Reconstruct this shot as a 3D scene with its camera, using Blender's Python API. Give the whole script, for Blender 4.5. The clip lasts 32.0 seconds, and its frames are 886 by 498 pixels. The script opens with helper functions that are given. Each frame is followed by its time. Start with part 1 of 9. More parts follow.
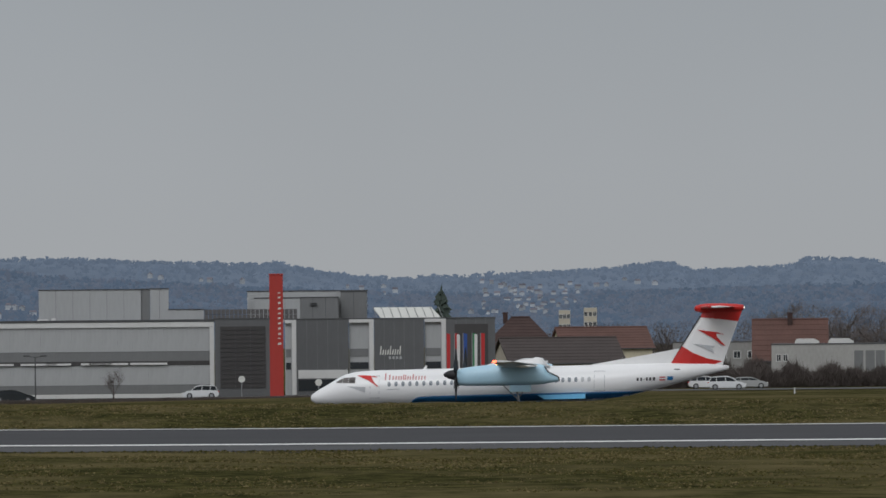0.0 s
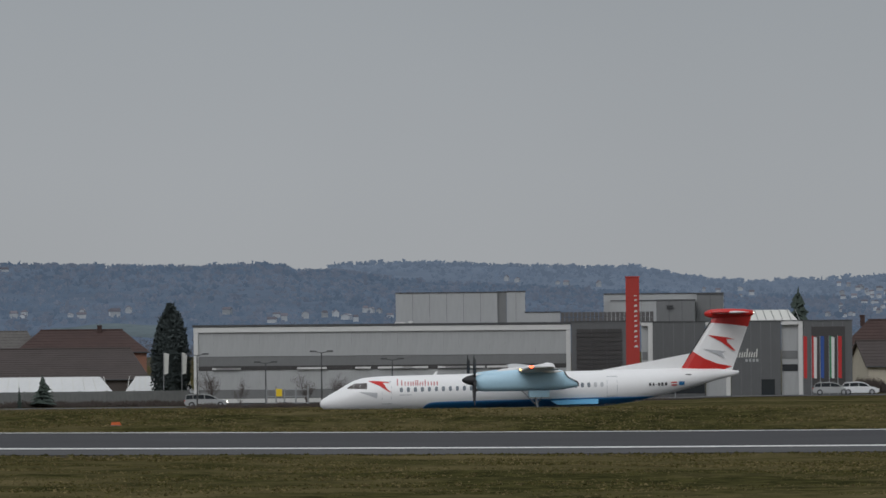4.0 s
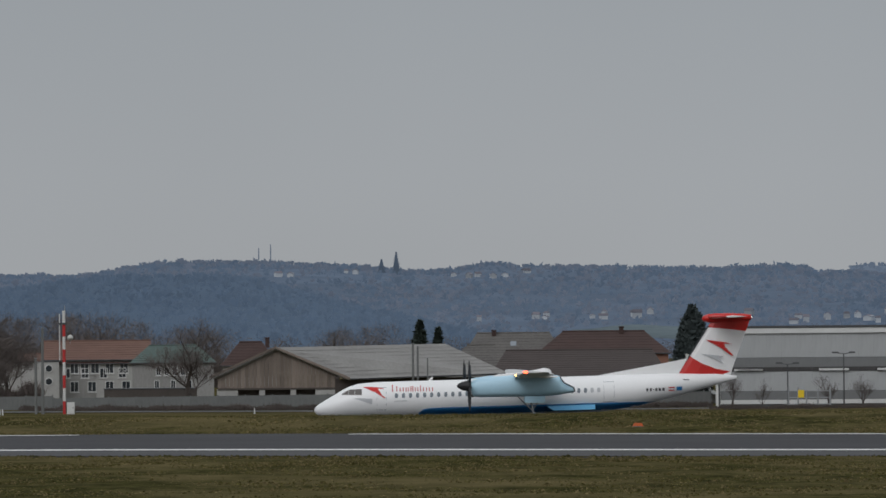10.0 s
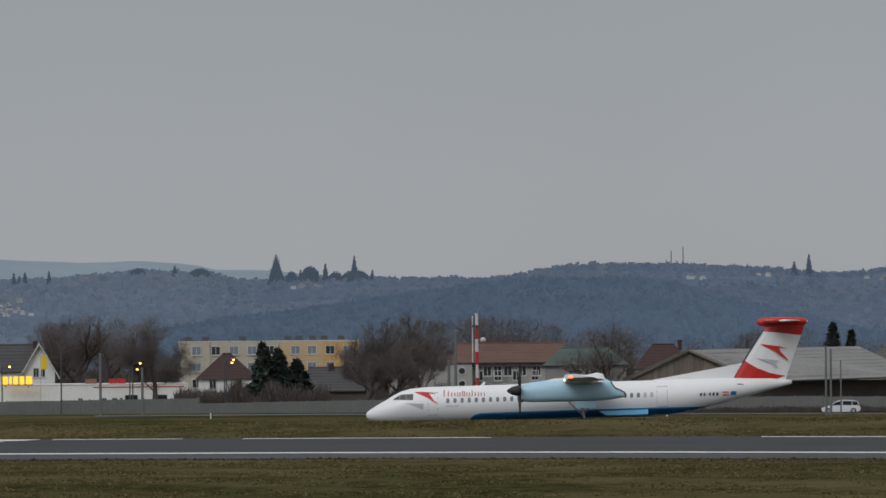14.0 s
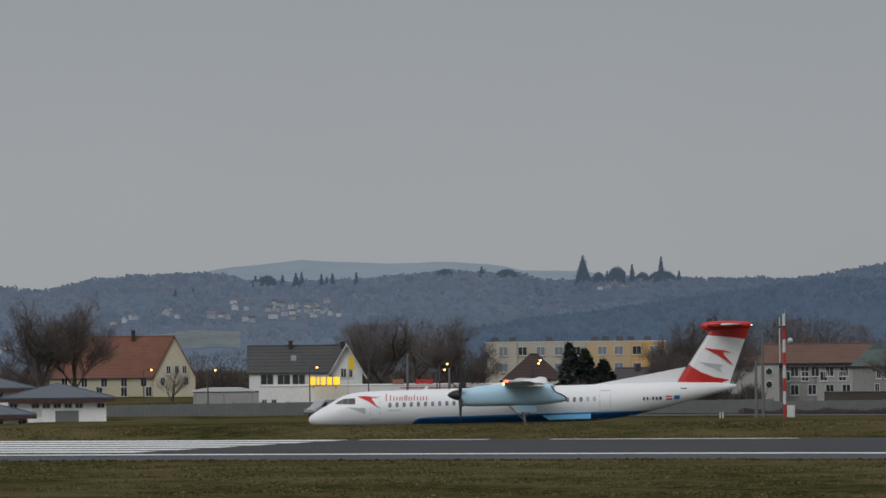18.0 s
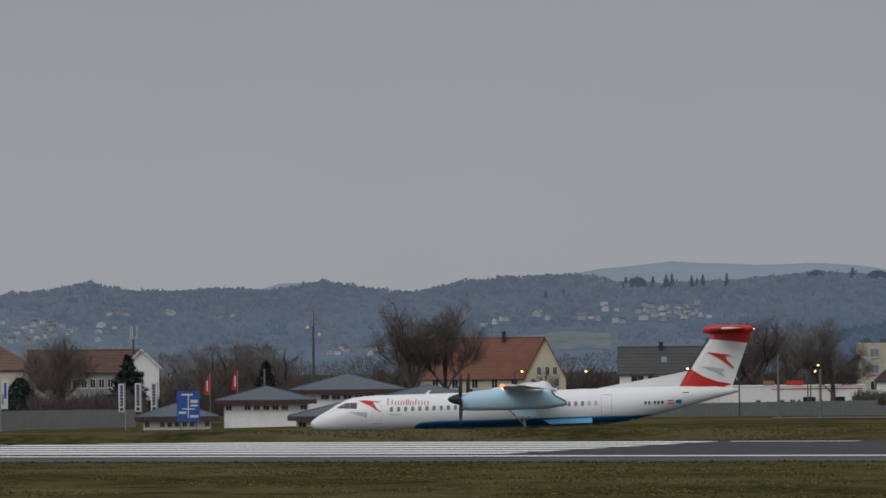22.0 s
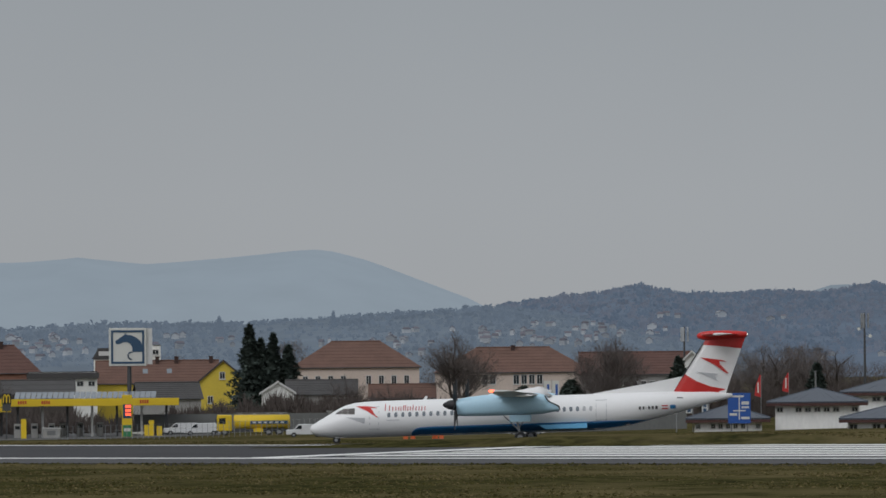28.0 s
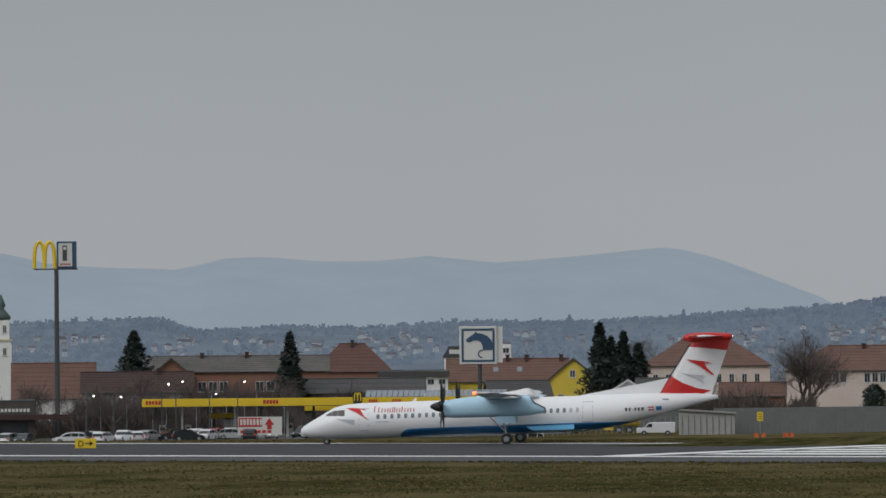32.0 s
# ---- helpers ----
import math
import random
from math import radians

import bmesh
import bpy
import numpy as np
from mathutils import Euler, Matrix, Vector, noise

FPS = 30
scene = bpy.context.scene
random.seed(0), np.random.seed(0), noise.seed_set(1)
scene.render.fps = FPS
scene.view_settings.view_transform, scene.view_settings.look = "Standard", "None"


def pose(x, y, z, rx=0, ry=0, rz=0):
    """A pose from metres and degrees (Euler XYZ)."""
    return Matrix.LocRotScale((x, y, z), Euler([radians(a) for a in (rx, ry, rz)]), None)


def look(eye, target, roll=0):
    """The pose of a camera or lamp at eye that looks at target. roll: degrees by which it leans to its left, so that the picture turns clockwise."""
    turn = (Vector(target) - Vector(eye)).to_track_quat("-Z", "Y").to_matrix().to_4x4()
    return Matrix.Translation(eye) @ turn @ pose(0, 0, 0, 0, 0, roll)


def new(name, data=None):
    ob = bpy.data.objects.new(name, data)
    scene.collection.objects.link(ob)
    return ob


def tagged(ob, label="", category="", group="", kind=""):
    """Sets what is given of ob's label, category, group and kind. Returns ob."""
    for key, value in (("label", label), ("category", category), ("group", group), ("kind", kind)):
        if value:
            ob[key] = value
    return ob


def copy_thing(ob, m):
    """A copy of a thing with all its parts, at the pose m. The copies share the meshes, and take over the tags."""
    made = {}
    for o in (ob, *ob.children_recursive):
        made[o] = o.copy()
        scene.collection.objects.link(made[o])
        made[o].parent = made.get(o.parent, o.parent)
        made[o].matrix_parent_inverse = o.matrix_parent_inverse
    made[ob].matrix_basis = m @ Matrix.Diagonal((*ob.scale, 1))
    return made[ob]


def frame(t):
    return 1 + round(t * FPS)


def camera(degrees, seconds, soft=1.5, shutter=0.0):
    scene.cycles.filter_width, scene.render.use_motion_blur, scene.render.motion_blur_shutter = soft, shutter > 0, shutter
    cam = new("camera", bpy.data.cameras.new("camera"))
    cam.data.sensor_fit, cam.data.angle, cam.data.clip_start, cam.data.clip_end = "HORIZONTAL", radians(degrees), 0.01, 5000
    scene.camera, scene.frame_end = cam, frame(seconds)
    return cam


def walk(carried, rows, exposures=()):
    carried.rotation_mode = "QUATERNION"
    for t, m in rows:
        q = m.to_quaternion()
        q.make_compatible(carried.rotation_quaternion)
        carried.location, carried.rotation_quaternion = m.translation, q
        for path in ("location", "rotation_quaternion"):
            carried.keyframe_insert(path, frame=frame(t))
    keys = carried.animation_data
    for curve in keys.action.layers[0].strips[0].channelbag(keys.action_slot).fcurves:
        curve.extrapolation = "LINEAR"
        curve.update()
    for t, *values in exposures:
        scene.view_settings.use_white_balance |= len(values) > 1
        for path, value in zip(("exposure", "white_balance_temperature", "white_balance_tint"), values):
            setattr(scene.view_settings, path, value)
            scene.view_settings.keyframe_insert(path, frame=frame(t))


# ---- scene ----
F = 9500.0          # bearings and heights below are in 1/9500 of a radian, seen from the eye
EYE = 6.03          # eye height over the taxiway, metres

cam = camera(9.436, 32.0, 1.6)
PATH = [
    (0.0, 0.000, 0.8684),
    (0.5, 0.449, 0.8918),
    (1.0, 0.768, 0.8863),
    (1.5, 1.264, 0.8906),
    (2.0, 1.877, 0.9076),
    (2.5, 2.551, 0.9112),
    (3.0, 2.981, 0.9243),
    (3.5, 3.307, 0.9084),
    (4.0, 3.802, 0.9310),
    (4.5, 4.705, 0.9478),
    (6.5, 6.368, 0.9649),
    (7.0, 6.692, 0.9690),
    (7.5, 7.278, 0.9802),
    (8.0, 7.449, 0.9841),
    (8.5, 7.697, 0.9772),
    (9.0, 8.140, 0.9823),
    (9.5, 8.678, 0.9664),
    (10.0, 9.366, 0.9919),
    (10.5, 10.016, 1.0079),
    (11.0, 10.425, 1.0148),
    (11.5, 10.851, 1.0134),
    (12.0, 11.572, 1.0112),
    (12.5, 11.979, 1.0294),
    (13.0, 12.417, 1.0383),
    (13.5, 12.892, 1.0475),
    (14.0, 13.766, 1.0580),
    (14.5, 13.992, 1.0670),
    (15.0, 14.300, 1.0538),
    (15.5, 15.051, 1.0865),
    (17.5, 16.424, 1.0719),
    (18.0, 17.039, 1.0932),
    (18.5, 17.703, 1.0949),
    (19.0, 18.042, 1.1008),
    (19.5, 18.873, 1.1052),
    (20.0, 19.411, 1.1255),
    (20.5, 20.579, 1.1395),
    (21.0, 21.070, 1.1381),
    (21.5, 21.045, 1.1339),
    (22.0, 20.990, 1.1425),
    (22.5, 20.870, 1.1388),
    (23.0, 20.907, 1.1326),
    (23.5, 22.730, 1.1681),
    (24.0, 23.345, 1.1769),
    (24.5, 24.056, 1.1803),
    (25.0, 24.874, 1.1905),
    (25.5, 25.763, 1.1975),
    (27.5, 26.808, 1.2065),
    (28.0, 26.863, 1.2132),
    (28.5, 27.795, 1.2308),
    (29.0, 27.894, 1.2157),
    (29.5, 27.897, 1.2175),
    (30.0, 28.228, 1.2076),
    (30.5, 29.290, 1.2444),
    (31.0, 29.942, 1.2506),
    (31.5, 30.468, 1.2357),
    (32.0, 30.599, 1.2275),
]
walk(cam, [(t, pose(0, 0, EYE, 0, 0, yaw) @ pose(0, 0, 0, 90 + tilt) @ pose(0, 0, 0, 0, 0, -0.516))
           for t, yaw, tilt in PATH], [(0, -0.03), (2, -0.07), (4, -0.08), (9, -0.08), (13, -0.09), (19, -0.16), (23, -0.20), (25.5, -0.14), (28, -0.09), (30, -0.13), (32, -0.04)])

# ---- light: an overcast day ----
world = bpy.data.worlds.new("world")
scene.world = world
world.use_nodes = True
wn, wl = world.node_tree.nodes, world.node_tree.links
sky = wn.new("ShaderNodeTexSky")
sky.sky_type = "NISHITA"
sky.sun_disc = False
sky.sun_elevation, sky.sun_rotation = radians(38), radians(160)
sky.dust_density = 4.0
grey = wn.new("ShaderNodeHueSaturation")
grey.inputs["Saturation"].default_value = 0.12
wl.new(sky.outputs[0], grey.inputs["Color"])
tc = wn.new("ShaderNodeTexCoord")
sep = wn.new("ShaderNodeSeparateXYZ")
wl.new(tc.outputs["Generated"], sep.inputs[0])
ramp = wn.new("ShaderNodeValToRGB")     # cloud deck: dim at the horizon, brighter overhead
ramp.color_ramp.elements[0].position, ramp.color_ramp.elements[0].color = 0.0, (4.95, 5.15, 5.36, 1)
ramp.color_ramp.elements[1].position, ramp.color_ramp.elements[1].color = 0.9, (8.6, 8.95, 9.4, 1)
mid = ramp.color_ramp.elements.new(0.03)
mid.color = (4.75, 5.02, 5.3, 1)
mid = ramp.color_ramp.elements.new(0.07)
mid.color = (4.0, 4.35, 4.7, 1)
wl.new(sep.outputs["Z"], ramp.inputs[0])
clouds = wn.new("ShaderNodeTexNoise")
clouds.inputs["Scale"].default_value, clouds.inputs["Detail"].default_value = 7.0, 3.0
wl.new(tc.outputs["Generated"], clouds.inputs["Vector"])
cm = wn.new("ShaderNodeMapRange")
cm.inputs["To Min"].default_value, cm.inputs["To Max"].default_value = 0.92, 1.08
wl.new(clouds.outputs["Fac"], cm.inputs["Value"])
deck = wn.new("ShaderNodeVectorMath")
deck.operation = "SCALE"
wl.new(ramp.outputs[0], deck.inputs[0])
wl.new(cm.outputs[0], deck.inputs["Scale"])
mix = wn.new("ShaderNodeMixRGB")
mix.inputs[0].default_value = 0.85
wl.new(grey.outputs[0], mix.inputs[1])
wl.new(deck.outputs[0], mix.inputs[2])
bg = wn["Background"]
bg.inputs["Strength"].default_value = 0.085
wl.new(mix.outputs[0], bg.inputs[0])

sun_data = bpy.data.lights.new("sun", "SUN")
sun_data.energy, sun_data.angle, sun_data.color = 0.87, radians(30), (0.98, 0.98, 1.0)
sun = new("sun", sun_data)
sun.matrix_world = look((0, 0, 50), (Vector((0, 0, 50)) + Vector((0.32, 0.95, -0.78))))


# ---- materials ----
def mat(name, color, rough=0.7, vary=0.25, scale=1.0, bump=0.0, metal=0.0, fine=12.0, glow=None, power=0.0, per=0.0, streak=1.0, spec=0.5, island=0.0):
    """Two scales of grain over a base colour; per: variation from piece to piece; streak: stretches the grain upright."""
    m = bpy.data.materials.new(name)
    m.use_nodes = True
    n, l = m.node_tree.nodes, m.node_tree.links
    b = n["Principled BSDF"]
    b.inputs["Roughness"].default_value, b.inputs["Metallic"].default_value = rough, metal
    b.inputs["Specular IOR Level"].default_value = spec
    co = n.new("ShaderNodeTexCoord")
    mp = n.new("ShaderNodeMapping")
    mp.inputs["Scale"].default_value = (1, 1, 1 / streak)
    l.new(co.outputs["Object"], mp.inputs[0])
    big, small = n.new("ShaderNodeTexNoise"), n.new("ShaderNodeTexNoise")
    big.inputs["Scale"].default_value, small.inputs["Scale"].default_value = scale, scale * fine
    big.inputs["Detail"].default_value, small.inputs["Detail"].default_value = 4, 3
    l.new(mp.outputs[0], big.inputs["Vector"])
    l.new(mp.outputs[0], small.inputs["Vector"])
    add = n.new("ShaderNodeMath")
    add.operation = "ADD"
    l.new(big.outputs["Fac"], add.inputs[0])
    l.new(small.outputs["Fac"], add.inputs[1])
    last = add.outputs[0]
    lo, hi = 0.55, 1.45
    if per:
        oi = n.new("ShaderNodeObjectInfo")
        pm = n.new("ShaderNodeMath")
        pm.operation = "MULTIPLY_ADD"
        pm.inputs[1].default_value = per
        l.new(oi.outputs["Random"], pm.inputs[0])
        l.new(last, pm.inputs[2])
        last, hi = pm.outputs[0], hi + per
    if island:      # tree by tree
        gi = n.new("ShaderNodeNewGeometry")
        im = n.new("ShaderNodeMath")
        im.operation = "MULTIPLY_ADD"
        im.inputs[1].default_value = island
        l.new(gi.outputs["Random Per Island"], im.inputs[0])
        l.new(last, im.inputs[2])
        last, hi = im.outputs[0], hi + island
    mr = n.new("ShaderNodeMapRange")
    mr.inputs["From Min"].default_value, mr.inputs["From Max"].default_value = lo, hi
    mr.inputs["To Min"].default_value, mr.inputs["To Max"].default_value = 1 - vary, 1 + vary
    l.new(last, mr.inputs["Value"])
    sc = n.new("ShaderNodeVectorMath")
    sc.operation = "SCALE"
    sc.inputs[0].default_value = color[:3]
    l.new(mr.outputs[0], sc.inputs["Scale"])
    l.new(sc.outputs[0], b.inputs["Base Color"])
    if bump:
        bp = n.new("ShaderNodeBump")
        bp.inputs["Strength"].default_value, bp.inputs["Distance"].default_value = bump, 0.05
        l.new(add.outputs[0], bp.inputs["Height"])
        l.new(bp.outputs[0], b.inputs["Normal"])
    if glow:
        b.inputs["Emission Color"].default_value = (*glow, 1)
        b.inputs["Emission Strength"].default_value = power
        if spec == 0.0:     # painted haze: the emission itself is made uneven, in drifts
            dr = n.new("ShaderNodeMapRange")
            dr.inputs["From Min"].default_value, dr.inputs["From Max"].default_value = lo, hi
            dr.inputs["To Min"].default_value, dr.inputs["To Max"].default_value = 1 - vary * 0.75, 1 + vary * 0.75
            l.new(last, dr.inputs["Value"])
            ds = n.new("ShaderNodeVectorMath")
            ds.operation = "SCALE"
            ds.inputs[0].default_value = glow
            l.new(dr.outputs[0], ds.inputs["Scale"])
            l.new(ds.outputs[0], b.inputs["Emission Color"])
    return m


def grass_mat(name, dark, light, dry):
    """Turf: patches of green, olive and dry straw at three sizes."""
    m = bpy.data.materials.new(name)
    m.use_nodes = True
    n, l = m.node_tree.nodes, m.node_tree.links
    b = n["Principled BSDF"]
    b.inputs["Roughness"].default_value, b.inputs["Specular IOR Level"].default_value = 0.95, 0.0
    co = n.new("ShaderNodeTexCoord")
    mp = n.new("ShaderNodeMapping")
    mp.inputs["Scale"].default_value = (1.0, 0.8, 1.0)
    l.new(co.outputs["Object"], mp.inputs[0])
    def noise_at(s, d=4):
        t = n.new("ShaderNodeTexNoise")
        t.inputs["Scale"].default_value, t.inputs["Detail"].default_value = s, d
        t.inputs["Roughness"].default_value = 0.65
        l.new(mp.outputs[0], t.inputs["Vector"])
        return t
    a, c, e = noise_at(0.13, 5), noise_at(0.75, 6), noise_at(0.03, 3)
    r = n.new("ShaderNodeValToRGB")
    r.color_ramp.elements[0].position, r.color_ramp.elements[0].color = 0.42, (*dark, 1)
    r.color_ramp.elements[1].position, r.color_ramp.elements[1].color = 0.60, (*light, 1)
    l.new(c.outputs["Fac"], r.inputs[0])
    r2 = n.new("ShaderNodeValToRGB")
    r2.color_ramp.elements[0].position, r2.color_ramp.elements[0].color = 0.45, (0, 0, 0, 1)
    r2.color_ramp.elements[1].position, r2.color_ramp.elements[1].color = 0.60, (1, 1, 1, 1)
    sm = n.new("ShaderNodeMath")
    sm.operation = "MULTIPLY_ADD"
    sm.inputs[1].default_value = 0.5
    l.new(a.outputs["Fac"], sm.inputs[0])
    hf = n.new("ShaderNodeMath")
    hf.operation = "MULTIPLY"
    hf.inputs[1].default_value = 0.5
    l.new(e.outputs["Fac"], hf.inputs[0])
    l.new(hf.outputs[0], sm.inputs[2])
    l.new(sm.outputs[0], r2.inputs[0])
    mx = n.new("ShaderNodeMixRGB")
    l.new(r2.outputs[0], mx.inputs[0])
    l.new(r.outputs[0], mx.inputs[1])
    mx.inputs[2].default_value = (*dry, 1)
    l.new(mx.outputs[0], b.inputs["Base Color"])
    bp = n.new("ShaderNodeBump")
    bp.inputs["Strength"].default_value, bp.inputs["Distance"].default_value = 0.8, 0.25
    l.new(c.outputs["Fac"], bp.inputs["Height"])
    l.new(bp.outputs[0], b.inputs["Normal"])
    return m


GRASS = grass_mat("turf", (0.028, 0.029, 0.012), (0.076, 0.070, 0.027), (0.122, 0.101, 0.050))
TUFT = mat("grass_blades", (0.098, 0.088, 0.033), 0.95, 0.6, 0.8, spec=0.0, island=1.2)
DRYTUFT = mat("dry_grass_blades", (0.185, 0.15, 0.075), 0.95, 0.5, 0.8, spec=0.0, island=1.2)
ASPHALT = mat("asphalt", (0.056, 0.056, 0.060), 0.9, 0.24, 0.12, 0.2, fine=40, spec=0.15)
SHOULDER = mat("worn_asphalt", (0.084, 0.084, 0.087), 0.9, 0.22, 0.15, 0.2, fine=40, spec=0.15)
PAINT = mat("runway_paint", (0.78, 0.78, 0.76), 0.7, 0.12, 0.6)
ROAD = mat("road_asphalt", (0.09, 0.09, 0.09), 0.9, 0.2, 0.2)
WHITE = mat("aircraft_white", (0.86, 0.86, 0.86), 0.28, 0.03, 0.5)
BLUE = mat("aircraft_dark_blue", (0.026, 0.185, 0.42), 0.3, 0.06, 0.5)
LBLUE = mat("aircraft_light_blue", (0.46, 0.69, 0.83), 0.32, 0.05, 0.5)
CYAN = mat("belly_panel_blue", (0.19, 0.55, 0.86), 0.35, 0.05, 0.5)
RED = mat("aircraft_red", (0.56, 0.022, 0.018), 0.3, 0.05, 0.5)
TITLERED = mat("title_red", (0.52, 0.13, 0.13), 0.35, 0.05, 0.5)
PALEGREY = mat("pale_grey_paint", (0.50, 0.51, 0.53), 0.4, 0.05, 0.5)
SILVER = mat("silver_grey_paint", (0.42, 0.44, 0.46), 0.4, 0.05, 0.5)
BLACK = mat("black_rubber", (0.018, 0.018, 0.02), 0.6, 0.2, 2)
DARK = mat("dark_grey_metal", (0.06, 0.062, 0.066), 0.5, 0.15, 1)
STEEL = mat("grey_steel", (0.30, 0.31, 0.32), 0.45, 0.15, 1, metal=0.4)
COCKPIT = mat("cockpit_glass", (0.23, 0.21, 0.2), 0.12, 0.3, 2, spec=0.7)
GLASS = mat("dark_window_glass", (0.025, 0.03, 0.036), 0.08, 0.1, 1, spec=0.8)
PANEGREY = mat("cabin_window", (0.20, 0.23, 0.26), 0.15, 0.1, 2)
LAMPWARM = mat("warm_lamp_glow", (0.9, 0.6, 0.25), 0.4, 0, 1, glow=(1.0, 0.55, 0.15), power=6)
LAMPWHITE = mat("white_lamp_glow", (0.9, 0.9, 0.85), 0.4, 0, 1, glow=(1.0, 0.95, 0.8), power=4)
LAMPRED = mat("red_beacon_glow", (0.9, 0.1, 0.05), 0.4, 0, 1, glow=(1.0, 0.10, 0.04), power=5)
SIGNGLOW = mat("lit_yellow_letters", (0.9, 0.55, 0.05), 0.5, 0, 1, glow=(1.0, 0.55, 0.03), power=1.1)
SIGNRED = mat("lit_red_digits", (0.8, 0.05, 0.03), 0.5, 0, 1, glow=(1.0, 0.12, 0.05), power=1.6)
CLAD = mat("light_grey_cladding", (0.37, 0.38, 0.385), 0.6, 0.10, 0.25, per=0.05, streak=5)
CLADMID = mat("mid_grey_cladding", (0.165, 0.17, 0.172), 0.6, 0.12, 0.3, per=0.1, streak=5)
CLADDARK = mat("anthracite_cladding", (0.105, 0.108, 0.112), 0.6, 0.12, 0.3, per=0.1, streak=4)
LOUVRE = mat("dark_louvre", (0.045, 0.042, 0.042), 0.55, 0.2, 1, per=0.3)
TRIM = mat("white_trim", (0.6, 0.6, 0.59), 0.6, 0.08, 0.5)
TOWERRED = mat("tower_red", (0.38, 0.030, 0.022), 0.5, 0.08, 0.3, streak=4)
CONCRETE = mat("concrete", (0.150, 0.155, 0.152), 0.9, 0.18, 0.3, 0.2, per=0.18, streak=3)
ROOFGREY = mat("grey_fibre_cement", (0.25, 0.245, 0.235), 0.9, 0.22, 0.25, 0.2, per=0.12)
ROOFSLATE = mat("weathered_dark_sheets", (0.105, 0.098, 0.092), 0.9, 0.35, 0.3, 0.3, fine=9)
ROOFBROWN = mat("brown_roof_tiles", (0.055, 0.032, 0.028), 0.9, 0.25, 0.5, 0.3, fine=9)
ROOFTAUPE = mat("taupe_roof_tiles", (0.062, 0.05, 0.047), 0.9, 0.2, 0.5, 0.3, fine=9)
ROOFRED = mat("red_clay_tiles", (0.112, 0.058, 0.047), 0.9, 0.25, 0.5, 0.3, fine=9)
ROOFORANGE = mat("orange_clay_tiles", (0.140, 0.078, 0.060), 0.9, 0.22, 0.5, 0.3, fine=9)
ROOFMANOR = mat("warm_red_clay_tiles", (0.185, 0.082, 0.055), 0.9, 0.25, 0.5, 0.3, fine=9)
ROOFDARK = mat("dark_grey_roof", (0.07, 0.068, 0.068), 0.9, 0.2, 0.5, 0.3, fine=9)
ROOFBLUE = mat("blue_grey_sheet_roof", (0.080, 0.096, 0.122), 0.5, 0.12, 0.4, 0.1)
ROOFGREEN = mat("green_copper_roof", (0.075, 0.11, 0.10), 0.8, 0.2, 0.4)
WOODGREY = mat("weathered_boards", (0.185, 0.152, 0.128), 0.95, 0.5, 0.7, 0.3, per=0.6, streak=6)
# dark timber; also serves as painted shade at the barn and the station
WOODANDSHADE = mat("dark_timber_and_shade", (0.075, 0.063, 0.056), 0.9, 0.3, 0.6)
PLASTERWHITE = mat("white_render", (0.78, 0.78, 0.76), 0.9, 0.12, 0.3, 0.1, streak=2)
PAVWHITE = mat("white_painted_wall", (0.88, 0.88, 0.87), 0.8, 0.10, 0.3, 0.1, streak=3)
FASCIA = mat("red_brown_board", (0.075, 0.034, 0.03), 0.8, 0.2, 0.6)
# wing and flap white, greyed all over to paint in the underside's shade
WINGSHADE = mat("wing_white_shaded_grey", (0.56, 0.565, 0.57), 0.35, 0.08, 0.5)
PLASTERGREY = mat("grey_render", (0.36, 0.355, 0.34), 0.9, 0.15, 0.3, 0.1, streak=2)
PLASTERDIM = mat("dull_grey_render", (0.27, 0.265, 0.255), 0.9, 0.2, 0.3, 0.1, streak=2)
EDGETUFT = mat("rank_green_blades", (0.066, 0.063, 0.023), 0.95, 0.6, 0.8, spec=0.0, island=1.2)
PLASTERBEIGE = mat("beige_render", (0.48, 0.44, 0.36), 0.9, 0.12, 0.3, 0.1, streak=2)
PLASTERCREAM = mat("cream_render", (0.55, 0.50, 0.37), 0.9, 0.12, 0.3, 0.1, streak=2)
PLASTERORANGE = mat("orange_render", (0.58, 0.35, 0.13), 0.9, 0.10, 0.3, 0.1)
PLASTERPEACH = mat("peach_render", (0.55, 0.40, 0.24), 0.9, 0.10, 0.3, 0.1)
PLASTERPINK = mat("pale_pink_render", (0.62, 0.52, 0.46), 0.9, 0.12, 0.3, 0.1)
PLASTERSALMON = mat("salmon_render", (0.25, 0.125, 0.088), 0.9, 0.12, 0.3, 0.1)
PLASTERYELLOW = mat("yellow_render", (0.66, 0.50, 0.07), 0.9, 0.10, 0.3, 0.1)
TENT = mat("white_tarpaulin", (0.62, 0.63, 0.63), 0.6, 0.08, 0.3)
CANOPYYELLOW = mat("canopy_yellow", (0.72, 0.50, 0.02), 0.5, 0.06, 0.4)
SIGNYELLOW = mat("sign_yellow", (0.80, 0.56, 0.02), 0.5, 0.05, 0.4)
SIGNBLUE = mat("road_sign_blue", (0.02, 0.09, 0.36), 0.5, 0.08, 0.5)
SIGNNAVY = mat("sign_navy", (0.03, 0.075, 0.14), 0.5, 0.05, 0.5)
SIGNWHITE = mat("sign_white", (0.62, 0.62, 0.58), 0.5, 0.05, 0.5)
FLAGRED = mat("flag_red", (0.46, 0.03, 0.03), 0.8, 0.1, 1)
FLAGGREEN = mat("flag_green", (0.05, 0.22, 0.10), 0.8, 0.1, 1)
FLAGBLUE = mat("flag_blue", (0.03, 0.08, 0.28), 0.8, 0.1, 1)
ORANGEMARK = mat("marker_orange", (0.62, 0.12, 0.03), 0.6, 0.1, 1)
BARK = mat("bark", (0.08, 0.066, 0.06), 0.95, 0.3, 2)
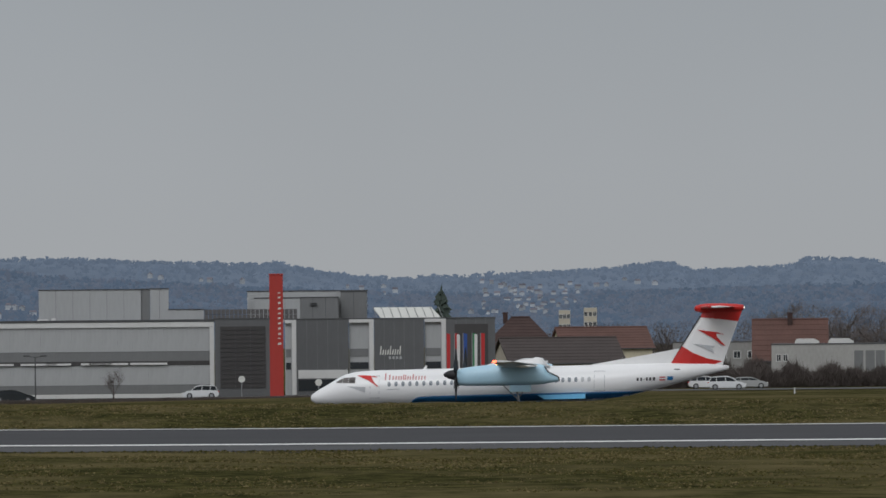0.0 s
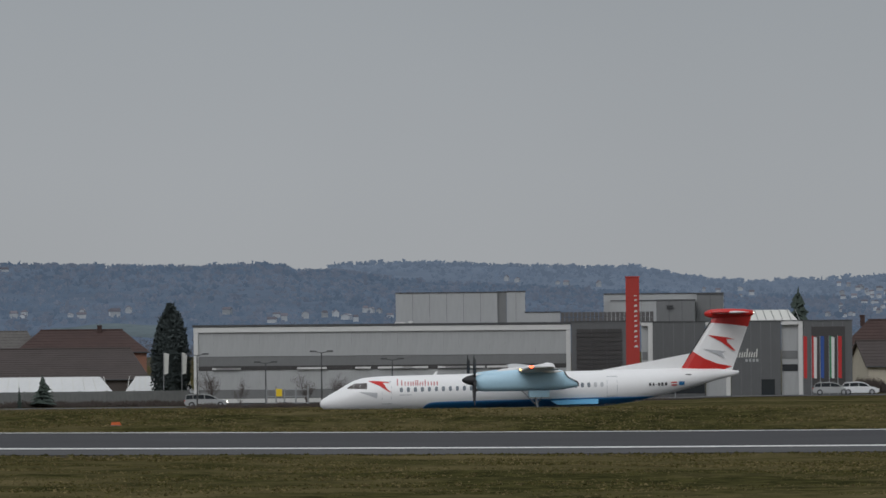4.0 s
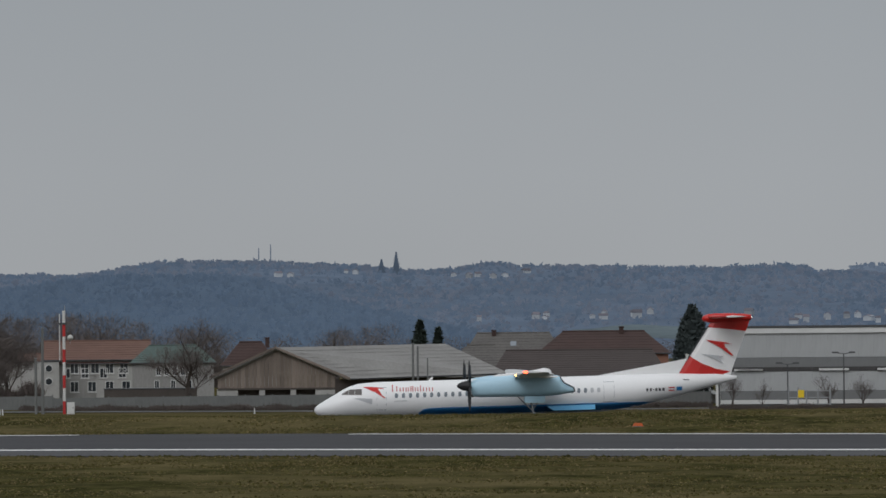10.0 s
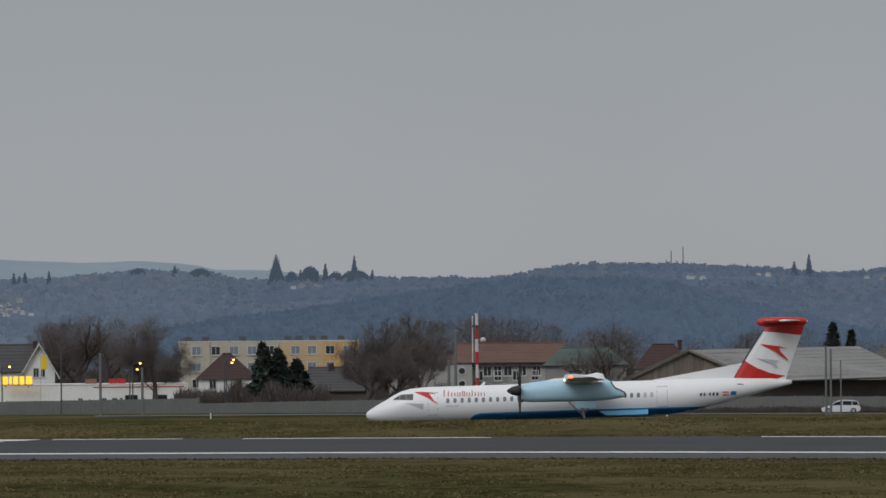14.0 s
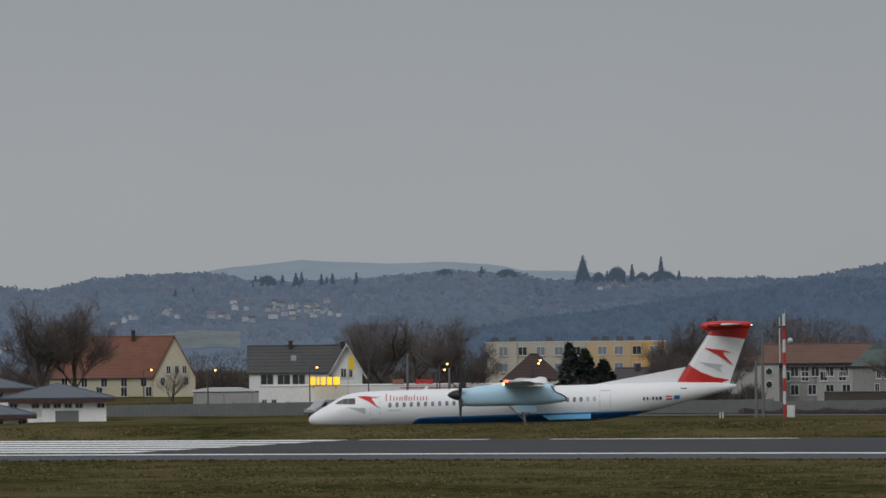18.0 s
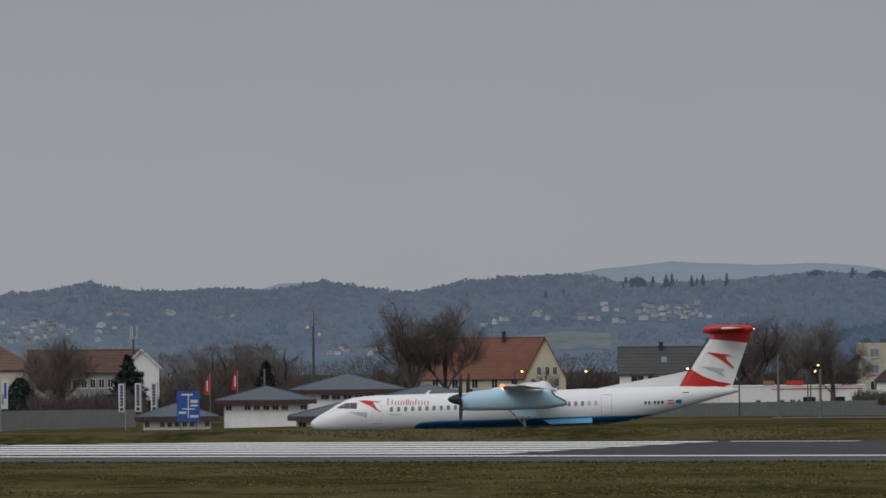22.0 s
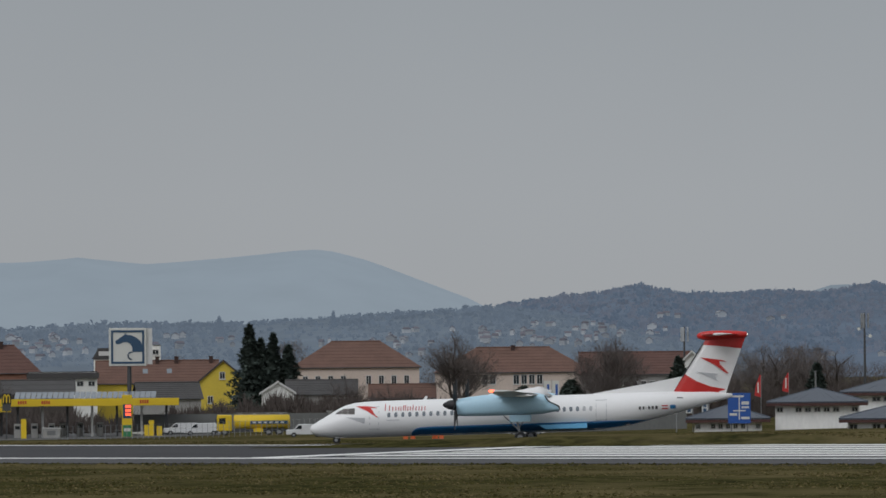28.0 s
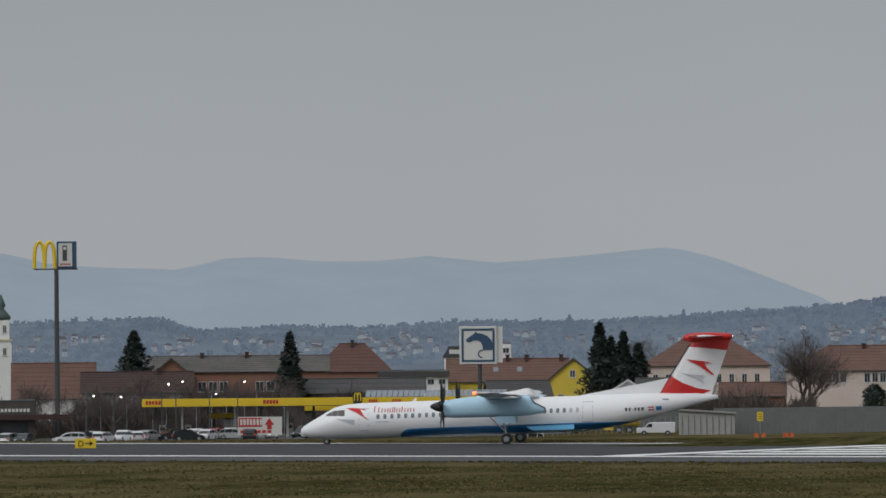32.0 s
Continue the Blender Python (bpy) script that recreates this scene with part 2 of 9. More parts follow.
TWIG = mat("bare_twigs", (0.118, 0.098, 0.09), 0.95, 0.35, 0.4)
HEDGE = mat("bare_brown_hedge", (0.098, 0.08, 0.072), 0.95, 0.4, 0.8)
NEEDLE = mat("conifer_needles", (0.06, 0.077, 0.067), 0.95, 0.5, 0.8, spec=0.1)
THUJA = mat("thuja_foliage", (0.054, 0.066, 0.065), 1.0, 0.5, 0.8, spec=0.1)
CARWHITE = mat("white_car_paint", (0.66, 0.67, 0.68), 0.25, 0.03, 1)
CARSILVER = mat("silver_car_paint", (0.42, 0.43, 0.43), 0.25, 0.03, 1, metal=0.3)
CARDARK = mat("dark_car_paint", (0.02, 0.024, 0.026), 0.2, 0.05, 1)
CARRED = mat("red_car_paint", (0.25, 0.02, 0.02), 0.25, 0.05, 1)
# distance: haze painted into the backdrop hills as a bluish emission of their own
HILL = mat("wooded_hill_haze_glow", (0.022, 0.022, 0.019), 1.0, 0.28, 0.0035, fine=6, glow=(0.078, 0.109, 0.162), power=1.0, spec=0.0)
HILLWEST = mat("western_hill_haze_glow", (0.022, 0.022, 0.019), 1.0, 0.28, 0.0035, fine=6, glow=(0.092, 0.124, 0.176), power=1.0, spec=0.0)
HILLTREE = mat("hill_conifers_haze_glow", (0.018, 0.021, 0.018), 1.0, 0.26, 0.004, fine=5, glow=(0.073, 0.103, 0.154), power=1.0, spec=0.0, island=0.7)
WESTTREE = mat("western_conifers_haze_glow", (0.018, 0.021, 0.018), 1.0, 0.26, 0.004, fine=5, glow=(0.086, 0.117, 0.168), power=1.0, spec=0.0, island=0.7)
HILLBROWN = mat("bare_wood_haze_glow", (0.036, 0.032, 0.028), 1.0, 0.26, 0.004, fine=5, glow=(0.083, 0.107, 0.152), power=1.0, spec=0.0, island=0.7)
WESTBROWN = mat("western_bare_wood_haze_glow", (0.036, 0.032, 0.028), 1.0, 0.26, 0.004, fine=5, glow=(0.098, 0.121, 0.166), power=1.0, spec=0.0, island=0.7)
# nearer spur: a weaker glow, so less painted haze
SPUR = mat("wooded_spur_haze_glow", (0.018, 0.019, 0.016), 1.0, 0.2, 0.004, fine=6, glow=(0.063, 0.095, 0.147), power=1.0, spec=0.0)
SPURTREE = mat("spur_trees_haze_glow", (0.022, 0.023, 0.020), 1.0, 0.3, 0.004, fine=5, glow=(0.062, 0.092, 0.141), power=1.0, spec=0.0, island=0.7)
SKYTREE = mat("dark_conifer_haze_glow", (0.014, 0.016, 0.014), 1.0, 0.2, 0.05, fine=8, glow=(0.052, 0.072, 0.104), power=1.0, spec=0.0)
# tree belt on the plain, with haze painted on as emission
MISTWOOD = mat("bare_belt_haze_glow", (0.070, 0.059, 0.054), 1.0, 0.5, 0.05, fine=8, glow=(0.030, 0.036, 0.048), power=1.0, spec=0.0)
# meadows: haze painted over their own colour as a pale emission
HILLFIELD = mat("meadow_haze_glow", (0.060, 0.062, 0.046), 1.0, 0.35, 0.02, fine=8, glow=(0.092, 0.112, 0.135), power=1.0, spec=0.0)
HILLGREEN = mat("green_meadow_haze_glow", (0.045, 0.050, 0.036), 1.0, 0.3, 0.02, fine=8, glow=(0.066, 0.090, 0.118), power=1.0, spec=0.0)
# east and low hills: more haze painted in by a stronger glow
HILLEAST = mat("eastern_hill_haze_glow", (0.022, 0.022, 0.020), 1.0, 0.22, 0.0035, fine=6, glow=(0.107, 0.142, 0.200), power=1.0, spec=0.0)
EASTTREE = mat("eastern_trees_haze_glow", (0.022, 0.022, 0.02), 1.0, 0.26, 0.004, fine=5, glow=(0.100, 0.134, 0.190), power=1.0, spec=0.0, island=0.7)
HILLLOW = mat("low_hill_haze_glow", (0.030, 0.030, 0.026), 1.0, 0.22, 0.005, fine=6, glow=(0.109, 0.142, 0.186), power=1.0, spec=0.0)
LOWTREE = mat("low_trees_haze_glow", (0.024, 0.024, 0.022), 1.0, 0.28, 0.006, fine=5, glow=(0.102, 0.134, 0.179), power=1.0, spec=0.0, island=0.7)
# the farthest ridges are almost wholly haze, put into emission
HILLFAR = mat("far_hill_haze_glow", (0.03, 0.033, 0.035), 1.0, 0.10, 0.004, fine=8, glow=(0.185, 0.230, 0.276), power=1.0, spec=0.0)
MOUNTAIN = mat("mountain_haze_glow", (0.03, 0.033, 0.035), 1.0, 0.08, 0.0025, fine=7, glow=(0.236, 0.286, 0.336), power=1.0, spec=0.0)
# hillside houses: the haze before them is painted as emission
HILLWALL = mat("house_wall_haze_glow", (0.24, 0.235, 0.225), 1.0, 0.5, 0.1, glow=(0.068, 0.086, 0.112), power=1.0, per=1.2, spec=0.0)
HILLROOF = mat("house_roof_haze_glow", (0.075, 0.052, 0.046), 1.0, 0.5, 0.1, glow=(0.066, 0.082, 0.110), power=1.0, per=1.2, spec=0.0)


# ---- builders ----
def part(name, bm, material, parent, label=""):
    me = bpy.data.meshes.new(name)
    bm.normal_update()
    bm.to_mesh(me)
    bm.free()
    me.materials.append(material)
    ob = new(name, me)
    ob.parent = parent
    if label:
        ob["label"] = label
    return ob


def piece(name, me, parent, m):
    ob = new(name, me)
    ob.parent = parent
    ob.matrix_basis = m
    return ob


def thing(name, m, label, category, group="", kind=""):
    ob = new(name)
    ob.matrix_basis = m
    return tagged(ob, label, category, group, kind)


def bm_box(x0, x1, y0, y1, z0, z1, bm=None, bevel=0.0):
    bm = bm or bmesh.new()
    v = [bm.verts.new((x, y, z)) for z in (z0, z1) for y in (y0, y1) for x in (x0, x1)]
    fs = [bm.faces.new([v[i] for i in q]) for q in ((0, 2, 3, 1), (4, 5, 7, 6), (0, 1, 5, 4), (2, 6, 7, 3), (0, 4, 6, 2), (1, 3, 7, 5))]
    if bevel:
        bmesh.ops.bevel(bm, geom=list({e for f in fs for e in f.edges}), offset=bevel, segments=1, affect="EDGES")
    return bm


def bm_prism(pts, y0, y1, bm=None):
    """An outline in x, z, drawn through from y0 to y1."""
    bm = bm or bmesh.new()
    a = [bm.verts.new((x, y0, z)) for x, z in pts]
    b = [bm.verts.new((x, y1, z)) for x, z in pts]
    bm.faces.new(a)
    bm.faces.new(b[::-1])
    k = len(pts)
    for i in range(k):
        bm.faces.new((a[i], b[i], b[(i + 1) % k], a[(i + 1) % k]))
    bmesh.ops.recalc_face_normals(bm, faces=bm.faces[:])
    return bm


def bm_plate(quad, thick, bm=None):
    """A slab under the polygon given by its corners."""
    bm = bm or bmesh.new()
    q = [Vector(p) for p in quad]
    n = (q[1] - q[0]).cross(q[2] - q[0]).normalized() * thick
    a = [bm.verts.new(p) for p in q]
    b = [bm.verts.new(p - n) for p in q]
    bm.faces.new(a)
    bm.faces.new(b[::-1])
    k = len(q)
    for i in range(k):
        bm.faces.new((a[i], b[i], b[(i + 1) % k], a[(i + 1) % k]))
    bmesh.ops.recalc_face_normals(bm, faces=bm.faces[:])
    return bm


def bm_tube(p, q, r0, r1, n=6, bm=None):
    bm = bm or bmesh.new()
    p, q = Vector(p), Vector(q)
    d = (q - p).normalized()
    u = d.orthogonal().normalized()
    w = d.cross(u)
    rings = []
    for c, r in ((p, r0), (q, r1)):
        rings.append([bm.verts.new(c + (u * math.cos(2 * math.pi * i / n) + w * math.sin(2 * math.pi * i / n)) * r) for i in range(n)])
    for i in range(n):
        bm.faces.new((rings[0][i], rings[0][(i + 1) % n], rings[1][(i + 1) % n], rings[1][i]))
    bm.faces.new(rings[0][::-1])
    bm.faces.new(rings[1])
    return bm


def bm_lathe(profile, n=20, axis="x", bm=None, centre=(0, 0, 0)):
    """Profile of (along, radius) about an axis."""
    bm = bm or bmesh.new()
    rings = []
    for a, r in profile:
        ring = []
        for i in range(n):
            c, s = math.cos(2 * math.pi * i / n) * r, math.sin(2 * math.pi * i / n) * r
            v = (a, c, s) if axis == "x" else (c, a, s) if axis == "y" else (c, s, a)
            ring.append(bm.verts.new(Vector(v) + Vector(centre)))
        rings.append(ring)
    for a, b in zip(rings, rings[1:]):
        for i in range(n):
            bm.faces.new((a[i], a[(i + 1) % n], b[(i + 1) % n], b[i]))
    bm.faces.new(rings[0][::-1])
    bm.faces.new(rings[-1])
    bmesh.ops.recalc_face_normals(bm, faces=bm.faces[:])
    return bm


def smooth(bm):
    for f in bm.faces:
        f.smooth = True
    return bm


def lerp(x, pairs):
    xs, ys = zip(*pairs)
    return float(np.interp(x, xs, ys))


# ---- lie of the land ----
def soft(a, b, x):
    t = min(1.0, max(0.0, (x - a) / (b - a)))
    return t * t * (3 - 2 * t)


BACK = [(-7000, -4.5), (-5800, -3.8), (-5000, -3.2), (-4400, -2.2), (-3500, -1.05), (-2600, -1.15), (-1500, -1.6), (-700, -1.5), (-100, -0.85), (900, -0.7), (2500, -0.6)]
BERM = [(-7000, 0.0), (-5100, 0.0), (-4750, 0.18), (-4500, 0.50), (-4300, 0.76), (-4100, 0.84), (-3600, 0.73), (-2500, 0.80), (800, 0.84), (2500, 0.8)]
BED = [(-7000, 0.06), (-2500, 0.10), (-1500, 0.14), (-500, 0.22), (2500, 0.26)]     # the taxiway lies a little lower


def ground_z(x, y):
    r = math.hypot(x, y)
    b = math.atan2(x, y) * F if y > 0 else (2500 if x > 0 else -7000)
    b = min(2500, max(-7000, b))
    z = -0.30 * soft(-80, -5, x) * (1 - soft(350, 372, y))
    z += lerp(b, BACK) * soft(430, 600, r)
    crest = 386.0
    foot = min(378.0, 353 / max(0.2, math.cos(b / F)))
    rise = soft(foot, crest, r) if r < crest else 1 - soft(crest + 1, crest + 7, r)
    z += lerp(b, BERM) * rise
    z -= lerp(b, BED) * soft(387, 394, r) * (1 - soft(410, 418, r))
    return z


def spot(b, r, e=None, turn=0.0):
    """Pose at a bearing and distance, x to the right and y away from the eye; on the ground, or at a seen height."""
    a = b / F
    x, y = r * math.sin(a), r * math.cos(a)
    z = ground_z(x, y) if e is None else EYE + r * e / F
    return pose(x, y, z, 0, 0, -math.degrees(a) + turn)


def size(db, r):
    return db * r / F


def top(e, r, b):
    """Height over the ground at that bearing of a point that is seen at height e."""
    a = b / F
    return EYE + r * e / F - ground_z(r * math.sin(a), r * math.cos(a))


# ---- ground ----
def build_ground():
    fine = np.arange(-6400, 1500, 11.0) / F
    coarse = np.linspace(1500 / F, 2 * math.pi - 6400 / F, 60)[:-1]
    az = np.concatenate([fine, coarse])
    rad = np.concatenate([[1.0, 40, 90, 130, 160], np.arange(180, 440, 2.5), np.arange(440, 760, 12), np.geomspace(760, 4950, 18)])
    verts, faces = [], []
    na = len(az)
    for r in rad:
        for a in az:
            x, y = r * math.sin(a), r * math.cos(a)
            z = ground_z(x, y)
            if not (284 < y < 353.5 and -420 < x < 420):
                z += 0.10 * noise.noise((x * 0.16, y * 0.16, 0.3)) + 0.05 * noise.noise((x * 0.7, y * 0.7, 2.0)) if r < 450 else 0
            else:
                z -= 0.12
            verts.append((x, y, z))
    for i in range(len(rad) - 1):
        for j in range(na):
            k = (j + 1) % na
            faces.append((i * na + j, (i + 1) * na + j, (i + 1) * na + k, i * na + k))
    faces.append(tuple(range(na)))
    me = bpy.data.meshes.new("ground")
    me.from_pydata(verts, [], faces)
    me.polygons.foreach_set("use_smooth", [True] * len(me.polygons))
    me.materials.append(GRASS)
    me.update()
    return tagged(new("ground", me), "flat airfield of patchy olive and straw-coloured grass", "ground", kind="structure")


ground = build_ground()


def strip(name, x0, x1, y0, y1, lift, material, parent, label="", step=10.0):
    n = max(1, int(math.ceil((x1 - x0) / step)))
    bm = bmesh.new()
    rows = []
    for i in range(n + 1):
        x = x0 + (x1 - x0) * i / n
        z0, z1 = [(-0.30 * soft(-80, -5, x)) + lift for y in (y0, y1)]
        rows.append([bm.verts.new(p) for p in ((x, y0, z0), (x, y1, z1), (x, y0, z0 - 0.25), (x, y1, z1 - 0.25))])
    for a, b in zip(rows, rows[1:]):
        bm.faces.new((a[0], b[0], b[1], a[1]))
        bm.faces.new((a[0], a[2], b[2], b[0]))
        bm.faces.new((a[1], b[1], b[3], a[3]))
    bm.faces.new((rows[0][0], rows[0][1], rows[0][3], rows[0][2]))
    bm.faces.new((rows[-1][0], rows[-1][2], rows[-1][3], rows[-1][1]))
    bmesh.ops.recalc_face_normals(bm, faces=bm.faces[:])
    return part(name, bm, material, parent, label)


runway = thing("runway", pose(0, 0, 0), "long dark grey asphalt runway with white edge lines", "runway", kind="structure")
strip("asphalt", -420, 420, 297, 351.5, 0.03, ASPHALT, runway)
strip("shoulder", -420, 420, 285.5, 297, 0.03, SHOULDER, runway, "paler worn asphalt shoulder")
strip("edge_line", -420, 420, 299.4, 301.6, 0.05, PAINT, runway)
for x0, x1 in ((-113, -104), (-99.5, -82.4), (-64, 420)):
    strip("edge_line", x0, x1, 348.8, 349.7, 0.05, PAINT, runway)
for i in range(6):      # threshold bars
    y = 307.5 + i * 7.6
    strip("threshold_bar", -163, -114, y, y + 3.9, 0.05, PAINT, runway)
strip("edge_line", -420, -170, 348.6, 350.0, 0.05, PAINT, runway)
strip("threshold_line", -167.0, -164.6, 301.7, 348.5, 0.05, PAINT, runway, "white line across the runway", step=2.0)


def arc_strip(name, label, category, b0, b1, near, far, lift, material):
    """Pavement between two distances, bearing by bearing, laid on the ground."""
    bm = bmesh.new()
    rows = []
    n = int(abs(b1 - b0) / 60)
    for i in range(n + 1):
        b = b0 + (b1 - b0) * i / n
        row = []
        for r in (near(b), (near(b) + far(b)) / 2, far(b)):
            x, y = r * math.sin(b / F), r * math.cos(b / F)
            row.append(bm.verts.new((x, y, max(ground_z(x, y), ground_z(x * 1.004, y * 1.004), ground_z(x * 0.996, y * 0.996)) + lift)))
        rows.append(row)
    for p, q in zip(rows, rows[1:]):
        for k in range(2):
            bm.faces.new((p[k], q[k], q[k + 1], p[k + 1]))
    bmesh.ops.recalc_face_normals(bm, faces=bm.faces[:])
    me = bpy.data.meshes.new(name)
    bm.to_mesh(me)
    bm.free()
    me.materials.append(material)
    return tagged(new(name, me), label, category, kind="structure")


arc_strip("taxiway", "dark asphalt taxiway curving towards the runway", "taxiway", -4700, 1400, lambda b: 394.5, lambda b: 409, 0.03, ASPHALT)
arc_strip("forecourt", "grey asphalt forecourt of the petrol station", "forecourt", -6100, -4850, lambda b: 682, lambda b: 745, 0.05, ROAD)
arc_strip("road", "asphalt country road behind the airfield", "road", -2900, 1400, lambda b: 579, lambda b: 594, 0.06, ROAD)


def tufts(name, count, area, size_range, material, seed, label):
    """Clumps of blades strewn over a stretch of turf: area gives (bearing, bearing, near, far) by its function."""
    rnd = random.Random(seed)
    verts, faces = [], []
    for _ in range(count):
        x, y = area(rnd)
        z = ground_z(x, y) - 0.02
        h = rnd.uniform(*size_range)
        for _ in range(2):
            a = rnd.uniform(0, 6.283)
            dx, dy, w = math.cos(a), math.sin(a), h * rnd.uniform(0.5, 1.6)
            lx, ly = rnd.uniform(-0.6, 0.6) * h, rnd.uniform(-0.4, 0.4) * h
            k = len(verts)
            verts += [(x - dx * w, y - dy * w, z), (x + dx * w, y + dy * w, z), (x + lx, y + ly, z + h * rnd.uniform(0.6, 1.0))]
            faces.append((k, k + 1, k + 2))
    me = bpy.data.meshes.new(name)
    me.from_pydata(verts, [], faces)
    me.materials.append(material)
    return tagged(new(name, me), label, "grass", kind="stuff")


def near_turf(rnd):
    b, r = rnd.uniform(-6000, 900) / F, math.sqrt(rnd.uniform(208 ** 2, 330 ** 2))
    x, y = r * math.sin(b), r * math.cos(b)
    return (x, y) if y < 285 else (x * 0.9, rnd.uniform(255, 285))


def lip(rnd):
    return rnd.uniform(-215, 30), 285.2 - abs(rnd.gauss(0, 0.8))


def far_turf(rnd):
    b = rnd.uniform(-6000, 900) / F
    y0 = 353.5 / math.cos(b)
    r = rnd.uniform(y0, max(y0 + 14, 389))
    return r * math.sin(b), r * math.cos(b)


tufts("grass", 64000, near_turf, (0.03, 0.10), TUFT, 3, "short olive grass in front of the runway")
tufts("dry_grass", 52000, near_turf, (0.03, 0.09), DRYTUFT, 4, "dry straw-coloured grass among the green")
tufts("edge_grass", 2600, lip, (0.03, 0.16), EDGETUFT, 5, "ragged grass along the runway edge")
tufts("strip_grass", 30000, far_turf, (0.04, 0.12), TUFT, 6, "short grass between runway and taxiway")
tufts("dry_strip_grass", 26000, far_turf, (0.04, 0.12), DRYTUFT, 7, "dry grass between runway and taxiway")


# ---- hills ----
def hill(name, label, crest, foot_e, r_foot, r_crest, material, rough=3.0, step=24, rows=16, seed=0, power=1.0):
    """A ridge whose skyline runs through the (bearing, height) points of crest."""
    b0, b1 = crest[0][0], crest[-1][0]
    n = int((b1 - b0) / step)
    verts, faces = [], []
    for i in range(n + 1):
        b = b0 + (b1 - b0) * i / n
        e1 = lerp(b, crest) - 5 + rough * (0.8 * noise.noise((b * 0.011, seed, 5.0)) + 0.45 * noise.noise((b * 0.05, seed, 8.0)))
        for j in range(rows + 3):
            v = j / rows
            if v <= 1:
                r = r_foot + (r_crest - r_foot) * v
                e = foot_e + (e1 - foot_e) * math.sin(v * math.pi / 2) ** power
                e += rough * noise.noise((b * 0.004 + seed, v * 5, seed)) * math.sin(v * math.pi) * 0.7
                e += rough * 0.12 * noise.noise((b * 0.02, v * 5, seed + 3.0)) * min(1, v * 4)
            else:
                r = r_crest + 130 * (j - rows)
                e = e1 - (e1 - foot_e) * 0.5 * (j - rows)
            if j == 0:
                e -= 45     # the foot runs into the plain
            a = b / F
            verts.append((r * math.sin(a), r * math.cos(a), EYE + r * e / F))
    m = rows + 3
    for i in range(n):
        for j in range(m - 1):
            faces.append((i * m + j, (i + 1) * m + j, (i + 1) * m + j + 1, i * m + j + 1))
    me = bpy.data.meshes.new(name)
    me.from_pydata(verts, [], faces)
    me.polygons.foreach_set("use_smooth", [True] * len(me.polygons))
    me.materials.append(material)
    me.update()
    return tagged(new(name, me), label, "hill", kind="structure")


MOUNT = [(-7200, 150), (-5856, 208.3), (-5756, 185.6), (-5647, 179.6), (-5547, 175.7), (-5457, 195.9), (-5387, 197.3), (-5298, 188.5), (-5198, 187.6), (-5098, 196.7), (-4988, 183.8), (-4878, 189.8), (-4728, 204.4), (-4668, 207.8), (-4598, 190.2), (-4518, 161.5), (-4399, 113.6), (-4339, 81.1), (-4140, 39.4)]
hill("hill_far", "distant mountain range, its blue haze painted as glow", MOUNT, -10, 4300, 4700, MOUNTAIN, 2.0, 30, 10, 4)
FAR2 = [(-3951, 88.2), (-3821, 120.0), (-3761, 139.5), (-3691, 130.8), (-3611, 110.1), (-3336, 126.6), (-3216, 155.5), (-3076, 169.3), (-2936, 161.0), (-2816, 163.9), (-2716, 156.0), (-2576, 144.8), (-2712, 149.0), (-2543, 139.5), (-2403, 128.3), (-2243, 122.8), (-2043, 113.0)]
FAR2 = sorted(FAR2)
hill("hill_behind", "ridge painted pale with haze behind the nearer hills", FAR2 + [(-1600, 60)], -10, 4000, 4250, HILLFAR, 2.0, 30, 10, 9)
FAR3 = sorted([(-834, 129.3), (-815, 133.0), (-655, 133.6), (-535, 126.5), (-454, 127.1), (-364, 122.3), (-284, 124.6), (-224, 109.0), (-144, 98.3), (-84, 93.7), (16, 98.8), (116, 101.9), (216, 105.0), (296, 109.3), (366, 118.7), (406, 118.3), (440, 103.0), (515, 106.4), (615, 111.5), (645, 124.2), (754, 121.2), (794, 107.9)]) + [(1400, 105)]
hill("hill_east", "wooded ridge with a wavy skyline, painted haze-blue", FAR3, -10, 3300, 3900, HILLEAST, 3.0, 24, 16, 14)
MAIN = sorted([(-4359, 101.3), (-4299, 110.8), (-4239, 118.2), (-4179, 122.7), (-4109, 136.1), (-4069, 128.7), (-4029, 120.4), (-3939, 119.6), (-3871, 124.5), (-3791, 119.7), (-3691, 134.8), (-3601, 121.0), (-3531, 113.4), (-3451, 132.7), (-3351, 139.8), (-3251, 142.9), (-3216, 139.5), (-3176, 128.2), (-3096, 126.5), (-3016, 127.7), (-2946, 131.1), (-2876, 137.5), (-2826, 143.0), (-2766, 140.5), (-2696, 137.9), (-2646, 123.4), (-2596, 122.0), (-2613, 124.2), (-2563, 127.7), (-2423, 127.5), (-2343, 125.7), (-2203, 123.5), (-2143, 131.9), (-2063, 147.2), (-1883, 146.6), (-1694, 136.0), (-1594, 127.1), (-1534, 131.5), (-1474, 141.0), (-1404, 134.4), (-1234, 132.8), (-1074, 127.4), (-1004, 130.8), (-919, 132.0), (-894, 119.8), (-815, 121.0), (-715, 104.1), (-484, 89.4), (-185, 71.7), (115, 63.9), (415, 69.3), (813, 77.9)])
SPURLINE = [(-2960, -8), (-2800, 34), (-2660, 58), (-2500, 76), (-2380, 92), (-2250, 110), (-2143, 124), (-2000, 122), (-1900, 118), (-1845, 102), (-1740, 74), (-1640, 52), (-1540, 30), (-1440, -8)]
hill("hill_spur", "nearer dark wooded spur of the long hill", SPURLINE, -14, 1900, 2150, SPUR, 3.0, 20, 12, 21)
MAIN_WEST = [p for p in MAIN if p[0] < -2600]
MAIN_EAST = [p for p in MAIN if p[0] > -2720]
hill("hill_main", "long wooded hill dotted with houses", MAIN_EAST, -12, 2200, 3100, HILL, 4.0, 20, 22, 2)
